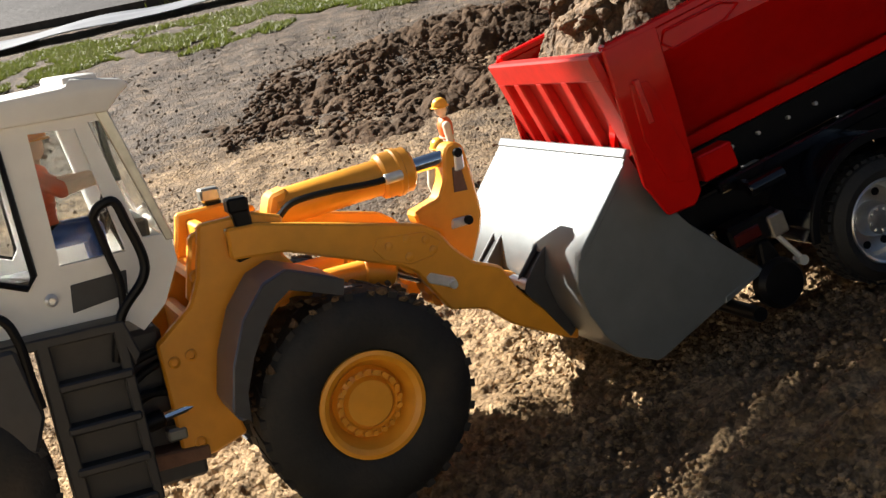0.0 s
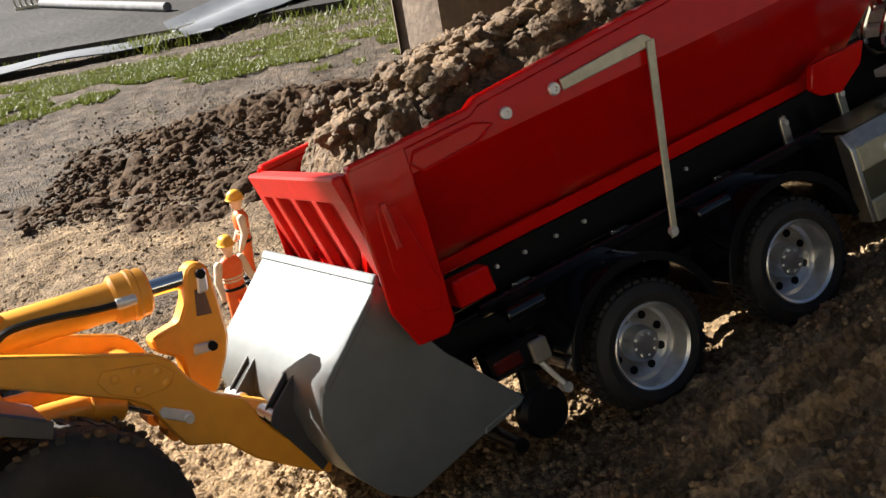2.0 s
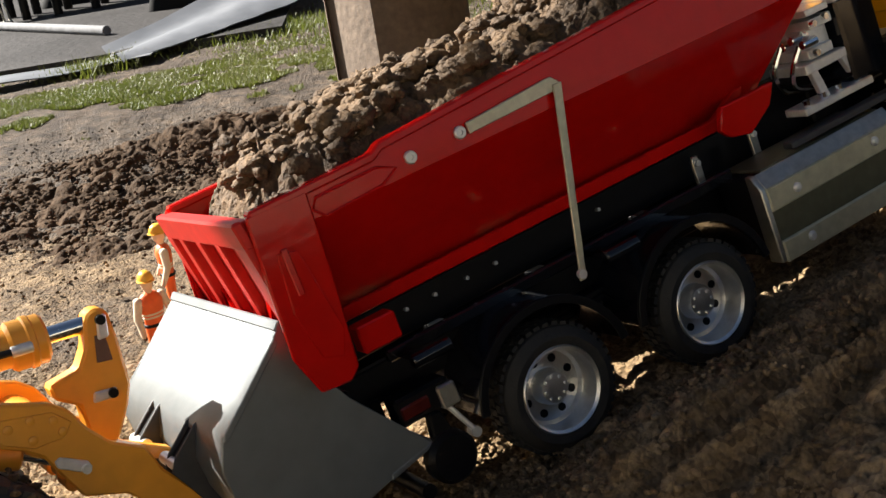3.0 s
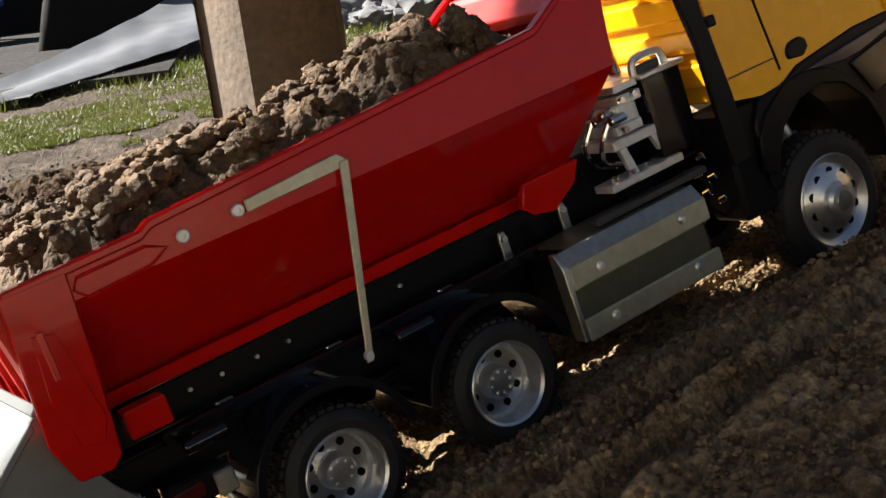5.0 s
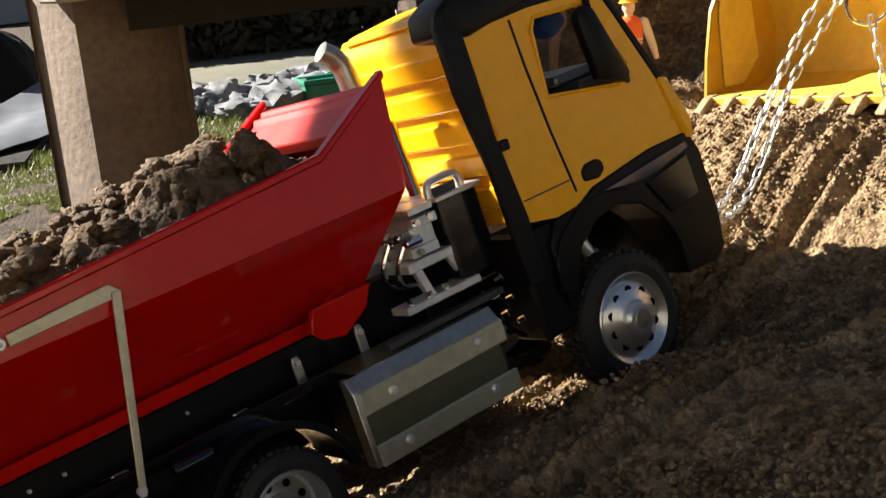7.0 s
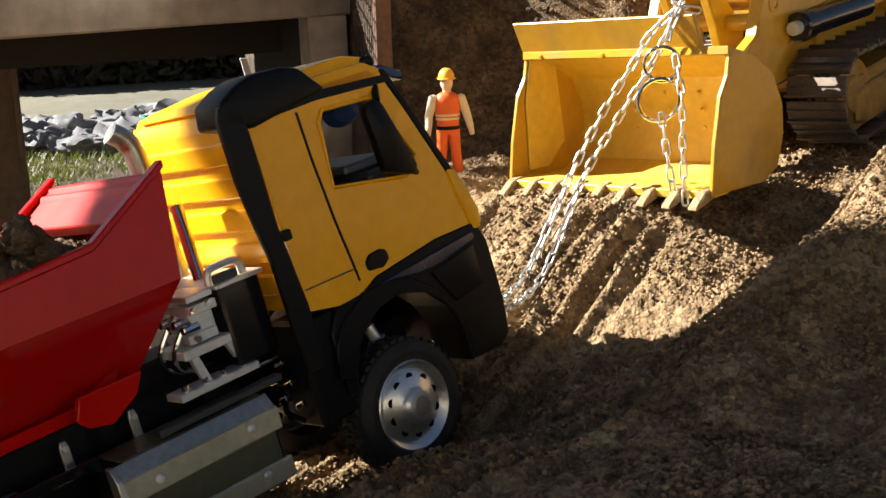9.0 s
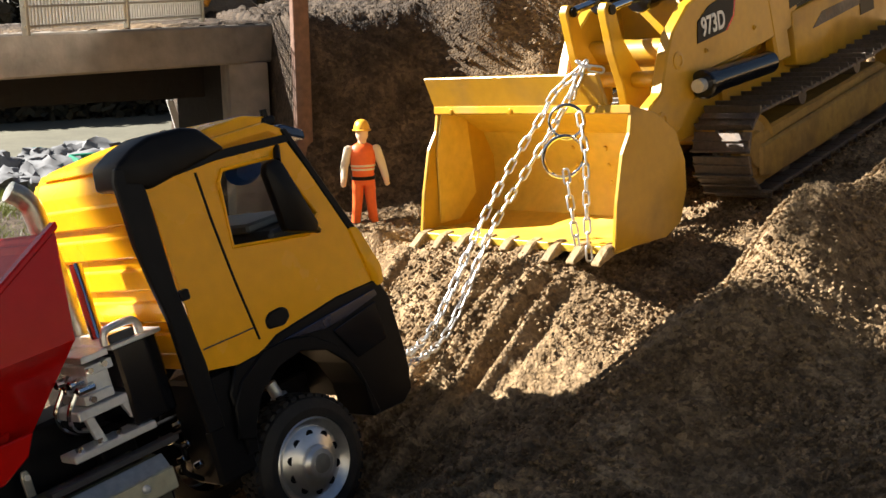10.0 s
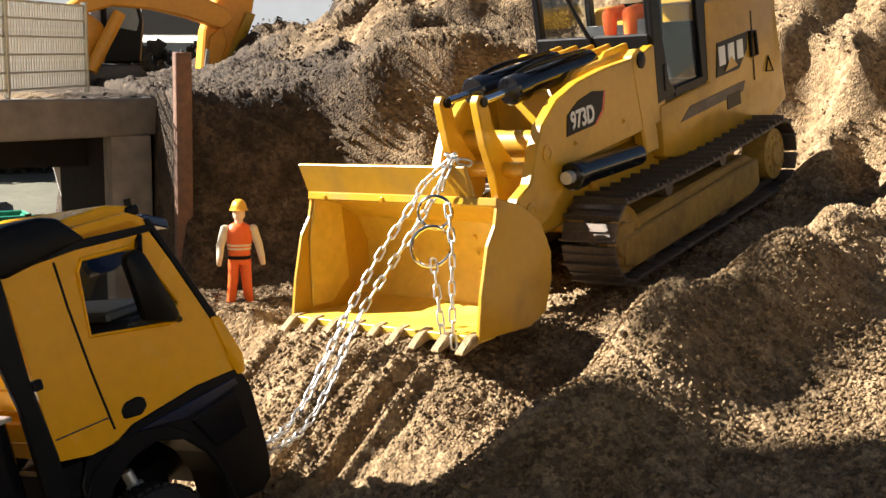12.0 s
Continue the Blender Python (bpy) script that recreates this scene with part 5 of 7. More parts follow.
    part("grease_fitting", box(-1.20, -1.08, 0.44, 0.54, -0.36, -0.28, 0.015), M_BUCKET, t)
    part("hitch_plate", prism([(-1.32, -0.40), (-0.98, -0.42), (-0.98, -0.50), (-1.34, -0.50)], 0.42, 1.1, "y", 0.01), M_RUST, t)
    # cab
    cab_wall = [(-2.60, 0.50), (-2.60, 1.58), (-1.24, 1.60), (-1.00, 0.84), (-0.99, 0.72), (-1.10, 0.50), (-1.24, 0.38), (-1.32, 0.46)]
    win = [(-1.60, 0.82), (-1.25, 0.83), (-1.38, 1.52), (-1.62, 1.53)]
    win3 = [(-1.15, 0.88), (-1.035, 0.88), (-1.235, 1.54), (-1.31, 1.54)]
    win2 = [(-2.30, 0.95), (-1.78, 0.74), (-1.74, 0.80), (-1.78, 1.46), (-2.30, 1.46)]
    panel = [(-1.585, 0.56), (-1.285, 0.60), (-1.27, 0.73), (-1.57, 0.71)]
    def wall(y, o):
        bm = bmesh.new()
        es = []
        for ring in (cab_wall, win, win2, win3):
            vs = [bm.verts.new((p[0], y, p[1])) for p in ring]
            es += [bm.edges.new((vs[i], vs[(i + 1) % len(vs)])) for i in range(len(vs))]
        bmesh.ops.triangle_fill(bm, use_beauty=True, use_dissolve=False, edges=es)
        g = bmesh.ops.extrude_face_region(bm, geom=bm.faces[:])
        bmesh.ops.translate(bm, vec=(0, -o * 0.05, 0), verts=[v for v in g["geom"] if isinstance(v, bmesh.types.BMVert)])
        bmesh.ops.recalc_face_normals(bm, faces=bm.faces[:])
        return bm
    cab = part("cab_shell", merge(
        prism([(-2.60, 0.50), (-1.20, 0.44), (-1.10, 0.50), (-2.55, 0.56)], 0.24, 1.36, "y"),
        prism([(-1.24, 0.38), (-1.12, 0.50), (-1.00, 0.70), (-1.00, 0.84), (-1.06, 0.84), (-1.06, 0.70), (-1.16, 0.54), (-1.26, 0.42)], 0.24, 1.36, "y", 0.008),
        box(-2.60, -2.54, 0.24, 1.36, 0.5, 1.58, 0.01)), M_WHITE, t, "white plastic cab")
    for y, o in ((0.20, -1), (1.40, 1)):
        part("cab_side", wall(y, o), M_WHITE, cab)
        part("lower_panel", prism(panel, y - 0.008 if o < 0 else y - 0.004, y + 0.004 if o < 0 else y + 0.008, "y", 0.003), M_DARK, cab, "dark grey lower panel")
        for w in (win, win2, win3):
            g = part("side_window", prism(w, y + (0.02 if o < 0 else -0.025), y + (0.025 if o < 0 else -0.02), "y"), M_GLASS, cab)
            g.visible_shadow = False
        part("window_seal", tube([(p[0], y - 0.004 * (1 if o < 0 else -1), p[1]) for p in win2], 0.02, 6, True), M_BLACK, cab)
    part("roof", merge(prism([(-2.70, 1.58), (-2.64, 1.68), (-1.40, 1.74), (-1.36, 1.78), (-1.10, 1.74), (-1.06, 1.70), (-1.12, 1.66), (-1.20, 1.58)], 0.16, 1.44, "y", 0.02, 2), box(-1.40, -1.22, 0.18, 1.42, 1.70, 1.79, 0.02, 2)), M_WHITE, cab, "white cab roof")
    ws = part("windscreen", prism([(-1.215, 1.59), (-1.20, 1.59), (-0.985, 0.84), (-1.0, 0.84)], 0.25, 1.35, "y"), M_GLASS, cab)
    ws.visible_shadow = False
    part("front_pillar", prism([(-1.27, 1.60), (-1.20, 1.60), (-0.98, 0.84), (-1.03, 0.84)], 0.195, 0.215, "y", 0.006), M_ALU, cab)
    part("far_pillar", prism([(-1.40, 1.58), (-1.28, 1.58), (-1.12, 0.84), (-1.24, 0.84)], 1.32, 1.38, "y", 0.01), M_WHITE, cab)
    part("wiper", tube(spline([(-1.24, 0.30, 1.56), (-1.235, 0.30, 1.40), (-1.20, 0.32, 1.20)], 5), 0.02, 6), M_BLACK, cab)
    part("door_knob", lathe([(0.035, 0), (0.035, 0.03), (0.02, 0.045), (0.014, 0.03)], (-1.68, 0.20, 0.655), (0, -1, 0), 14), M_STEEL, cab)
    part("seat", merge(box(-2.0, -1.62, 0.55, 1.0, 0.60, 0.72, 0.03), prism([(-2.05, 0.65), (-1.92, 0.65), (-1.98, 1.30), (-2.1, 1.30)], 0.55, 1.0, "y", 0.03)), M_DARK, cab)
    part("steering_wheel", merge(tube([(-1.25 + 0.03 * math.cos(k * 0.5236), 0.75 + 0.14 * math.sin(k * 0.5236), 1.00 + 0.12 * math.cos(k * 0.5236)) for k in range(12)], 0.018, 6, True), rod((-1.25, 0.75, 1.0), (-1.15, 0.75, 0.7), 0.03, 8)), M_BLACK, cab)
    part("dash_panel", merge(box(-1.16, -1.06, 0.5, 1.1, 0.62, 0.95, 0.02)), M_DARK, cab)
    # steps and rails
    st = part("step_unit", box(-1.76, -1.36, 0.10, 0.42, -0.52, 0.44, 0.01), M_STEP, t, "dark grey plastic steps")
    part("platform", prism([(-2.05, 0.50), (-1.36, 0.50), (-1.30, 0.30), (-1.34, 0.24), (-1.40, 0.44), (-2.05, 0.44)], 0.02, 0.5, "y", 0.01), M_STEP, st)
    part("step_side", prism([(-1.82, 0.46), (-1.75, 0.46), (-1.70, -0.52), (-1.78, -0.52)], 0.02, 0.40, "y", 0.01), M_STEP, st)
    part("step_side", prism([(-1.42, 0.46), (-1.36, 0.46), (-1.33, -0.52), (-1.38, -0.52)], 0.02, 0.40, "y", 0.01), M_STEP, st)
    for z in (0.22, -0.02, -0.25, -0.48):
        part("step", box(-1.75, -1.36, 0.0, 0.38, z - 0.03, z + 0.02, 0.012), M_STEP, st)
    part("rear_body", merge(box(-3.6, -1.95, 0.25, 1.35, -0.2, 0.50, 0.04), prism([(-2.05, 0.48), (-1.92, 0.48), (-1.84, 0.10), (-1.92, -0.10), (-2.2, 0.1)], 0.0, 0.45, "y", 0.02), box(-3.6, -2.6, 0.3, 1.3, 0.5, 1.0, 0.06, 2)), M_DARK, t)
    part("handrail", tube(spline([(-1.40, 0.06, 1.06), (-1.36, 0.04, 1.11), (-1.28, 0.04, 1.12), (-1.24, 0.04, 1.0), (-1.19, 0.04, 0.80), (-1.22, 0.04, 0.68), (-1.36, 0.05, 0.52), (-1.43, 0.06, 0.28)], 6), 0.027, 10), M_BLACK, t, "black tubular handrail")
    part("handrail", tube(spline([(-1.40, 0.06, 1.07), (-1.36, 0.06, 0.85), (-1.33, 0.06, 0.70), (-1.34, 0.06, 0.55)], 6), 0.022, 10), M_BLACK, t, "black tubular handrail")
    part("handrail", tube(spline([(-2.10, 0.04, 0.66), (-1.95, 0.03, 0.64), (-1.89, 0.03, 0.50), (-1.87, 0.03, 0.30), (-1.85, 0.03, 0.14)], 6), 0.027, 10), M_BLACK, t, "black tubular handrail")
    # bucket
    back = [(1.72, 0.81), (1.43, 0.43), (1.30, 0.27), (1.27, 0.08), (1.33, -0.11), (1.43, -0.28), (1.60, -0.44), (1.76, -0.505), (1.82, -0.49), (2.56, -0.13)]
    bk = part("bucket", bucket_shell(back, -0.07, 1.67, 0.045, 0), M_BUCKET, t, "grey painted steel bucket")
    for y in (-0.085, 1.645):
        side = [(1.72, 0.81)] + back[1:] + [(2.60, -0.10), (2.35, 0.10), (2.1, 0.30), (1.86, 0.56)]
        part("side_plate", prism(side, y, y + 0.04, "y", 0.006), M_BUCKET, bk)
    part("top_lip", prism([(1.69, 0.79), (1.72, 0.845), (1.755, 0.83), (1.735, 0.78)], -0.085, 1.685, "y", 0.008), M_BUCKET, bk)
    part("cutting_edge", prism([(2.30, -0.265), (2.62, -0.12), (2.62, -0.09), (2.30, -0.22)], -0.09, 1.69, "y", 0.006), M_BUCKET, bk)
    for y in (0.34, 0.46, 0.98, 1.10):
        part("hinge_plate", prism([(1.33, 0.29), (1.29, 0.27), (1.15, 0.10), (1.12, 0.02), (1.22, -0.10), (1.40, -0.34), (1.44, -0.30), (1.34, -0.1), (1.29, 0.1)], y, y + 0.02, "y", 0.005), M_DARK, bk)
    for y in (0.362, 1.002):
        part("hinge_filler", prism([(1.30, 0.24), (1.17, 0.09), (1.20, -0.06), (1.38, -0.30), (1.40, -0.26), (1.31, 0.0)], y, y + 0.096, "y"), M_BLACK, bk)
    part("corner_gusset", prism([(1.68, 0.76), (1.44, 0.45), (1.31, 0.29), (1.30, 0.24), (1.34, 0.26), (1.70, 0.72)], -0.10, -0.03, "y", 0.006), M_BUCKET, bk)
    part("hinge_pin", rod((1.17, 0.36, 0.05), (1.17, 0.60, 0.05), 0.04, 14), M_STEEL, bk)
    part("hinge_pin", rod((1.17, 0.95, 0.05), (1.17, 1.18, 0.05), 0.04, 14), M_STEEL, bk)
    return t


# ---- toy figures ----
def figure(materials, pose_kind="stand"):
    """A jointed toy workman as one plain shape. Materials: 0 doll plastic, 1 vest and trousers, 2 cream shirt, 3 yellow helmet, 4 dark, 5 trousers."""
    bm = bmesh.new()
    def add(b, k):
        me = bpy.data.meshes.new("m")
        b.to_mesh(me)
        b.free()
        n = len(bm.faces)
        bm.from_mesh(me)
        bpy.data.meshes.remove(me)
        bm.faces.ensure_lookup_table()
        for f in bm.faces[n:]:
            f.material_index = k
    def limb(pts, rs, k, seg=12):
        b = bmesh.new()
        for (p, q), (r, s) in zip(zip(pts, pts[1:]), zip(rs, rs[1:])):
            me = bpy.data.meshes.new("m")
            c = rod(p, q, r, seg, s)
            c.to_mesh(me)
            c.free()
            b.from_mesh(me)
            bpy.data.meshes.remove(me)
        for p, r in zip(pts, rs):
            bmesh.ops.create_uvsphere(b, u_segments=seg, v_segments=8, radius=r, matrix=Matrix.Translation(p))
        add(b, k)
    if pose_kind == "stand":
        for s in (-1, 1):
            limb([(0.06 * s, 0, 0.52), (0.075 * s, -0.01, 0.28), (0.10 * s, 0, 0.05)], [0.068, 0.056, 0.05], 5)
            b = box(0.10 * s - 0.045, 0.10 * s + 0.045, -0.12, 0.05, 0.0, 0.06, 0.02)
            add(b, 4)
            arm_pts = [(0.15 * s, 0, 0.86), (0.205 * s, -0.01, 0.68), (0.215 * s, -0.07, 0.56)] if s < 0 else [(0.15 * s, 0, 0.86), (0.21 * s, 0.0, 0.69), (0.24 * s, -0.06, 0.56)]
            limb(arm_pts, [0.055, 0.045, 0.036], 2)
            limb([arm_pts[-1], Vector(arm_pts[-1]) + Vector((0.01 * s, -0.03, -0.06))], [0.036, 0.03], 0, 8)
        z0 = 0.5
    else:
        for s in (-1, 1):
            limb([(0.07 * s, 0, 0.50), (0.10 * s, -0.26, 0.50), (0.10 * s, -0.28, 0.22)], [0.075, 0.065, 0.05], 5)
            add(box(0.10 * s - 0.045, 0.10 * s + 0.045, -0.38, -0.22, 0.14, 0.20, 0.02), 4)
            limb([(0.15 * s, 0, 0.86), (0.20 * s, -0.12, 0.78)], [0.055, 0.05], 1)
            limb([(0.20 * s, -0.12, 0.78), (0.15 * s, -0.32, 0.80)], [0.045, 0.034], 0)
    torso = lathe([(0.10, 0.48), (0.118, 0.53), (0.110, 0.62), (0.128, 0.74), (0.138, 0.84), (0.10, 0.91), (0.05, 0.94)], (0, 0, 0), (0, 0, 1), 20)
    moved(torso, Matrix.Diagonal((1.08, 0.72, 1, 1)))
    add(torso, 1)
    for z, r in ((0.64, 0.116), (0.68, 0.122)):
        add(moved(lathe([(r, z), (r + 0.004, z + 0.005), (r + 0.004, z + 0.02), (r, z + 0.024)], (0, 0, 0), (0, 0, 1), 20, cap=False), Matrix.Diagonal((1.08, 0.72, 1, 1))), 2)
    add(moved(lathe([(0.113, 0.535), (0.123, 0.54), (0.123, 0.57), (0.113, 0.575)], (0, 0, 0), (0, 0, 1), 20, cap=False), Matrix.Diagonal((1.08, 0.76, 1, 1))), 4)
    limb([(0, 0, 0.90), (0, -0.01, 1.0)], [0.045, 0.045], 0)
    head = bmesh.new()
    bmesh.ops.create_uvsphere(head, u_segments=18, v_segments=12, radius=0.075, matrix=Matrix.Translation((0, -0.012, 1.04)) @ Matrix.Diagonal((0.9, 1.05, 1.25, 1)))
    add(head, 0)
    helmet = lathe([(0.105, 1.075), (0.108, 1.085), (0.092, 1.09), (0.090, 1.12), (0.072, 1.165), (0.04, 1.19), (0.001, 1.196)], (0, 0, 0), (0, 0, 1), 24)
    moved(helmet, Matrix.Translation((0, -0.012, 0)) @ Matrix.Diagonal((0.95, 1.12, 1, 1)))
    add(helmet, 3)
    me = bpy.data.meshes.new("toy_figure")
    bmesh.ops.scale(bm, vec=(K,) * 3, verts=bm.verts[:])
    bm.to_mesh(me)
    bm.free()
    for m in materials:
        me.materials.append(m)
    me.shade_smooth()
    me.set_sharp_from_angle(angle=radians(50))
    return me


def set_figure(me, label, m, group=""):
    o = new("toy_figure", me)
    o.matrix_basis = m
    return tagged(o, label, "toy figure", group)


wheel_loader()
M_CREAM = mat("cream_plastic", (0.72, 0.62, 0.46), 0.5, vary=0.08, scale=80)
M_HELMET = mat("yellow_helmet", (0.80, 0.42, 0.04), 0.35, vary=0.05, scale=80)
M_ORANGE_SHIRT = mat("orange_shirt", (0.70, 0.10, 0.02), 0.6, vary=0.1, scale=80)
WORKER = figure([M_SKIN, M_VEST, M_CREAM, M_HELMET, M_BLACK, M_VEST])
DRIVER = figure([M_SKIN, M_ORANGE_SHIRT, M_ORANGE_SHIRT, M_ORANGE, M_BLACK, M_BLUE], "sit")
DRIVER_B = figure([M_CREAM, M_CREAM, M_VEST, M_HELMET, M_BLACK, M_VEST], "sit")
set_figure(DRIVER, "seated toy driver in orange shirt and blue trousers", LOADER @ shift(-1.60, 0.66, 0.46) @ pose(0, 0, 0, 0, 0, 90) @ Matrix.Scale(0.94, 4))


def on_ground(x, y, turn, sink=0.0, size=1.0):
    return pose(x * K, y * K, ground_z(x, y) * K - sink * K, 0, 0, turn) @ Matrix.Scale(size, 4)


set_figure(WORKER, "toy workman in orange vest and yellow helmet standing on the soil", Matrix.Translation((0.805, 1.525, 0.203)) @ pose(0, 0, 0, 0, 0, -12) @ Matrix.Scale(1.12, 4), "toy workmen")
set_figure(WORKER, "toy workman in orange vest and yellow helmet beside the truck", on_ground(-1.30, 13.25, -75, 0.0, 0.86), "toy workmen")
set_figure(WORKER, "toy workman in orange vest bending behind the loader", on_ground(-1.24, 12.0, 40, 0.06, 0.84), "toy workmen")


# ---- crawler loader with its bucket towards the truck ----
DOZER = axes((9.291, 10.989, 2.421), (0.8569, 0.4884, 0.1649), (-0.4872, 0.8718, -0.0506))


def text_part(name, body, size, material, parent, m, thick=0.004):
    """Letters as a mesh, lying in the x-y plane of m, in decimetres."""
    c = bpy.data.curves.new(name, "FONT")
    c.body, c.size, c.extrude, c.align_x, c.align_y = body, size * K, thick * K, "CENTER", "CENTER"
    c.offset = 0.022 * size * K
    o = bpy.data.objects.new(name, c)
    me = bpy.data.meshes.new_from_object(o)
    bpy.data.objects.remove(o)
    me.materials.append(material)
    ob = new(name, me)
    ob.parent = parent
    ob.matrix_basis = m
    return ob


def crawler():
    t = thing("crawler_loader", "yellow toy crawler loader on steel tracks, facing the truck", "toy loader", DOZER)
    WZ = 2.5
    # bucket
    back = [(0.60, 1.26), (0.98, 1.10), (1.30, 0.84), (1.42, 0.50), (1.38, 0.20), (1.20, -0.10), (0.90, -0.16), (0.0, 0.0)]
    inner = [(0.0, 0.04), (0.88, -0.11), (1.15, -0.06), (1.33, 0.21), (1.37, 0.50), (1.26, 0.81), (0.95, 1.05), (0.60, 1.21)]
    bk = part("bucket", prism(back + inner, 0.03, WZ - 0.03, "y"), M_CRAWLER_WORN, t, "yellow bucket, scratched and sandy inside")
    for y in (0.0, WZ - 0.045):
        part("side_plate", prism(back + [(0.14, 0.42), (0.34, 0.86), (0.50, 1.02)], y, y + 0.045, "y", 0.008), M_CRAWLER, bk)
    part("spill_guard", prism([(0.60, 1.22), (0.66, 1.24), (0.56, 1.60), (0.50, 1.60)], 0.30, WZ + 0.02, "y", 0.01), M_CRAWLER, bk)
    part("guard_edge", prism([(0.55, 1.20), (0.61, 1.18), (0.64, 1.25), (0.57, 1.28)], 0.0, WZ, "y", 0.008), M_CRAWLER, bk)
    part("inner_brace", prism([(0.60, 1.20), (1.0, 1.04), (0.95, 0.2), (0.62, 0.0), (0.3, 0.05), (0.42, 0.8)], WZ - 0.07, WZ - 0.045, "y", 0.008), M_CRAWLER_WORN, bk)
    for k in range(9):
        y = 0.02 + (WZ - 0.16) * k / 8
        part("bucket_tooth", prism([(0.06, -0.045), (0.10, 0.06), (-0.05, 0.06), (-0.24, -0.03), (-0.25, -0.07)], y, y + 0.11, "y", 0.015), M_TOOTH, bk, "worn sandy tooth")
    part("cutting_edge", prism([(-0.02, -0.03), (0.30, -0.07), (0.30, 0.02), (-0.02, 0.05)], 0.02, WZ - 0.02, "y", 0.006), M_CRAWLER_WORN, bk)
    rnd = random.Random(2)
    for k in range(12):
        x, z = 1.345 - 0.02 * (k % 3), 0.25 + 0.19 * (k % 3)
        y = 0.45 + 0.42 * (k // 3)
        part("rivet", lathe([(0.028, 0), (0.02, 0.018), (0.001, 0.022)], (x, y, z), (-1, 0, 0), 10), M_CRAWLER_WORN, bk)
    for y in (0.62, 1.45, 2.25):
        part("rivet", lathe([(0.035, 0), (0.025, 0.03), (0.001, 0.035)], (0.56, y, 1.22), (-1, 0, 0), 10), M_CRAWLER, bk)
    part("worn_patch", lathe([(0.06, 0), (0.05, 0.006), (0.001, 0.007)], (0.62, WZ - 0.046, 0.62), (0, -1, 0), 12), M_RUST, bk)
    # levers and tilt cylinders
    lever = [(1.82, 1.98), (1.88, 2.06), (1.98, 2.04), (2.03, 1.94), (2.08, 1.66), (2.24, 1.40), (2.52, 1.05), (2.48, 0.84), (2.20, 0.66), (2.02, 0.80), (1.98, 1.15), (1.88, 1.50)]
    for y in (1.00, 1.50):
        lv = part("bucket_lever", prism(lever, y, y + 0.11, "y", 0.015), M_CRAWLER, t, "yellow bucket lever")
        part("lever_pin", rod((1.93, y - 0.03, 1.97), (1.93, y + 0.14, 1.97), 0.055, 14), M_BLACK, lv)
        part("pivot_pin", rod((2.22, y - 0.03, 1.15), (2.22, y + 0.14, 1.15), 0.06, 14), M_STEEL, lv)
        part("bucket_link", prism([(2.10, 0.72), (2.26, 0.82), (1.42, 0.95), (1.34, 0.72)], y + 0.01, y + 0.10, "y", 0.015), M_CRAWLER, t)
        a, b = Vector((2.02, y + 0.055, 1.97)), Vector((4.35, y + 0.055, 2.02))
        cy = part("tilt_cylinder", merge(rod(a.lerp(b, 0.26), b, 0.145, 24, edge=0.02), rod(a.lerp(b, 0.22), a.lerp(b, 0.34), 0.17, 24, edge=0.02)), M_GLOSS, t, "black hydraulic cylinder")
        part("piston_rod", rod(a, a.lerp(b, 0.26), 0.045, 14), M_CHROME, cy)
        part("hose", tube(spline([a.lerp(b, 0.30) + Vector((0, 0, 0.16)), a.lerp(b, 0.45) + Vector((0, -0.03, 0.20)), a.lerp(b, 0.7) + Vector((0, -0.03, 0.18)), a.lerp(b, 0.95) + Vector((0, 0, 0.15))], 6), 0.028, 8), M_BLACK, cy)
    part("lever_tube", rod((2.22, 0.62, 1.15), (2.22, 1.9, 1.15), 0.09, 16), M_CRAWLER, t)
    # lift arms
    arm = [(1.62, 0.70), (1.74, 0.95), (2.00, 1.04), (2.20, 1.40), (2.36, 1.62), (2.72, 1.84), (3.20, 1.95), (3.85, 2.00), (4.70, 2.00), (5.15, 2.10), (5.30, 1.98), (5.30, 1.10), (4.20, 1.06), (3.05, 1.05), (2.62, 0.80), (2.30, 0.56), (1.90, 0.50), (1.66, 0.55)]
    for y in (0.55, 1.82):
        ap = part("lift_arm", prism(arm, y, y + 0.15, "y", 0.02), M_CRAWLER, t, "yellow lift arm")
        yy = y - 0.012 if y < 1 else y + 0.15
        if y < 1:
            dec = part("model_plate", prism([(2.83, 1.39), (3.46, 1.40), (3.66, 1.54), (3.74, 1.75), (3.48, 1.79), (3.14, 1.74), (2.88, 1.62)], y - 0.01, y + 0.002, "y"), M_BLACK, ap, "black model plate with white numbers")
            text_part("model_number", "973D", 0.27, M_WHITE, dec, Matrix.Translation((3.20 * K, (y - 0.016) * K, 1.535 * K)) @ pose(0, 0, 0, 90, 0, 0) @ Matrix.Diagonal((0.88, 1.05, 1, 1)))
            part("red_flash", prism([(3.47, 1.40), (3.52, 1.40), (3.71, 1.53), (3.79, 1.75), (3.745, 1.75), (3.665, 1.54)], y - 0.008, y + 0.002, "y"), M_LAMP, ap)
        for x, z, r in ((2.40, 1.30, 0.10), (1.95, 0.76, 0.09), (3.0, 1.28, 0.03), (4.15, 1.3, 0.03)):
            part("arm_pin", lathe([(r, 0), (r, 0.012), (r * 0.6, 0.02), (r * 0.5, 0.008)], (x, y, z), (0, -1, 0), 16), M_CRAWLER, ap)
    part("arm_tube", merge(rod((2.7, 0.6, 1.35), (2.7, 1.9, 1.35), 0.15, 20), box(2.6, 3.2, 0.62, 1.9, 1.05, 1.30, 0.03)), M_CRAWLER, t)
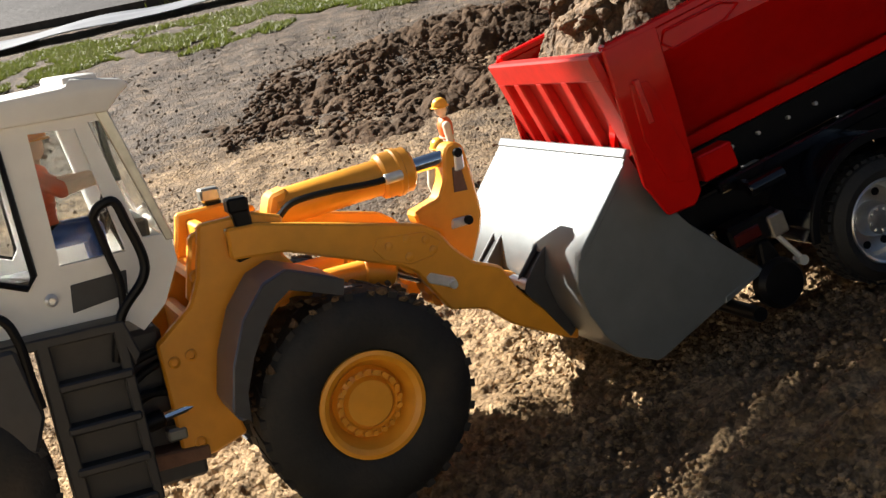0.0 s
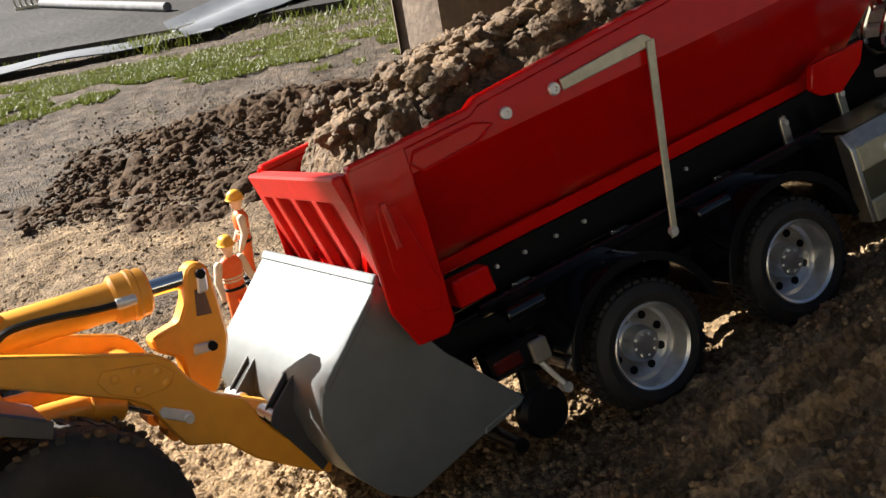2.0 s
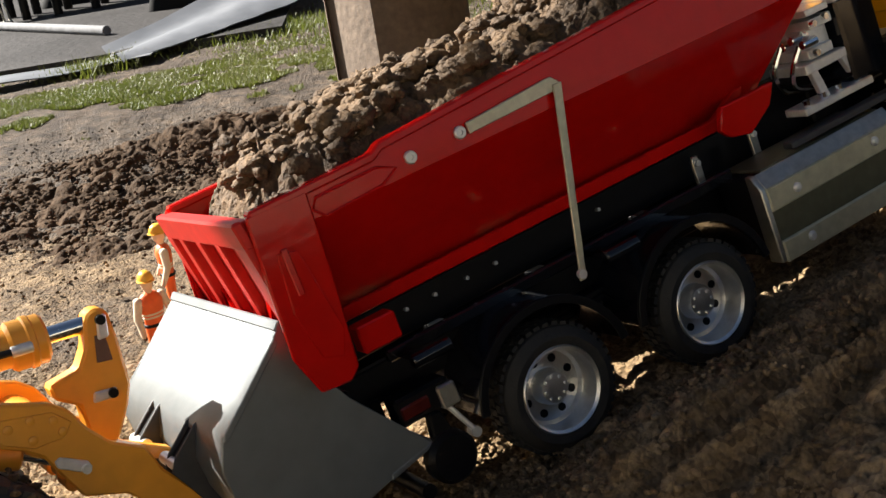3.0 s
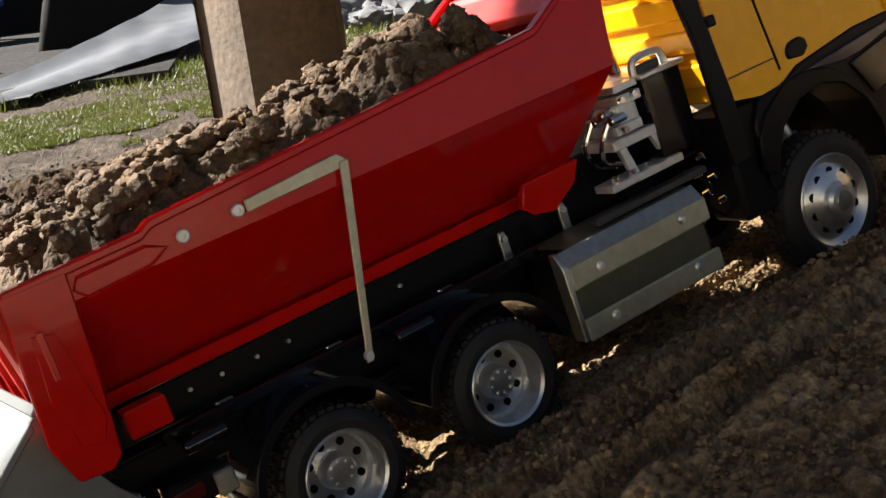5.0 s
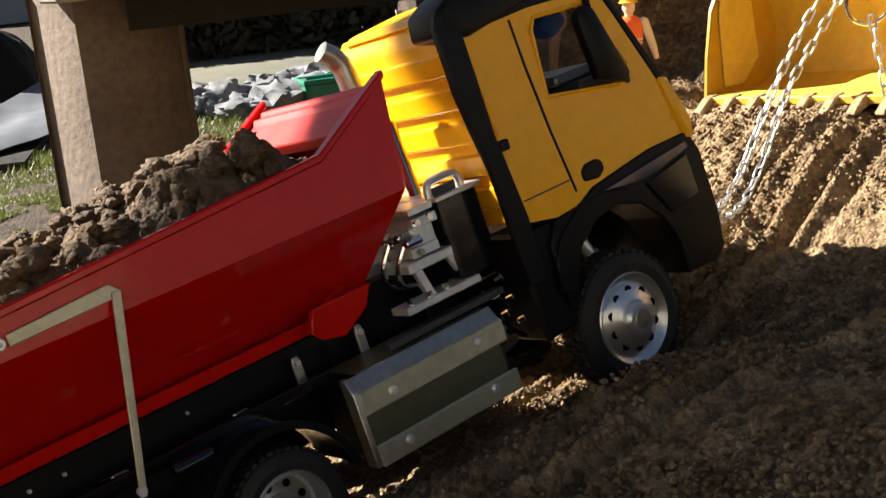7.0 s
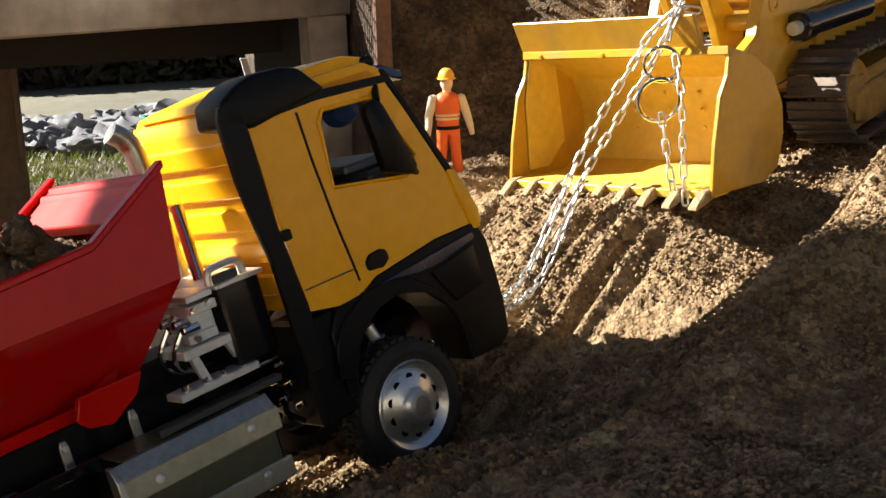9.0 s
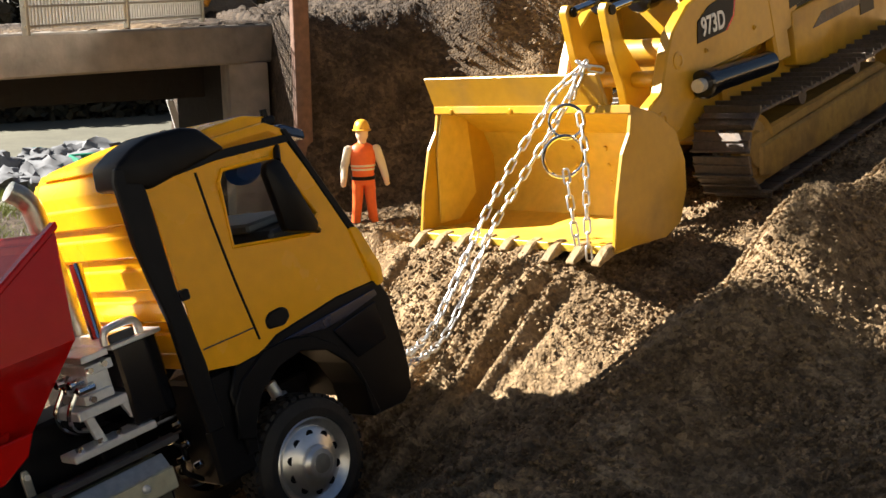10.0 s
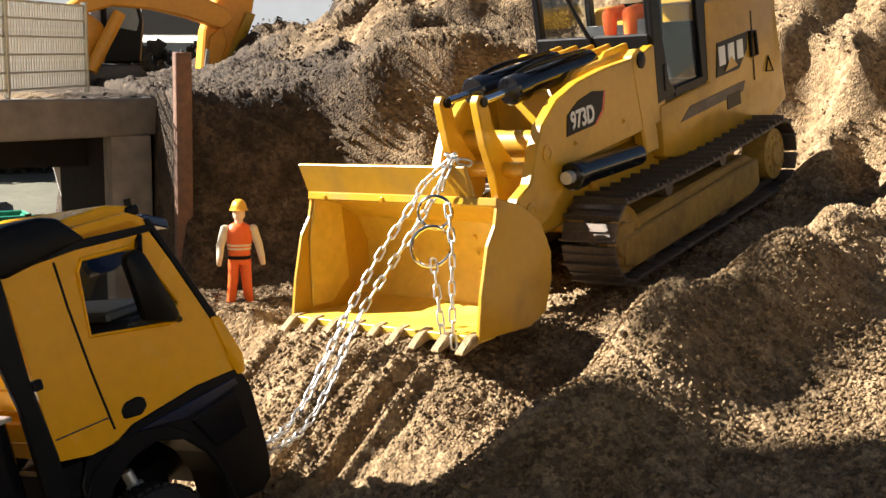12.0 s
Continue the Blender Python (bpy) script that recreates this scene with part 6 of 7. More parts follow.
    for y in (0.72, 1.62):
        a, b = Vector((2.55, y - 0.28 if y < 1 else y + 0.28, 0.98)), Vector((4.35, y - 0.22 if y < 1 else y + 0.22, 0.84))
        lc = part("lift_cylinder", merge(rod(a.lerp(b, 0.08), b, 0.135, 24, edge=0.03), rod(a.lerp(b, 0.06), a.lerp(b, 0.18), 0.16, 24, edge=0.02), box(2.70, 3.0, (y - 0.33) if y < 1 else (y + 0.2), (y - 0.2) if y < 1 else (y + 0.33), 0.80, 0.90, 0.02)), M_GLOSS, t, "black lift cylinder")
        part("rod_end", rod(a, a.lerp(b, 0.1), 0.075, 14), M_STEEL, lc)
    # tracks
    i0, i1, r0, r1 = Vector((3.30, 0, 0.06)), Vector((7.82, 0, 0.06)), 0.46, 0.46
    L = (i1 - i0).x
    per = 2 * L + math.pi * (r0 + r1)
    n = 46
    for y in (0.12, 1.80):
        tr = part("track_frame", merge(prism([(3.10, -0.20), (3.16, 0.10), (3.40, 0.24), (6.9, 0.26), (7.2, 0.12), (7.15, -0.28), (6.9, -0.36), (3.5, -0.36)], y + 0.10, y + 0.48, "y", 0.03), prism([(3.25, -0.25), (3.30, 0.10), (7.15, 0.16), (7.15, -0.22), (6.9, -0.30), (3.5, -0.32)], y + 0.03, y + 0.10, "y", 0.03)), M_MUDDY, t, "yellow track frame smeared with mud")
        part("idler", lathe([(0.06, -0.02), (0.20, -0.02), (0.22, 0.02), (0.34, 0.04), (0.40, 0.0), (0.41, 0.1), (0.40, 0.3), (0.2, 0.34), (0.06, 0.34)], (3.30, y + 0.08, 0.06), (0, 1, 0), 30), M_MUDDY, tr, "yellow idler wheel")
        sp = part("sprocket", lathe([(0.001, -0.06), (0.16, -0.06), (0.18, -0.02), (0.32, -0.01), (0.36, 0.0), (0.37, 0.1), (0.36, 0.34), (0.001, 0.36)], (7.82, y + 0.08, 0.06), (0, 1, 0), 30), M_MUDDY, tr, "yellow drive sprocket")
        for k in range(10):
            a = 2 * math.pi * k / 10
            part("sprocket_bolt", rod((7.82 + 0.26 * math.cos(a), y + 0.06, 0.06 + 0.26 * math.sin(a)), (7.82 + 0.26 * math.cos(a), y + 0.04, 0.06 + 0.26 * math.sin(a)), 0.025, 8), M_CRAWLER, sp)
        for x in (4.0, 4.7, 5.4, 6.1, 6.8):
            part("roller", lathe([(0.05, 0), (0.13, 0.0), (0.14, 0.05), (0.14, 0.3), (0.05, 0.3)], (x, y + 0.12, -0.30), (0, 1, 0), 16), M_TRACK, tr)
        for x in (4.6, 6.2):
            part("carrier_roller", lathe([(0.05, 0), (0.10, 0.0), (0.11, 0.05), (0.11, 0.3), (0.05, 0.3)], (x, y + 0.12, 0.36), (0, 1, 0), 16), M_TRACK, tr)
        base = None
        for k in range(n):
            s = per * k / n
            if s < L:
                p, a = Vector((3.30 + s, 0, 0.06 + r0)), 0.0
                p.z -= 0.05 * math.sin(math.pi * s / L)
            elif s < L + math.pi * r1:
                q = (s - L) / r1
                p, a = i1 + r1 * Vector((math.sin(q), 0, math.cos(q))), q
            elif s < 2 * L + math.pi * r1:
                p, a = Vector((7.82 - (s - L - math.pi * r1), 0, 0.06 - r0)), math.pi
            else:
                q = (s - 2 * L - math.pi * r1) / r0
                p, a = i0 - r0 * Vector((math.sin(q), 0, math.cos(q))), math.pi + q
            m = Matrix.Translation(Vector((p.x, y, p.z)) * K) @ Matrix.Rotation(a, 4, "Y")
            if base is None:
                pb = merge(box(-0.125, 0.115, -0.07, 0.64, -0.01, 0.03, 0.008), box(-0.125, -0.095, -0.07, 0.64, 0.02, 0.085, 0.006), box(0.0, 0.02, -0.07, 0.64, 0.02, 0.055, 0.004), box(-0.14, 0.14, 0.2, 0.26, -0.10, 0.0, 0.01), box(-0.14, 0.14, 0.34, 0.40, -0.10, 0.0, 0.01))
                base = part("track_shoe", pb, M_TRACK, tr, "dusty steel track shoe")
                base.matrix_basis = m
            else:
                o = new("track_shoe", base.data)
                o.parent = tr
                o.matrix_basis = m
    part("belly", merge(box(3.6, 7.6, 0.70, 1.80, 0.0, 0.9, 0.05), box(2.4, 3.7, 0.80, 1.70, 0.30, 0.75, 0.04)), M_CRAWLER, t)
    # body
    body = part("rear_body", merge(prism([(5.10, 0.62), (5.10, 1.30), (6.55, 1.34), (6.60, 2.42), (8.60, 2.30), (8.95, 2.16), (9.20, 0.62), (8.6, 0.45), (5.6, 0.52)], 0.52, 2.32, "y", 0.05, 2)), M_CRAWLER, t, "yellow engine housing")
    part("front_hood", merge(prism([(3.35, 0.9), (3.35, 1.75), (3.6, 2.02), (4.8, 2.06), (4.8, 0.9)], 0.80, 2.00, "y", 0.04)), M_CRAWLER, t)
    for y in (0.84, 1.08, 1.32, 1.56, 1.80):
        part("hood_rib", prism([(4.2, 2.0), (4.4, 2.12), (4.95, 2.14), (5.0, 2.0)], y, y + 0.06, "y", 0.01), M_CRAWLER, t)
    for y in (0.54, 2.14):
        part("arm_tower", prism([(4.66, 0.75), (4.48, 1.90), (4.54, 2.04), (4.70, 2.10), (4.84, 2.04), (4.90, 1.90), (5.02, 0.75)], y, y + 0.16, "y", 0.03), M_CRAWLER, t)
    part("tower_pin", lathe([(0.10, 0), (0.10, 0.03), (0.05, 0.04)], (4.70, 0.55, 1.95), (0, -1, 0), 18), M_BLACK, t)
    # cab
    cab = part("cab_frame", merge(
        *[prism([(x, 1.15 if x > 5.3 else 1.30), (x + 0.13, 1.15 if x > 5.3 else 1.30), (x + 0.13, 3.5), (x, 3.5)], y, y + 0.10, "y", 0.015) for x in (5.10, 6.44) for y in (0.56, 2.20)],
        box(5.10, 6.57, 0.56, 0.66, 1.30, 1.44, 0.015), box(5.10, 6.57, 2.20, 2.30, 1.30, 1.44, 0.015),
        box(5.06, 5.18, 0.60, 2.26, 1.90, 2.22, 0.02), box(5.0, 6.7, 0.5, 2.36, 3.46, 3.6, 0.03),
        prism([(5.08, 1.32), (5.62, 1.38), (5.44, 1.56), (5.34, 2.1), (5.34, 3.4), (5.10, 3.4)], 0.545, 0.60, "y", 0.01),
        prism([(6.40, 1.40), (6.60, 1.36), (6.66, 2.4), (6.66, 3.4), (6.32, 3.4), (6.36, 2.4)], 0.545, 0.60, "y", 0.01), prism([(5.55, 1.33), (6.5, 1.33), (6.5, 1.45), (5.60, 1.45)], 0.545, 0.60, "y", 0.01)), M_BLACK, t, "black cab frame")
    for y in (0.60, 2.24):
        g = part("cab_window", box(5.22, 6.45, y, y + 0.012, 1.42, 3.46, 0), M_GLASS, cab)
        g.visible_shadow = False
    g = part("cab_window", box(5.12, 5.13, 0.66, 2.20, 2.22, 3.46, 0), M_GLASS, cab)
    g.visible_shadow = False
    part("wiper", tube([(5.05, 1.42, 2.16), (5.05, 1.60, 2.5), (5.06, 1.75, 2.8), (5.06, 1.8, 3.3)], 0.03, 6), M_BLACK, cab)
    part("cab_back", merge(box(6.38, 6.44, 0.62, 2.26, 1.35, 2.2, 0.0), box(5.2, 6.44, 2.18, 2.24, 1.42, 1.9, 0.0), box(5.2, 6.44, 0.66, 2.2, 1.36, 1.44, 0.0)), M_DARK, cab)
    part("seat", merge(box(5.7, 6.2, 1.0, 1.5, 1.9, 2.1, 0.04), box(6.15, 6.3, 1.0, 1.5, 2.0, 2.9, 0.04)), M_DARK, cab)
    part("door_handle", prism([(5.28, 1.46), (5.40, 1.44), (5.38, 1.80), (5.30, 1.80)], 0.53, 0.57, "y", 0.01), M_BLACK, cab)
    # logo panel as plain shapes
    lg = part("logo_panel", prism([(6.76, 1.36), (7.50, 1.36), (7.82, 1.60), (7.86, 1.83), (6.84, 1.82)], 0.505, 0.522, "y"), M_BLACK, body, "black panel with white bars and a yellow triangle")
    for x in (6.86, 7.16, 7.46):
        part("white_bar", box(x, x + 0.20, 0.497, 0.506, 1.50, 1.76, 0), M_WHITE, lg)
    part("yellow_triangle", prism([(7.02, 1.40), (7.44, 1.42), (7.24, 1.58)], 0.492, 0.498, "y"), M_CRAWLER, lg)
    for x, z0, z1 in ((8.02, 1.1, 2.1),):
        part("panel_seam", box(x, x + 0.03, 0.512, 0.523, z0, z1, 0), M_BLACK, body)
    part("hatch_handle", tube([(7.92, 0.50, 1.82), (8.10, 0.50, 1.80), (8.14, 0.50, 1.46), (7.95, 0.50, 1.46)], 0.03, 8, True), M_BLACK, body)
    part("warning_sign", tube([(8.45, 0.515, 1.16), (8.72, 0.515, 1.12), (8.56, 0.515, 1.36)], 0.016, 6, True), M_BLACK, body)
    part("grime_strip", prism([(5.6, 0.98), (7.6, 1.02), (7.7, 1.16), (5.9, 1.14)], 0.512, 0.523, "y"), M_TRACK, body)
    part("recess", box(7.05, 7.5, 0.51, 0.524, 0.86, 1.06, 0), M_BLACK, body)
    return t


crawler()
set_figure(DRIVER_B, "seated toy driver with orange trousers in the crawler", DOZER @ shift(5.95, 1.25, 1.68) @ pose(0, 0, 0, 0, 0, -90) @ Matrix.Scale(1.5, 4))


# ---- chain from the crawler's bucket to the truck ----
def link_mesh():
    pts = [(0.031 * math.cos(a), 0, 0.031 * math.sin(a) + (0.046 if math.sin(a) >= 0 else -0.046)) for a in [2 * math.pi * k / 14 for k in range(14)]]
    b = tube(pts, 0.0115, 7, True)
    me = bpy.data.meshes.new("chain_link")
    bmesh.ops.scale(b, vec=(K,) * 3, verts=b.verts[:])
    b.to_mesh(me)
    b.free()
    me.materials.append(M_RIM)
    me.shade_smooth()
    return me


LINK = link_mesh()


def chain(points, label, step=0.130):
    """Links threaded along a line, each turned a quarter against the last."""
    P = spline(points, 14)
    d = [0.0]
    for a, b in zip(P, P[1:]):
        d.append(d[-1] + (b - a).length)
    t = thing("chain", label, "chain", Matrix.Translation(P[0] * K))
    n = int(d[-1] / step)
    rnd = random.Random(len(points) + n)
    for k in range(n + 1):
        s = min(step * k, d[-1] - 1e-4)
        i = max(j for j in range(len(d) - 1) if d[j] <= s)
        f = (s - d[i]) / (d[i + 1] - d[i])
        p, way = P[i].lerp(P[i + 1], f), (P[i + 1] - P[i]).normalized()
        q = way.to_track_quat("Z", "Y").to_matrix().to_4x4()
        o = new("chain_link", LINK)
        o.parent = t
        o.matrix_basis = Matrix.Translation((p - P[0]) * K) @ q @ Matrix.Rotation(radians(90 * (k % 2) + 25 + rnd.uniform(-12, 12)), 4, "Z")
    return t


def dz(x, y, z):
    return (DOZER @ Matrix.Translation((x * K, y * K, z * K))).translation / K


def tk(x, y, z):
    return (TRUCK @ Matrix.Translation((x * K, y * K, z * K))).translation / K


HOOK = dz(0.53, 0.45, 1.66)
END_A, END_B = tk(5.66, 0.30, 0.32), tk(5.66, 0.16, 0.28)
chain([dz(0.52, 0.50, 1.64), dz(0.42, 0.76, 1.43), dz(0.33, 0.87, 1.24), dz(0.0, 1.10, 0.81), dz(-0.45, 1.26, 0.30), dz(-1.3, 1.30, -0.42), END_A], "steel chain from crawler bucket to truck bumper")
chain([HOOK, dz(0.44, 0.58, 1.42), dz(0.30, 0.76, 1.10), dz(0.0, 1.01, 0.66), dz(-0.40, 1.15, 0.26), dz(-1.25, 1.16, -0.46), END_B], "steel chain from crawler bucket to truck bumper")
chain([dz(0.36, 0.45, 1.19), dz(0.20, 0.33, 0.88), dz(0.06, 0.29, 0.5), dz(-0.04, 0.26, 0.16), dz(-0.08, 0.25, -0.04)], "short steel chain hanging before the bucket")
chain([dz(0.15, 0.55, 0.68), dz(0.06, 0.48, 0.42), dz(-0.03, 0.41, 0.18), dz(-0.06, 0.38, -0.04)], "short steel chain hanging from a ring")
chain([HOOK + Vector((0.0, 0.0, 0.03)), dz(0.58, 0.36, 1.63), dz(0.66, 0.26, 1.60)], "chain end over the bucket lip")
chain([HOOK, dz(0.46, 0.52, 1.50), dz(0.42, 0.56, 1.36)], "short steel chain from bucket lip to a ring")
for c, r, tilt in (((0.36, 0.61, 1.17), 0.165, 62), ((0.22, 0.60, 0.86), 0.205, 78)):
    g = part("steel_ring", tube([(r * math.cos(k * math.pi / 16), 0, r * math.sin(k * math.pi / 16)) for k in range(32)], 0.020, 8, True), M_CHROME)
    g.matrix_basis = Matrix.Translation(dz(*c) * K) @ pose(0, 0, 0, 8, 0, -90 + tilt)
    tagged(g, "polished steel ring in the tow chain", "ring", "chain rings")


# ---- bridge, pier and cutting behind the machines ----
BRIDGE = axes((7.2, 19.5, 0), (0.928, 0.371, 0), (-0.371, 0.928, 0))


def bridge():
    t = thing("bridge", "weathered concrete model bridge with soil on its deck", "bridge", BRIDGE)
    part("edge_beam", prism([(-6.2, 3.85), (0.95, 3.85), (0.95, 4.36), (0.8, 4.42), (-6.2, 4.46)], 0.0, 0.8, "y", 0.03), M_CONCRETE, t, "concrete edge beam")
    part("deck", prism([(-6.2, 0.8), (6.0, 0.8), (6.0, 9.0), (-1.2, 9.0), (-1.2, 7.2), (-6.2, 7.2)], 3.92, 4.40, "z", 0.02), M_CONCRETE, t)
    # girder and added abutment wall carry the under-deck shade in their colour
    g = part("girder", box(-5.0, 8.0, 0.0, 3.6, 3.18, 3.94, 0.02), M_DEEP_SHADE, t, "girder coloured near-black for the shade under the deck")
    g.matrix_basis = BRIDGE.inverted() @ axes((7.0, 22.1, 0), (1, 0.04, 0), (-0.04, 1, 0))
    part("abutment", box(1.0, 3.2, 1.4, 3.4, -0.5, 3.92, 0.03), M_DEEP_SHADE, t, "added abutment wall coloured near-black for deep shade")
    part("deck_soil", soil_strip(-6.1, 2.2, 0.15, 7.1, 4.42), M_SOIL, t, "thin layer of soil")
    return t


def soil_strip(x0, x1, y0, y1, z):
    bm = bmesh.new()
    nx, ny = 160, 60
    vs = [[bm.verts.new((x0 + (x1 - x0) * i / nx, y0 + (y1 - y0) * j / ny, z + 0.05 * noise.noise(Vector((i * 0.21, j * 0.3, 3))) + 0.05 * abs(noise.noise(Vector((i * 0.6, j * 0.7, 9)))))) for j in range(ny + 1)] for i in range(nx + 1)]
    for i in range(nx):
        for j in range(ny):
            bm.faces.new((vs[i][j], vs[i + 1][j], vs[i + 1][j + 1], vs[i][j + 1]))
    return bm


bridge()
col = part("abutment_column", box(7.23, 7.84, 19.62, 20.4, -0.6, 3.86, 0.04, 2), M_CONCRETE)
tagged(col, "square grey concrete column under the bridge end", "column")


def pier():
    t = thing("bridge_pier", "tall brown-grey concrete bridge pier standing in the yard", "pier", Matrix.Translation((0.145, 2.50, -0.08)) @ pose(0, 0, 0, 0, 0, 4))
    outline = [(-1.34, 0.35), (-1.31, 0.18), (-0.52, -0.98)]
    outline += [(1.34 * math.sin(radians(a)) , -1.05 * math.cos(radians(a))) for a in range(-16, 91, 6)]
    outline += [(1.34 * math.cos(radians(a)), 0.7 * math.sin(radians(a))) for a in range(6, 175, 12)]
    part("shaft", prism(outline, 0, 4.6, "z"), M_PIER, t, "rounded concrete shaft with one flat face")
    part("edge_strip", prism([(1.22, -0.36), (1.32, -0.34), (1.37, -0.22), (1.37, 0.1), (1.28, 0.1)], 0, 4.6, "z", 0.02), M_PIER, t)
    return t


pier()
post = part("steel_post", merge(prism([(-0.115, -0.10), (-0.03, -0.13), (0.115, -0.10), (0.115, 0.1), (-0.115, 0.1)], -0.6, 3.42, "z", 0.01)), M_RUST)
post.matrix_basis = Matrix.Translation((0.795, 1.80, 0.17)) @ pose(0, 0, 0, 0, 0.6, 0)
tagged(post, "rusty square steel post in the cutting", "post")


def fence():
    """A panel of upright bars on the deck."""
    d = axes((7.14, 21.40, 4.50), (-0.53, -0.85, 0.0), (0.85, -0.53, 0))
    t = thing("fence", "grey steel bar fence on the bridge", "fence", d)
    bar = None
    for k in range(64):
        m = shift(0.05 + 0.083 * k, 0, 0)
        if bar is None:
            bar = part("bar", box(-0.021, 0.021, -0.012, 0.012, 0.02, 1.34, 0.004), M_STEEL, t)
            bar.matrix_basis = m
        else:
            o = new("bar", bar.data)
            o.parent = t
            o.matrix_basis = m
    for z in (0.06, 0.30, 0.56, 0.82, 1.08, 1.32):
        part("rail", box(-0.02, 5.4, 0.012, 0.036, z - 0.016, z + 0.016, 0.004), M_ALU, t)
    for x in (-0.04, 2.62, 5.3):
        part("post", box(x, x + 0.07, -0.03, 0.05, -0.05, 1.38, 0.008), M_ALU, t)
    return t


fence()


def excavator():
    t = thing("excavator", "yellow toy excavator parked behind the bridge", "toy excavator", Matrix.Translation((0.795, 2.72, 0.44)) @ pose(0, 0, 0, 0, 0, 8))
    part("house", merge(prism([(-2.4, 0.45), (-2.4, 1.35), (-2.1, 1.55), (-0.3, 1.55), (0.2, 1.2), (0.2, 0.45)], -0.9, 0.9, "y", 0.08, 2)), M_ORANGE, t, "yellow-orange upper body")
    part("stripe", box(-2.3, -0.6, -0.915, -0.90, 0.82, 1.1, 0), M_WHITE, t)
    part("cab", merge(prism([(0.1, 0.45), (0.1, 2.3), (0.7, 2.3), (0.98, 1.3), (0.9, 0.45)], -0.9, -0.1, "y", 0.05)), M_BLACK, t, "black cab")
    part("cab_window", prism([(0.2, 1.2), (0.2, 2.2), (0.64, 2.2), (0.86, 1.3), (0.8, 1.1)], -0.915, -0.905, "y"), M_BUCKET, t)
    for y in (-0.95, 0.45):
        part("track", prism([(-2.0, 0.0), (-2.25, 0.2), (-2.0, 0.42), (0.8, 0.42), (1.05, 0.2), (0.8, 0.0)], y, y + 0.5, "y", 0.05, 2), M_TRACK, t)
    part("boom", prism([(-0.9, 0.9), (-0.7, 1.5), (-0.2, 1.85), (1.0, 2.05), (1.9, 1.95), (2.75, 1.60), (2.88, 1.35), (2.62, 1.17), (1.9, 1.38), (1.1, 1.54), (0.3, 1.58), (-0.3, 1.4), (-0.6, 0.8)], -1.0, -0.65, "y", 0.04), M_ORANGE, t, "yellow-orange boom")
    part("stick", prism([(2.22, -0.2), (2.72, -0.25), (3.05, 0.40), (3.32, 0.98), (3.50, 1.7), (3.56, 2.4), (2.95, 2.4), (2.60, 1.7), (2.36, 1.15)], -0.62, -0.23, "y", 0.04), M_ORANGE, t, "yellow stick")
    part("stick_rib", prism([(2.45, 1.0), (2.75, 1.25), (2.86, 0.9), (2.62, 0.25), (2.42, 0.2)], -0.67, -0.62, "y", 0.02), M_ORANGE, t)
    part("stick_plate", prism([(2.25, -0.15), (2.36, -0.15), (2.46, 0.75), (2.38, 0.75)], -0.68, -0.62, "y", 0.01), M_ALU, t)
    part("boom_cylinder", rod((-0.22, -1.12, 0.30), (0.42, -1.05, 1.45), 0.13, 16), M_ORANGE, t)
    part("link_plate", prism([(2.72, 0.35), (2.98, 0.28), (3.5, 1.5), (3.3, 1.55)], -0.72, -0.62, "y", 0.02), M_CRAWLER, t)
    return t


excavator()

# ---- yard: grass strip, tarpaulin, paving, stones, crate, dark heaps, hedge, far buildings ----
rng = random.Random(11)


def grass():
    """Short matted grass in a broken strip, with a few taller tufts; each blade is one bent triangle pair."""
    rows = []
    for k in range(200000):
        x = rng.uniform(-17, 1.5)
        mid = 27.4 + 0.10 * (x + 5)
        y = mid - 0.1 + rng.gauss(0, 1.75)
        if noise.noise(Vector((x * 0.7, y * 0.7, 0))) + 0.5 * noise.noise(Vector((x * 2.1, y * 2.1, 4))) < -0.30 + 0.30 * max(0, mid - 0.4 - y):
            continue
        if y > 29.6 + 0.1 * (x + 5) and x < -3.2:
            continue
        rows.append((x, y, rng.uniform(0.03, 0.11), rng.uniform(0.012, 0.026)))
    for cx, cy, r, n, h in ((-6.0, 31.2, 0.5, 700, 0.45), (-4.2, 33.4, 0.9, 700, 0.35), (4.2, 37.5, 1.6, 2600, 0.35), (1.8, 30.2, 1.6, 2600, 0.16), (6.3, 41, 1.0, 800, 0.45), (5.4, 39.0, 1.2, 1200, 0.5), (2.6, 34.0, 1.2, 1800, 0.25), (-9.5, 33.5, 1.6, 900, 0.22), (-1.0, 33.5, 1.4, 2200, 0.28)):
        for k in range(n):
            rows.append((cx + rng.gauss(0, r), cy + rng.gauss(0, r * 0.7), rng.uniform(0.3, 1.0) * h, rng.uniform(0.014, 0.03)))
    x, y, h, w = np.array(rows).T
    r = np.random.default_rng(11)
    z = ground_shape(x * K, y * K) / K - 0.02
    turn, bend = r.uniform(0, 6.283, len(x)), r.uniform(-1.1, 1.1, len(x)) * h
    c, q = np.cos(turn), np.sin(turn)
    p = np.stack([np.stack([x - w * c, y - w * q, z], 1), np.stack([x + w * c, y + w * q, z], 1), np.stack([x + bend * q, y - bend * c, z + h], 1)], 1)
    me = quick_mesh("grass", p.reshape(-1, 3) * K, np.arange(3 * len(x)).reshape(-1, 3))
    me.materials.append(M_GRASS)
    return me


tagged(new("grass", grass()), "short green grass and weeds along the yard edge", "grass", kind="stuff")


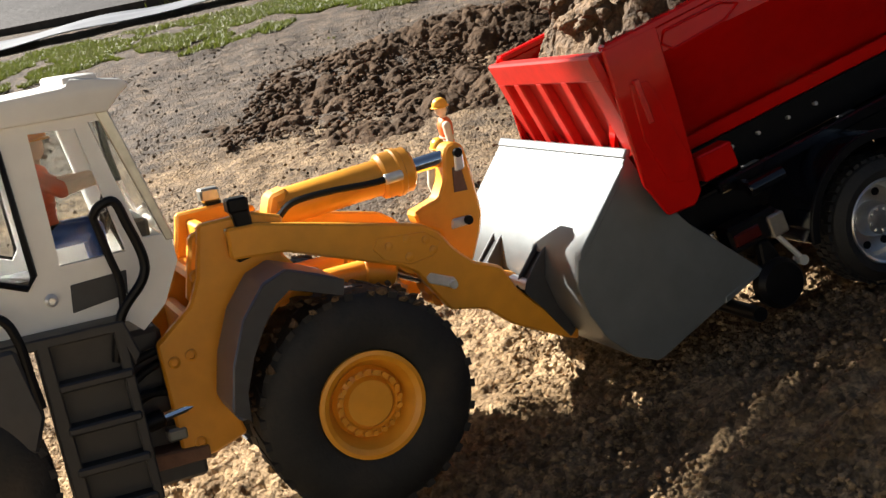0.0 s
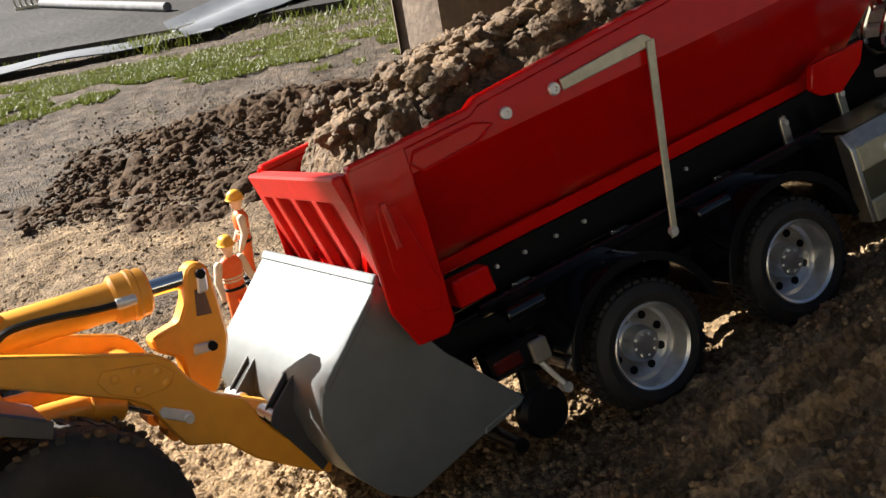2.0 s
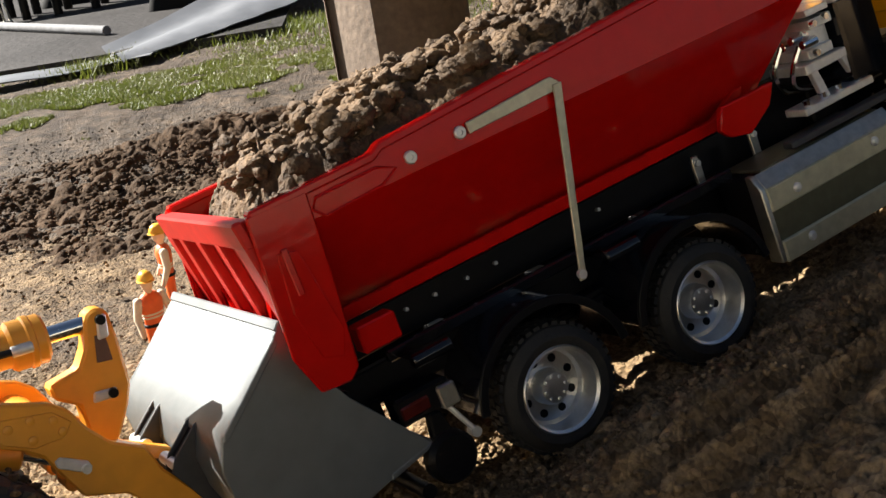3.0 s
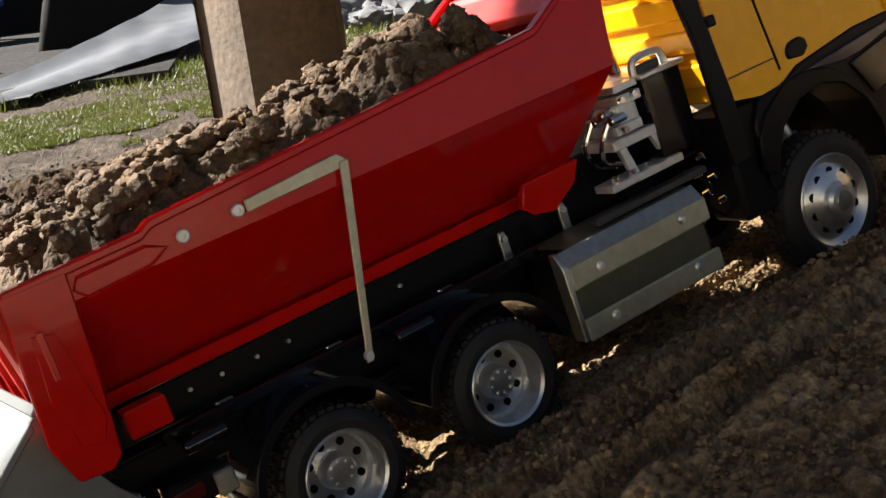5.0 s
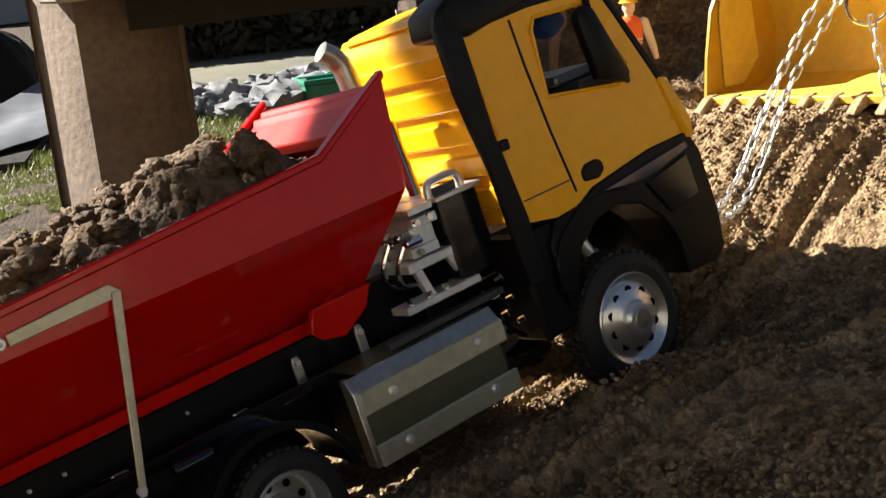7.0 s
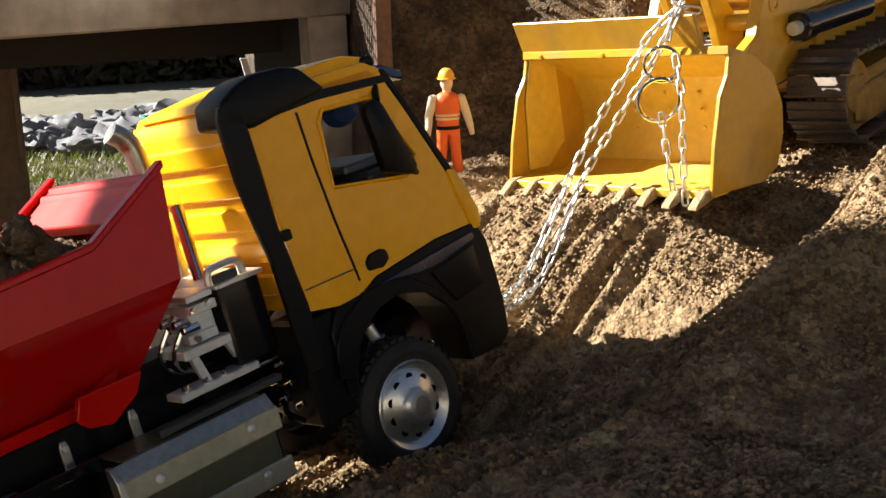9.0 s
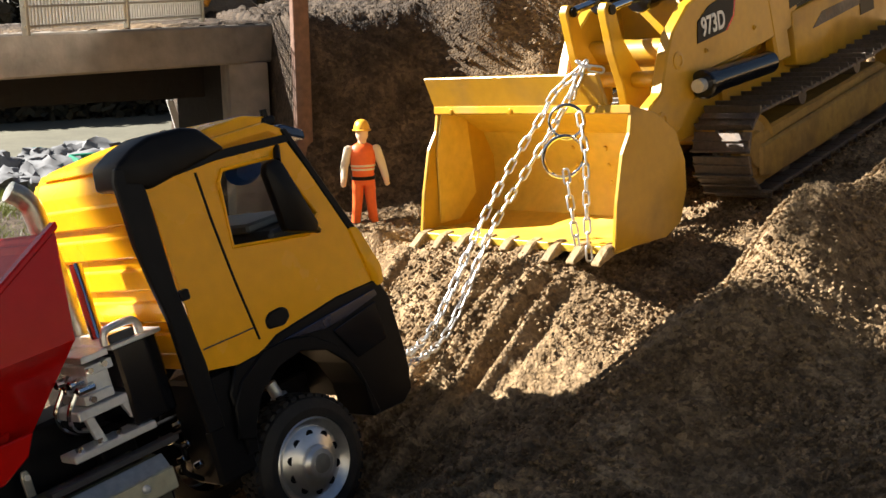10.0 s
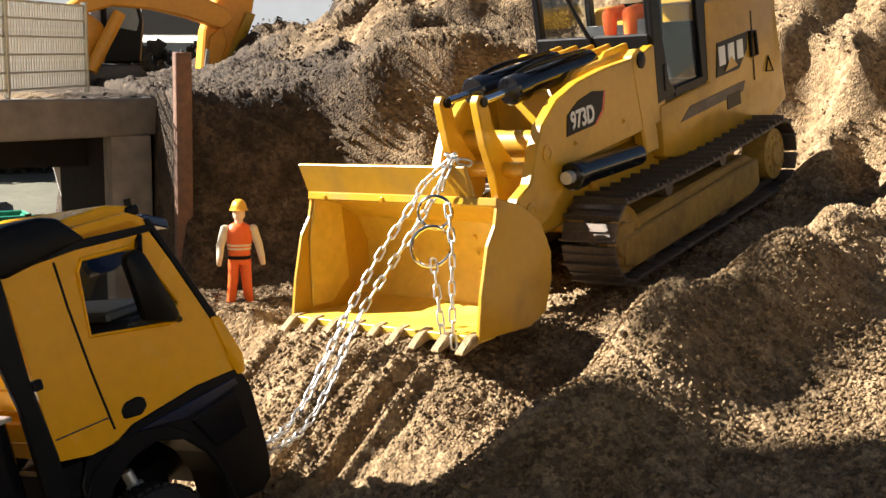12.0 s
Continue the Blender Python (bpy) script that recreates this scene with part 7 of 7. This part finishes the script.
def sheet(outline, name, material, label, category, lift, n=40):
    """A thin sheet with thickness over a four-sided outline, with gentle waves."""
    bm = bmesh.new()
    a, b, c, d = [Vector(p) for p in outline]
    grid = [[[], []] for _ in range(n + 1)]
    for i in range(n + 1):
        u = i / n
        for j in range(13):
            v = j / 12
            p = a.lerp(b, u).lerp(d.lerp(c, u), v)
            p.z += lift(u, v) + 0.05 * noise.noise(Vector((u * 6, v * 3, 1.0)))
            grid[i][0].append(bm.verts.new(p))
            grid[i][1].append(bm.verts.new(p - Vector((0, 0, 0.03))))
    for i in range(n):
        for j in range(12):
            for s, f in ((0, 1), (1, -1)):
                bm.faces.new((grid[i][s][j], grid[i + 1][s][j], grid[i + 1][s][j + 1], grid[i][s][j + 1])[::f])
    bmesh.ops.recalc_face_normals(bm, faces=bm.faces[:])
    o = part(name, bm, material)
    return tagged(o, label, category)


sheet([(-17, 28.6, -0.22), (-4.6, 31.0, -0.22), (-4.4, 32.2, -0.22), (-17, 30.2, -0.22)], "kerb_strip", M_SHEET, "pale grey plastic strip lying beside the grass", "sheet", lambda u, v: 0.04 * math.sin(u * 20))
sheet([(-5.2, 30.8, -0.2), (-0.6, 36.0, -0.1), (-1.6, 41.5, 0.4), (-6.2, 33.2, -0.15)], "tarpaulin", M_SHEET, "pale grey-blue plastic sheet lying across the grass", "sheet", lambda u, v: 0.55 * u * u * (0.3 + 0.7 * v) + 0.1 * math.sin(v * 7))
M_PAVE = mat("grey_gravel_road", (0.054, 0.051, 0.050), 0.7, vary=0.4, scale=14, bump=0.8, bump_scale=60, spec=0.12)
M_FIELD = mat("dry_meadow", (0.135, 0.128, 0.088), 0.95, vary=0.25, scale=6, bump=0.6, bump_scale=60)
tagged(part("road", box(-60, -1.5, 32.6, 70, -0.6, -0.22, 0), M_PAVE), "grey gravel road beyond the grass", "road", kind="structure")
tagged(part("meadow", box(-1.4, 60, 43, 160, -0.6, -0.30, 0), M_FIELD), "dry pale meadow beyond the stones", "field", kind="structure")
plank = part("round_pole", rod((-12.5, 43.6, -0.09), (-6.7, 36.4, -0.09), 0.14, 16, edge=0.03), M_STONE)
tagged(plank, "pale wooden pole lying on the road", "pole")


def boulder(at, r, seed):
    rnd = random.Random(seed)
    b = clod((0, 0, 0), r, rnd, 3)
    for v in b.verts:
        v.co.z *= 0.85
        for k in range(3):
            v.co[k] = round(v.co[k] / (r * 0.22)) * (r * 0.22) * 0.12 + v.co[k] * 0.88
    o = part("boulder", b, M_STONE, None, sharp=50)
    o.matrix_basis = Matrix.Translation(Vector(at) * K)
    return tagged(o, "grey field stone in a heap among weeds", "stone", "stone heap")


for k in range(34):
    u = k / 33
    boulder((1.6 + 5.2 * u + rng.uniform(-0.3, 0.3), 37.0 + 4.5 * rng.random(), -0.35 + 0.35 * rng.random()), rng.uniform(0.40, 0.78), k)
for k, (x, y, z, r) in enumerate(((3.6, 39.5, 0.0, 0.62), (4.8, 40.4, 0.05, 0.58), (2.8, 40.5, 0.0, 0.55), (6.0, 41.0, 0.05, 0.5), (4.0, 38.2, -0.2, 0.55), (5.2, 38.8, -0.15, 0.5))):
    boulder((x, y, z), r, 50 + k)


def crate(x, y, z, w, d, h, turn):
    t = thing("crate", "green plastic crate standing behind the stones", "crate", Matrix.Translation((x * K, y * K, z * K)) @ pose(0, 0, 0, 0, 0, turn))
    part("floor", box(-w / 2, w / 2, -d / 2, d / 2, 0, 0.08, 0.02), M_GREEN, t)
    for a, b, c, e in ((-w / 2, w / 2, -d / 2, -d / 2 + 0.1), (-w / 2, w / 2, d / 2 - 0.1, d / 2), (-w / 2, -w / 2 + 0.1, -d / 2, d / 2), (w / 2 - 0.1, w / 2, -d / 2, d / 2)):
        part("wall", box(a, b, c, e, 0, h, 0.03), M_GREEN, t)
    part("rim", tube([(-w / 2, -d / 2, h), (w / 2, -d / 2, h), (w / 2, d / 2, h), (-w / 2, d / 2, h)], 0.09, 8, True), M_GREEN, t)
    return t


crate(6.7, 37.5, -0.42, 1.9, 1.2, 0.80, 8)


def heap(name, at, size, material, label, category, seed):
    """A covered heap: a draped, lumpy mound."""
    bm = bmesh.new()
    n = 40
    vs = [[None] * (n + 1) for _ in range(n + 1)]
    for i in range(n + 1):
        for j in range(n + 1):
            u, v = 2 * i / n - 1, 2 * j / n - 1
            h = max(0, 1 - abs(u) ** 5) * max(0, 1 - abs(v) ** 5)
            p = Vector((u * size[0], v * size[1], size[2] * h * (0.9 + 0.16 * noise.noise(Vector((u * 2, v * 2, seed)))) + 0.12 * noise.noise(Vector((u * 7, v * 7, seed)))))
            vs[i][j] = bm.verts.new(p)
    for i in range(n):
        for j in range(n):
            bm.faces.new((vs[i][j], vs[i + 1][j], vs[i + 1][j + 1], vs[i][j + 1]))
    o = part(name, bm, material, None, sharp=60)
    o.matrix_basis = Matrix.Translation(Vector(at) * K)
    return tagged(o, label, category)


heap("covered_heap", (-7.0, 50.0, -0.3), (4.5, 3.0, 3.0), M_FILM, "heap covered with black plastic sheeting", "heap", 1)
heap("covered_heap", (-4.0, 42.6, -0.3), (2.3, 2.2, 3.0), M_FILM, "heap covered with black plastic sheeting", "heap", 5)


def bench(x, y):
    t = thing("low_bench", "dark low bench with stubby legs on the road", "bench", Matrix.Translation((x * K, y * K, -0.02)))
    part("seat", box(-2.0, 2.0, -0.8, 0.8, 1.1, 1.3, 0.04), M_BLUE, t)
    for a in (-1.8, -0.9, 0.2, 1.5):
        part("leg", rod((a, -0.7, 0), (a, -0.7, 1.15), 0.16, 12), M_BLACK, t)
        part("leg", rod((a, 0.7, 0), (a, 0.7, 1.15), 0.16, 12), M_BLACK, t)


bench(-10.2, 45.0)


def rake():
    t = thing("rake", "grey garden rake head lying tines up on the road", "rake", Matrix.Translation((-1.25, 4.39, -0.022)) @ pose(0, 0, 0, 0, 0, -5))
    part("head_bar", box(-1.05, 1.05, -0.06, 0.06, 0.0, 0.12, 0.02), M_ALU, t)
    for k in range(11):
        x = -1.0 + 0.2 * k
        part("tine", tube(spline([(x, 0, 0.08), (x - 0.03, -0.05, 0.4), (x - 0.12, -0.02, 0.72)], 4), 0.04, 6), M_ALU, t)


rake()
jug = part("teal_sheet", clod((0, 0, 0), 0.4, random.Random(5), 2), mat("teal_plastic", (0.05, 0.25, 0.27), 0.35, vary=0.2, scale=20), None, sharp=25)
jug.matrix_basis = Matrix.Translation((0.50, 4.30, -0.01)) @ Matrix.Diagonal((1.5, 0.8, 0.7, 1))
tagged(jug, "crumpled teal plastic sheet beside the stones", "sheet")
lath = part("lath", prism([(-0.09, 0), (0.09, 0), (0.07, 1.25), (-0.07, 1.3)], -0.04, 0.04, "y", 0.01), M_WHITE)
lath.matrix_basis = Matrix.Translation((0.775, 2.86, 0.14)) @ pose(0, 0, 0, 0, -14, 0)
tagged(lath, "white painted lath leaning on the abutment", "lath")


def hedge(x0, x1, y, h, depth, n, seed, label, z=-0.3):
    """A dark hedge of many small leaves with an uneven top."""
    rnd = random.Random(seed)
    verts, faces = [], []
    for k in range(n):
        x = rnd.uniform(x0, x1)
        top = h * (0.75 + 0.25 * noise.noise(Vector((x * 0.25, seed, 0))) + 0.12 * noise.noise(Vector((x * 1.3, seed, 4))))
        p = Vector((x, y + rnd.uniform(-depth, depth), z + top * rnd.random() ** 0.8))
        a, b = Vector((rnd.gauss(0, 1), rnd.gauss(0, 1), rnd.gauss(0, 1))).normalized(), Vector((rnd.gauss(0, 1), rnd.gauss(0, 1), rnd.gauss(0, 1))).normalized()
        s = rnd.uniform(0.18, 0.45) * (depth / 1.5)
        i = len(verts)
        verts.extend([tuple((p + a * s) * K), tuple((p + b * s) * K), tuple((p - a * s * 0.6) * K), tuple((p - b * s) * K)])
        faces.append((i, i + 1, i + 2, i + 3))
    me = bpy.data.meshes.new("hedge")
    me.from_pydata(verts, [], faces)
    me.materials.append(M_HEDGE)
    return tagged(new("hedge", me), label, "hedge", kind="stuff")


M_HEDGE = mat("dark_foliage", (0.03, 0.032, 0.018), 0.8, vary=0.4, scale=4, second=(0.045, 0.032, 0.02))
hedge(-2, 40, 58, 6.5, 1.3, 26000, 3, "dark hedge along the far side of the meadow")
hedge(-2, 44, 61, 7.0, 2.0, 22000, 6, "dark hedge along the far side of the meadow")
hedge(-16, -6, 62, 4.0, 1.2, 2500, 4, "dark shrubs beside a pale wall")


def house(x0, x1, at, turn, z0, z1, plaster, label, windows):
    t = thing("house", label, "house", pose(at[0] * K, at[1] * K, 0, 0, 0, turn))
    part("wall", box(x0, x1, 0, 30, z0, z1, 0.05), plaster, t)
    for a, b, c, d in windows:
        w = part("window", box(a, b, -0.3, 0.02, c, d, 0.05), M_WHITE, t)
        part("pane", box(a + 0.4, b - 0.4, -0.34, -0.28, c + 0.4, d - 0.4, 0), M_GLOSS, w)
        part("window_sill", box(a - 0.3, b + 0.3, -0.6, 0.02, c - 0.3, c, 0.05), M_WHITE, w)
    return t


M_HOUSE = mat("pale_plaster", (0.27, 0.29, 0.325), 0.9, vary=0.1, scale=1.5)
M_OCHRE = mat("ochre_plaster", (0.46, 0.42, 0.33), 0.9, vary=0.1, scale=1.5)
house(-40, 48, (36, 95), -53, -0.3, 26, M_HOUSE, "pale plastered house wall beyond the earthworks", ((-19.5, -11.5, 5.8, 12), (4, 11, 5.8, 12)))
house(-22, -9, (0, 120), 0, -0.3, 26, M_HOUSE, "pale house wall behind the black heaps", ((-17.5, -15.5, 4, 9), (-13.5, -12.6, 3, 9)))
# unseen wall added behind the camera; it bounces warm sunlight onto the near sides
house(-70, 50, (0, -68), 0, -0.5, 20, M_OCHRE, "unseen long ochre plastered wall added to bounce light onto near sides", ())
# unseen hedges added behind the camera to keep low sky off the paint
hedge(-45, 60, -32, 4, 2.2, 9000, 9, "unseen low dark hedge added to block low sky")
hedge(-45, 60, -36, 5, 2.2, 8000, 10, "unseen low dark hedge added to block low sky")


# ---- unseen tree, added to overhang the plot on the sunny side and shade the near bank ----
def shade_tree():
    """An unseen tree added for its shade: trunk, limbs and a crown of many leaves, its ragged lower edge set by where
    shade should fall.
    """
    hx, hy, ex, ey = math.cos(SUN_AZ), math.sin(SUN_AZ), math.sin(SUN_AZ), -math.cos(SUN_AZ)
    tan = math.tan(SUN_EL)
    def place(a, h, b):
        return Vector((a * ex + h * hx, a * ey + h * hy, b + tan * h))
    t = thing("tree", "unseen broad leafy tree added to shade the plot", "tree", Matrix())
    root = place(-4, 34, 0)
    trunk = [(root.x, root.y, -0.5), (root.x + 0.3, root.y, 6), tuple(place(-2, 33, 2.5)), tuple(place(3, 31, 5))]
    part("trunk", merge(tube(spline(trunk, 6), 1.3, 12)), M_WOOD, t)
    rnd = random.Random(8)
    for k in range(5):
        e = place(rnd.uniform(6, 11), rnd.uniform(29, 33), rnd.uniform(4.5, 9))
        part("limb", tube(spline([trunk[-1], tuple(place(5, 31, 5.5)), tuple(e)], 5), 0.25, 8), M_WOOD, t)
    edge = ((-1.0, -0.3), (2.0, -0.6), (4.6, -0.8), (4.95, -1.5), (5.3, -1.62), (6.1, -1.58), (6.4, -0.85), (6.75, -0.3), (7.1, 0.05), (7.4, 0.3), (7.8, 0.52), (8.3, 0.78), (8.9, 1.03), (9.5, 1.36), (10.35, 1.64), (10.8, 1.8), (11.45, 2.3), (12.2, 2.6), (16.5, 2.7))
    verts, faces = [], []
    for k in range(63000):
        # the last leaves form a low spray below the crown, added to shade ground by the loader
        spray = k >= 60000
        a = rnd.uniform(5.15, 6.2) if spray else rnd.uniform(-0.5, 16.5)
        low = np.interp(a, [p[0] for p in edge], [p[1] for p in edge]) + (0.06 if 4.9 < a < 10.6 else 0.18) * noise.noise(Vector((a * 1.7, 0, 2)))
        b = rnd.uniform(-3.3, -2.45) if spray else low + rnd.random() ** 1.2 * 8.0
        # the crown ends here but for one leafy twig, added to cast a stripe of shade
        if a > 12.75 + 0.25 * noise.noise(Vector((b * 1.4, 1, 5))):
            twig = abs(b - 5.66 - 0.585 * (a - 13.85)) < 0.14 * (1 + 0.9 * noise.noise(Vector((a * 2.3, 2, 5))))
            if not twig or a < 13.4:
                continue
        elif b > 6.5 and noise.noise(Vector((a * 1.5, b * 1.5, 9))) < -0.13:
            continue
        p = place(a, 31 + rnd.uniform(-1.6, 1.6), b)
        s = rnd.uniform(0.06, 0.12) if spray else rnd.uniform(0.12, 0.24)
        u = Vector((rnd.gauss(0, 1), rnd.gauss(0, 1), rnd.gauss(0, 1))).normalized()
        v = Vector((rnd.gauss(0, 1), rnd.gauss(0, 1), rnd.gauss(0, 1))).normalized()
        i = len(verts)
        verts.extend([tuple((p + u * s) * K), tuple((p + v * s * 0.6) * K), tuple((p - u * s) * K), tuple((p - v * s * 0.6) * K)])
        faces.append((i, i + 1, i + 2, i + 3))
    me = bpy.data.meshes.new("crown")
    me.from_pydata(verts, [], faces)
    me.materials.append(M_LEAF)
    crown = new("crown", me)
    crown.parent = t
    crown["kind"] = "stuff"


shade_tree()


# ---- loose clods and crumbs on the ground ----
def scatter(n, x0, x1, y0, y1, r0, r1, seed, sub=1):
    rnd = random.Random(seed)
    base = []
    for k in range(12):
        b = clod((0, 0, 0), 1.0, random.Random(seed * 100 + k), sub)
        if sub == 1:
            b.free()
            b = bmesh.new()
            q = random.Random(seed * 100 + k)
            bmesh.ops.create_icosphere(b, subdivisions=1, radius=1)
            for v in b.verts:
                v.co *= q.uniform(0.78, 1.22)
        b.verts.index_update()
        base.append((np.array([v.co for v in b.verts]), np.array([[v.index for v in f.verts] for f in b.faces])))
        b.free()
    xs, ys = np.array([rnd.uniform(x0, x1) for _ in range(n)]), np.array([rnd.uniform(y0, y1) for _ in range(n)])
    zs = ground_shape(xs * K, ys * K) / K
    verts, faces, count = [], [], 0
    for x, y, z in zip(xs, ys, zs):
        if noise.noise(Vector((x * 0.9, y * 0.9, seed))) < rnd.uniform(-0.5, 0.3):
            continue
        r = r0 * (r1 / r0) ** (rnd.random() ** 1.8)
        v, f = base[rnd.randrange(12)]
        a = rnd.uniform(0, 6.283)
        c, s = math.cos(a), math.sin(a)
        w = v @ np.array([[c, s, 0], [-s, c, 0], [0, 0, 0.85]]) * r + (x, y, z + 0.05 + 0.3 * r)
        verts.append(w * K)
        faces.append(f + count)
        count += len(v)
    me = quick_mesh("soil_crumbs", np.concatenate(verts), np.concatenate(faces))
    me.materials.append(M_SOIL)
    return me


tagged(new("soil_crumbs", scatter(64000, -0.5, 13.5, 5.0, 12.8, 0.010, 0.030, 3, 1)), "loose crumbs of sandy soil", "soil", kind="stuff")
tagged(new("soil_crumbs", scatter(14000, -9.0, 16.0, 11.0, 24.0, 0.008, 0.032, 5, 1)), "loose clods of soil in the yard", "soil", kind="stuff")
tagged(new("soil_crumbs", scatter(20000, 10.0, 27.0, 8.0, 30.0, 0.012, 0.045, 9, 1)), "loose clods on the tipped earth behind the crawler", "soil", kind="stuff")
M_SPOIL = mat("dark_wet_earth", (0.085, 0.053, 0.031), 0.9, vary=0.4, scale=40, bump=1.0, bump_scale=200, second=(0.05, 0.032, 0.019), spec=0.1)
heap_soil = new("soil_crumbs", scatter(3600, -5.0, 1.5, 16.5, 21.5, 0.018, 0.06, 6, 2))
heap_soil.data.materials[0] = M_SPOIL
tagged(heap_soil, "dark clods on the spoil heap", "soil", kind="stuff")


def spoil_heap(x0, x1, y0, y1, n, seed):
    """A low heap of dark clods over the yard."""
    m = int(n * (y1 - y0) / (x1 - x0))
    xs, ys = np.linspace(x0, x1, n), np.linspace(y0, y1, m)
    X, Y = np.meshgrid(xs, ys)
    x, y = X.ravel() * K, Y.ravel() * K
    z = ground_shape(x, y)
    px, py = X.ravel(), Y.ravel()
    u, v = 2 * (px - x0) / (x1 - x0) - 1, 2 * (py - y0) / (y1 - y0) - 1
    edge = np.sqrt(np.maximum(0, 1 - (u * u + v * v) - 0.6 * rolling(px, py, 1.6, seed, 3)))
    qx, qy = px + 0.12 * rolling(px, py, 0.3, seed + 1, 2), py + 0.12 * rolling(px, py, 0.3, seed + 2, 2)
    h = 0.16 * rolling(px, py, 1.0, seed + 3, 2) + np.maximum(0.8 * crumb_field(qx, qy, 0.40, seed + 10, 0.25), np.maximum(0.9 * crumb_field(qx, qy, 0.22, seed + 20, 0.5), 0.9 * crumb_field(qx, qy, 0.12, seed + 30, 0.7)))
    h = h + 0.2 * crumb_field(qx, qy, 0.09, seed + 40, 0.8) + 0.02 * rolling(px, py, 0.06, seed + 4, 2)
    z = z + K * (-0.16 + np.minimum(1, edge * 1.6) * (0.12 + h))
    idx = np.arange(n * m).reshape(m, n)
    faces = np.stack([idx[:-1, :-1], idx[:-1, 1:], idx[1:, 1:], idx[1:, :-1]], -1).reshape(-1, 4)
    me = quick_mesh("spoil_heap", np.stack([x, y, z], 1), faces)
    me.materials.append(M_SPOIL)
    return tagged(new("spoil_heap", me), "low heap of dark moist clods in the yard", "soil", kind="stuff")


spoil_heap(-5.6, 3.2, 15.6, 22.0, 330, 2)
spoil_heap(-11.5, -8.0, 15.5, 20.5, 120, 7)
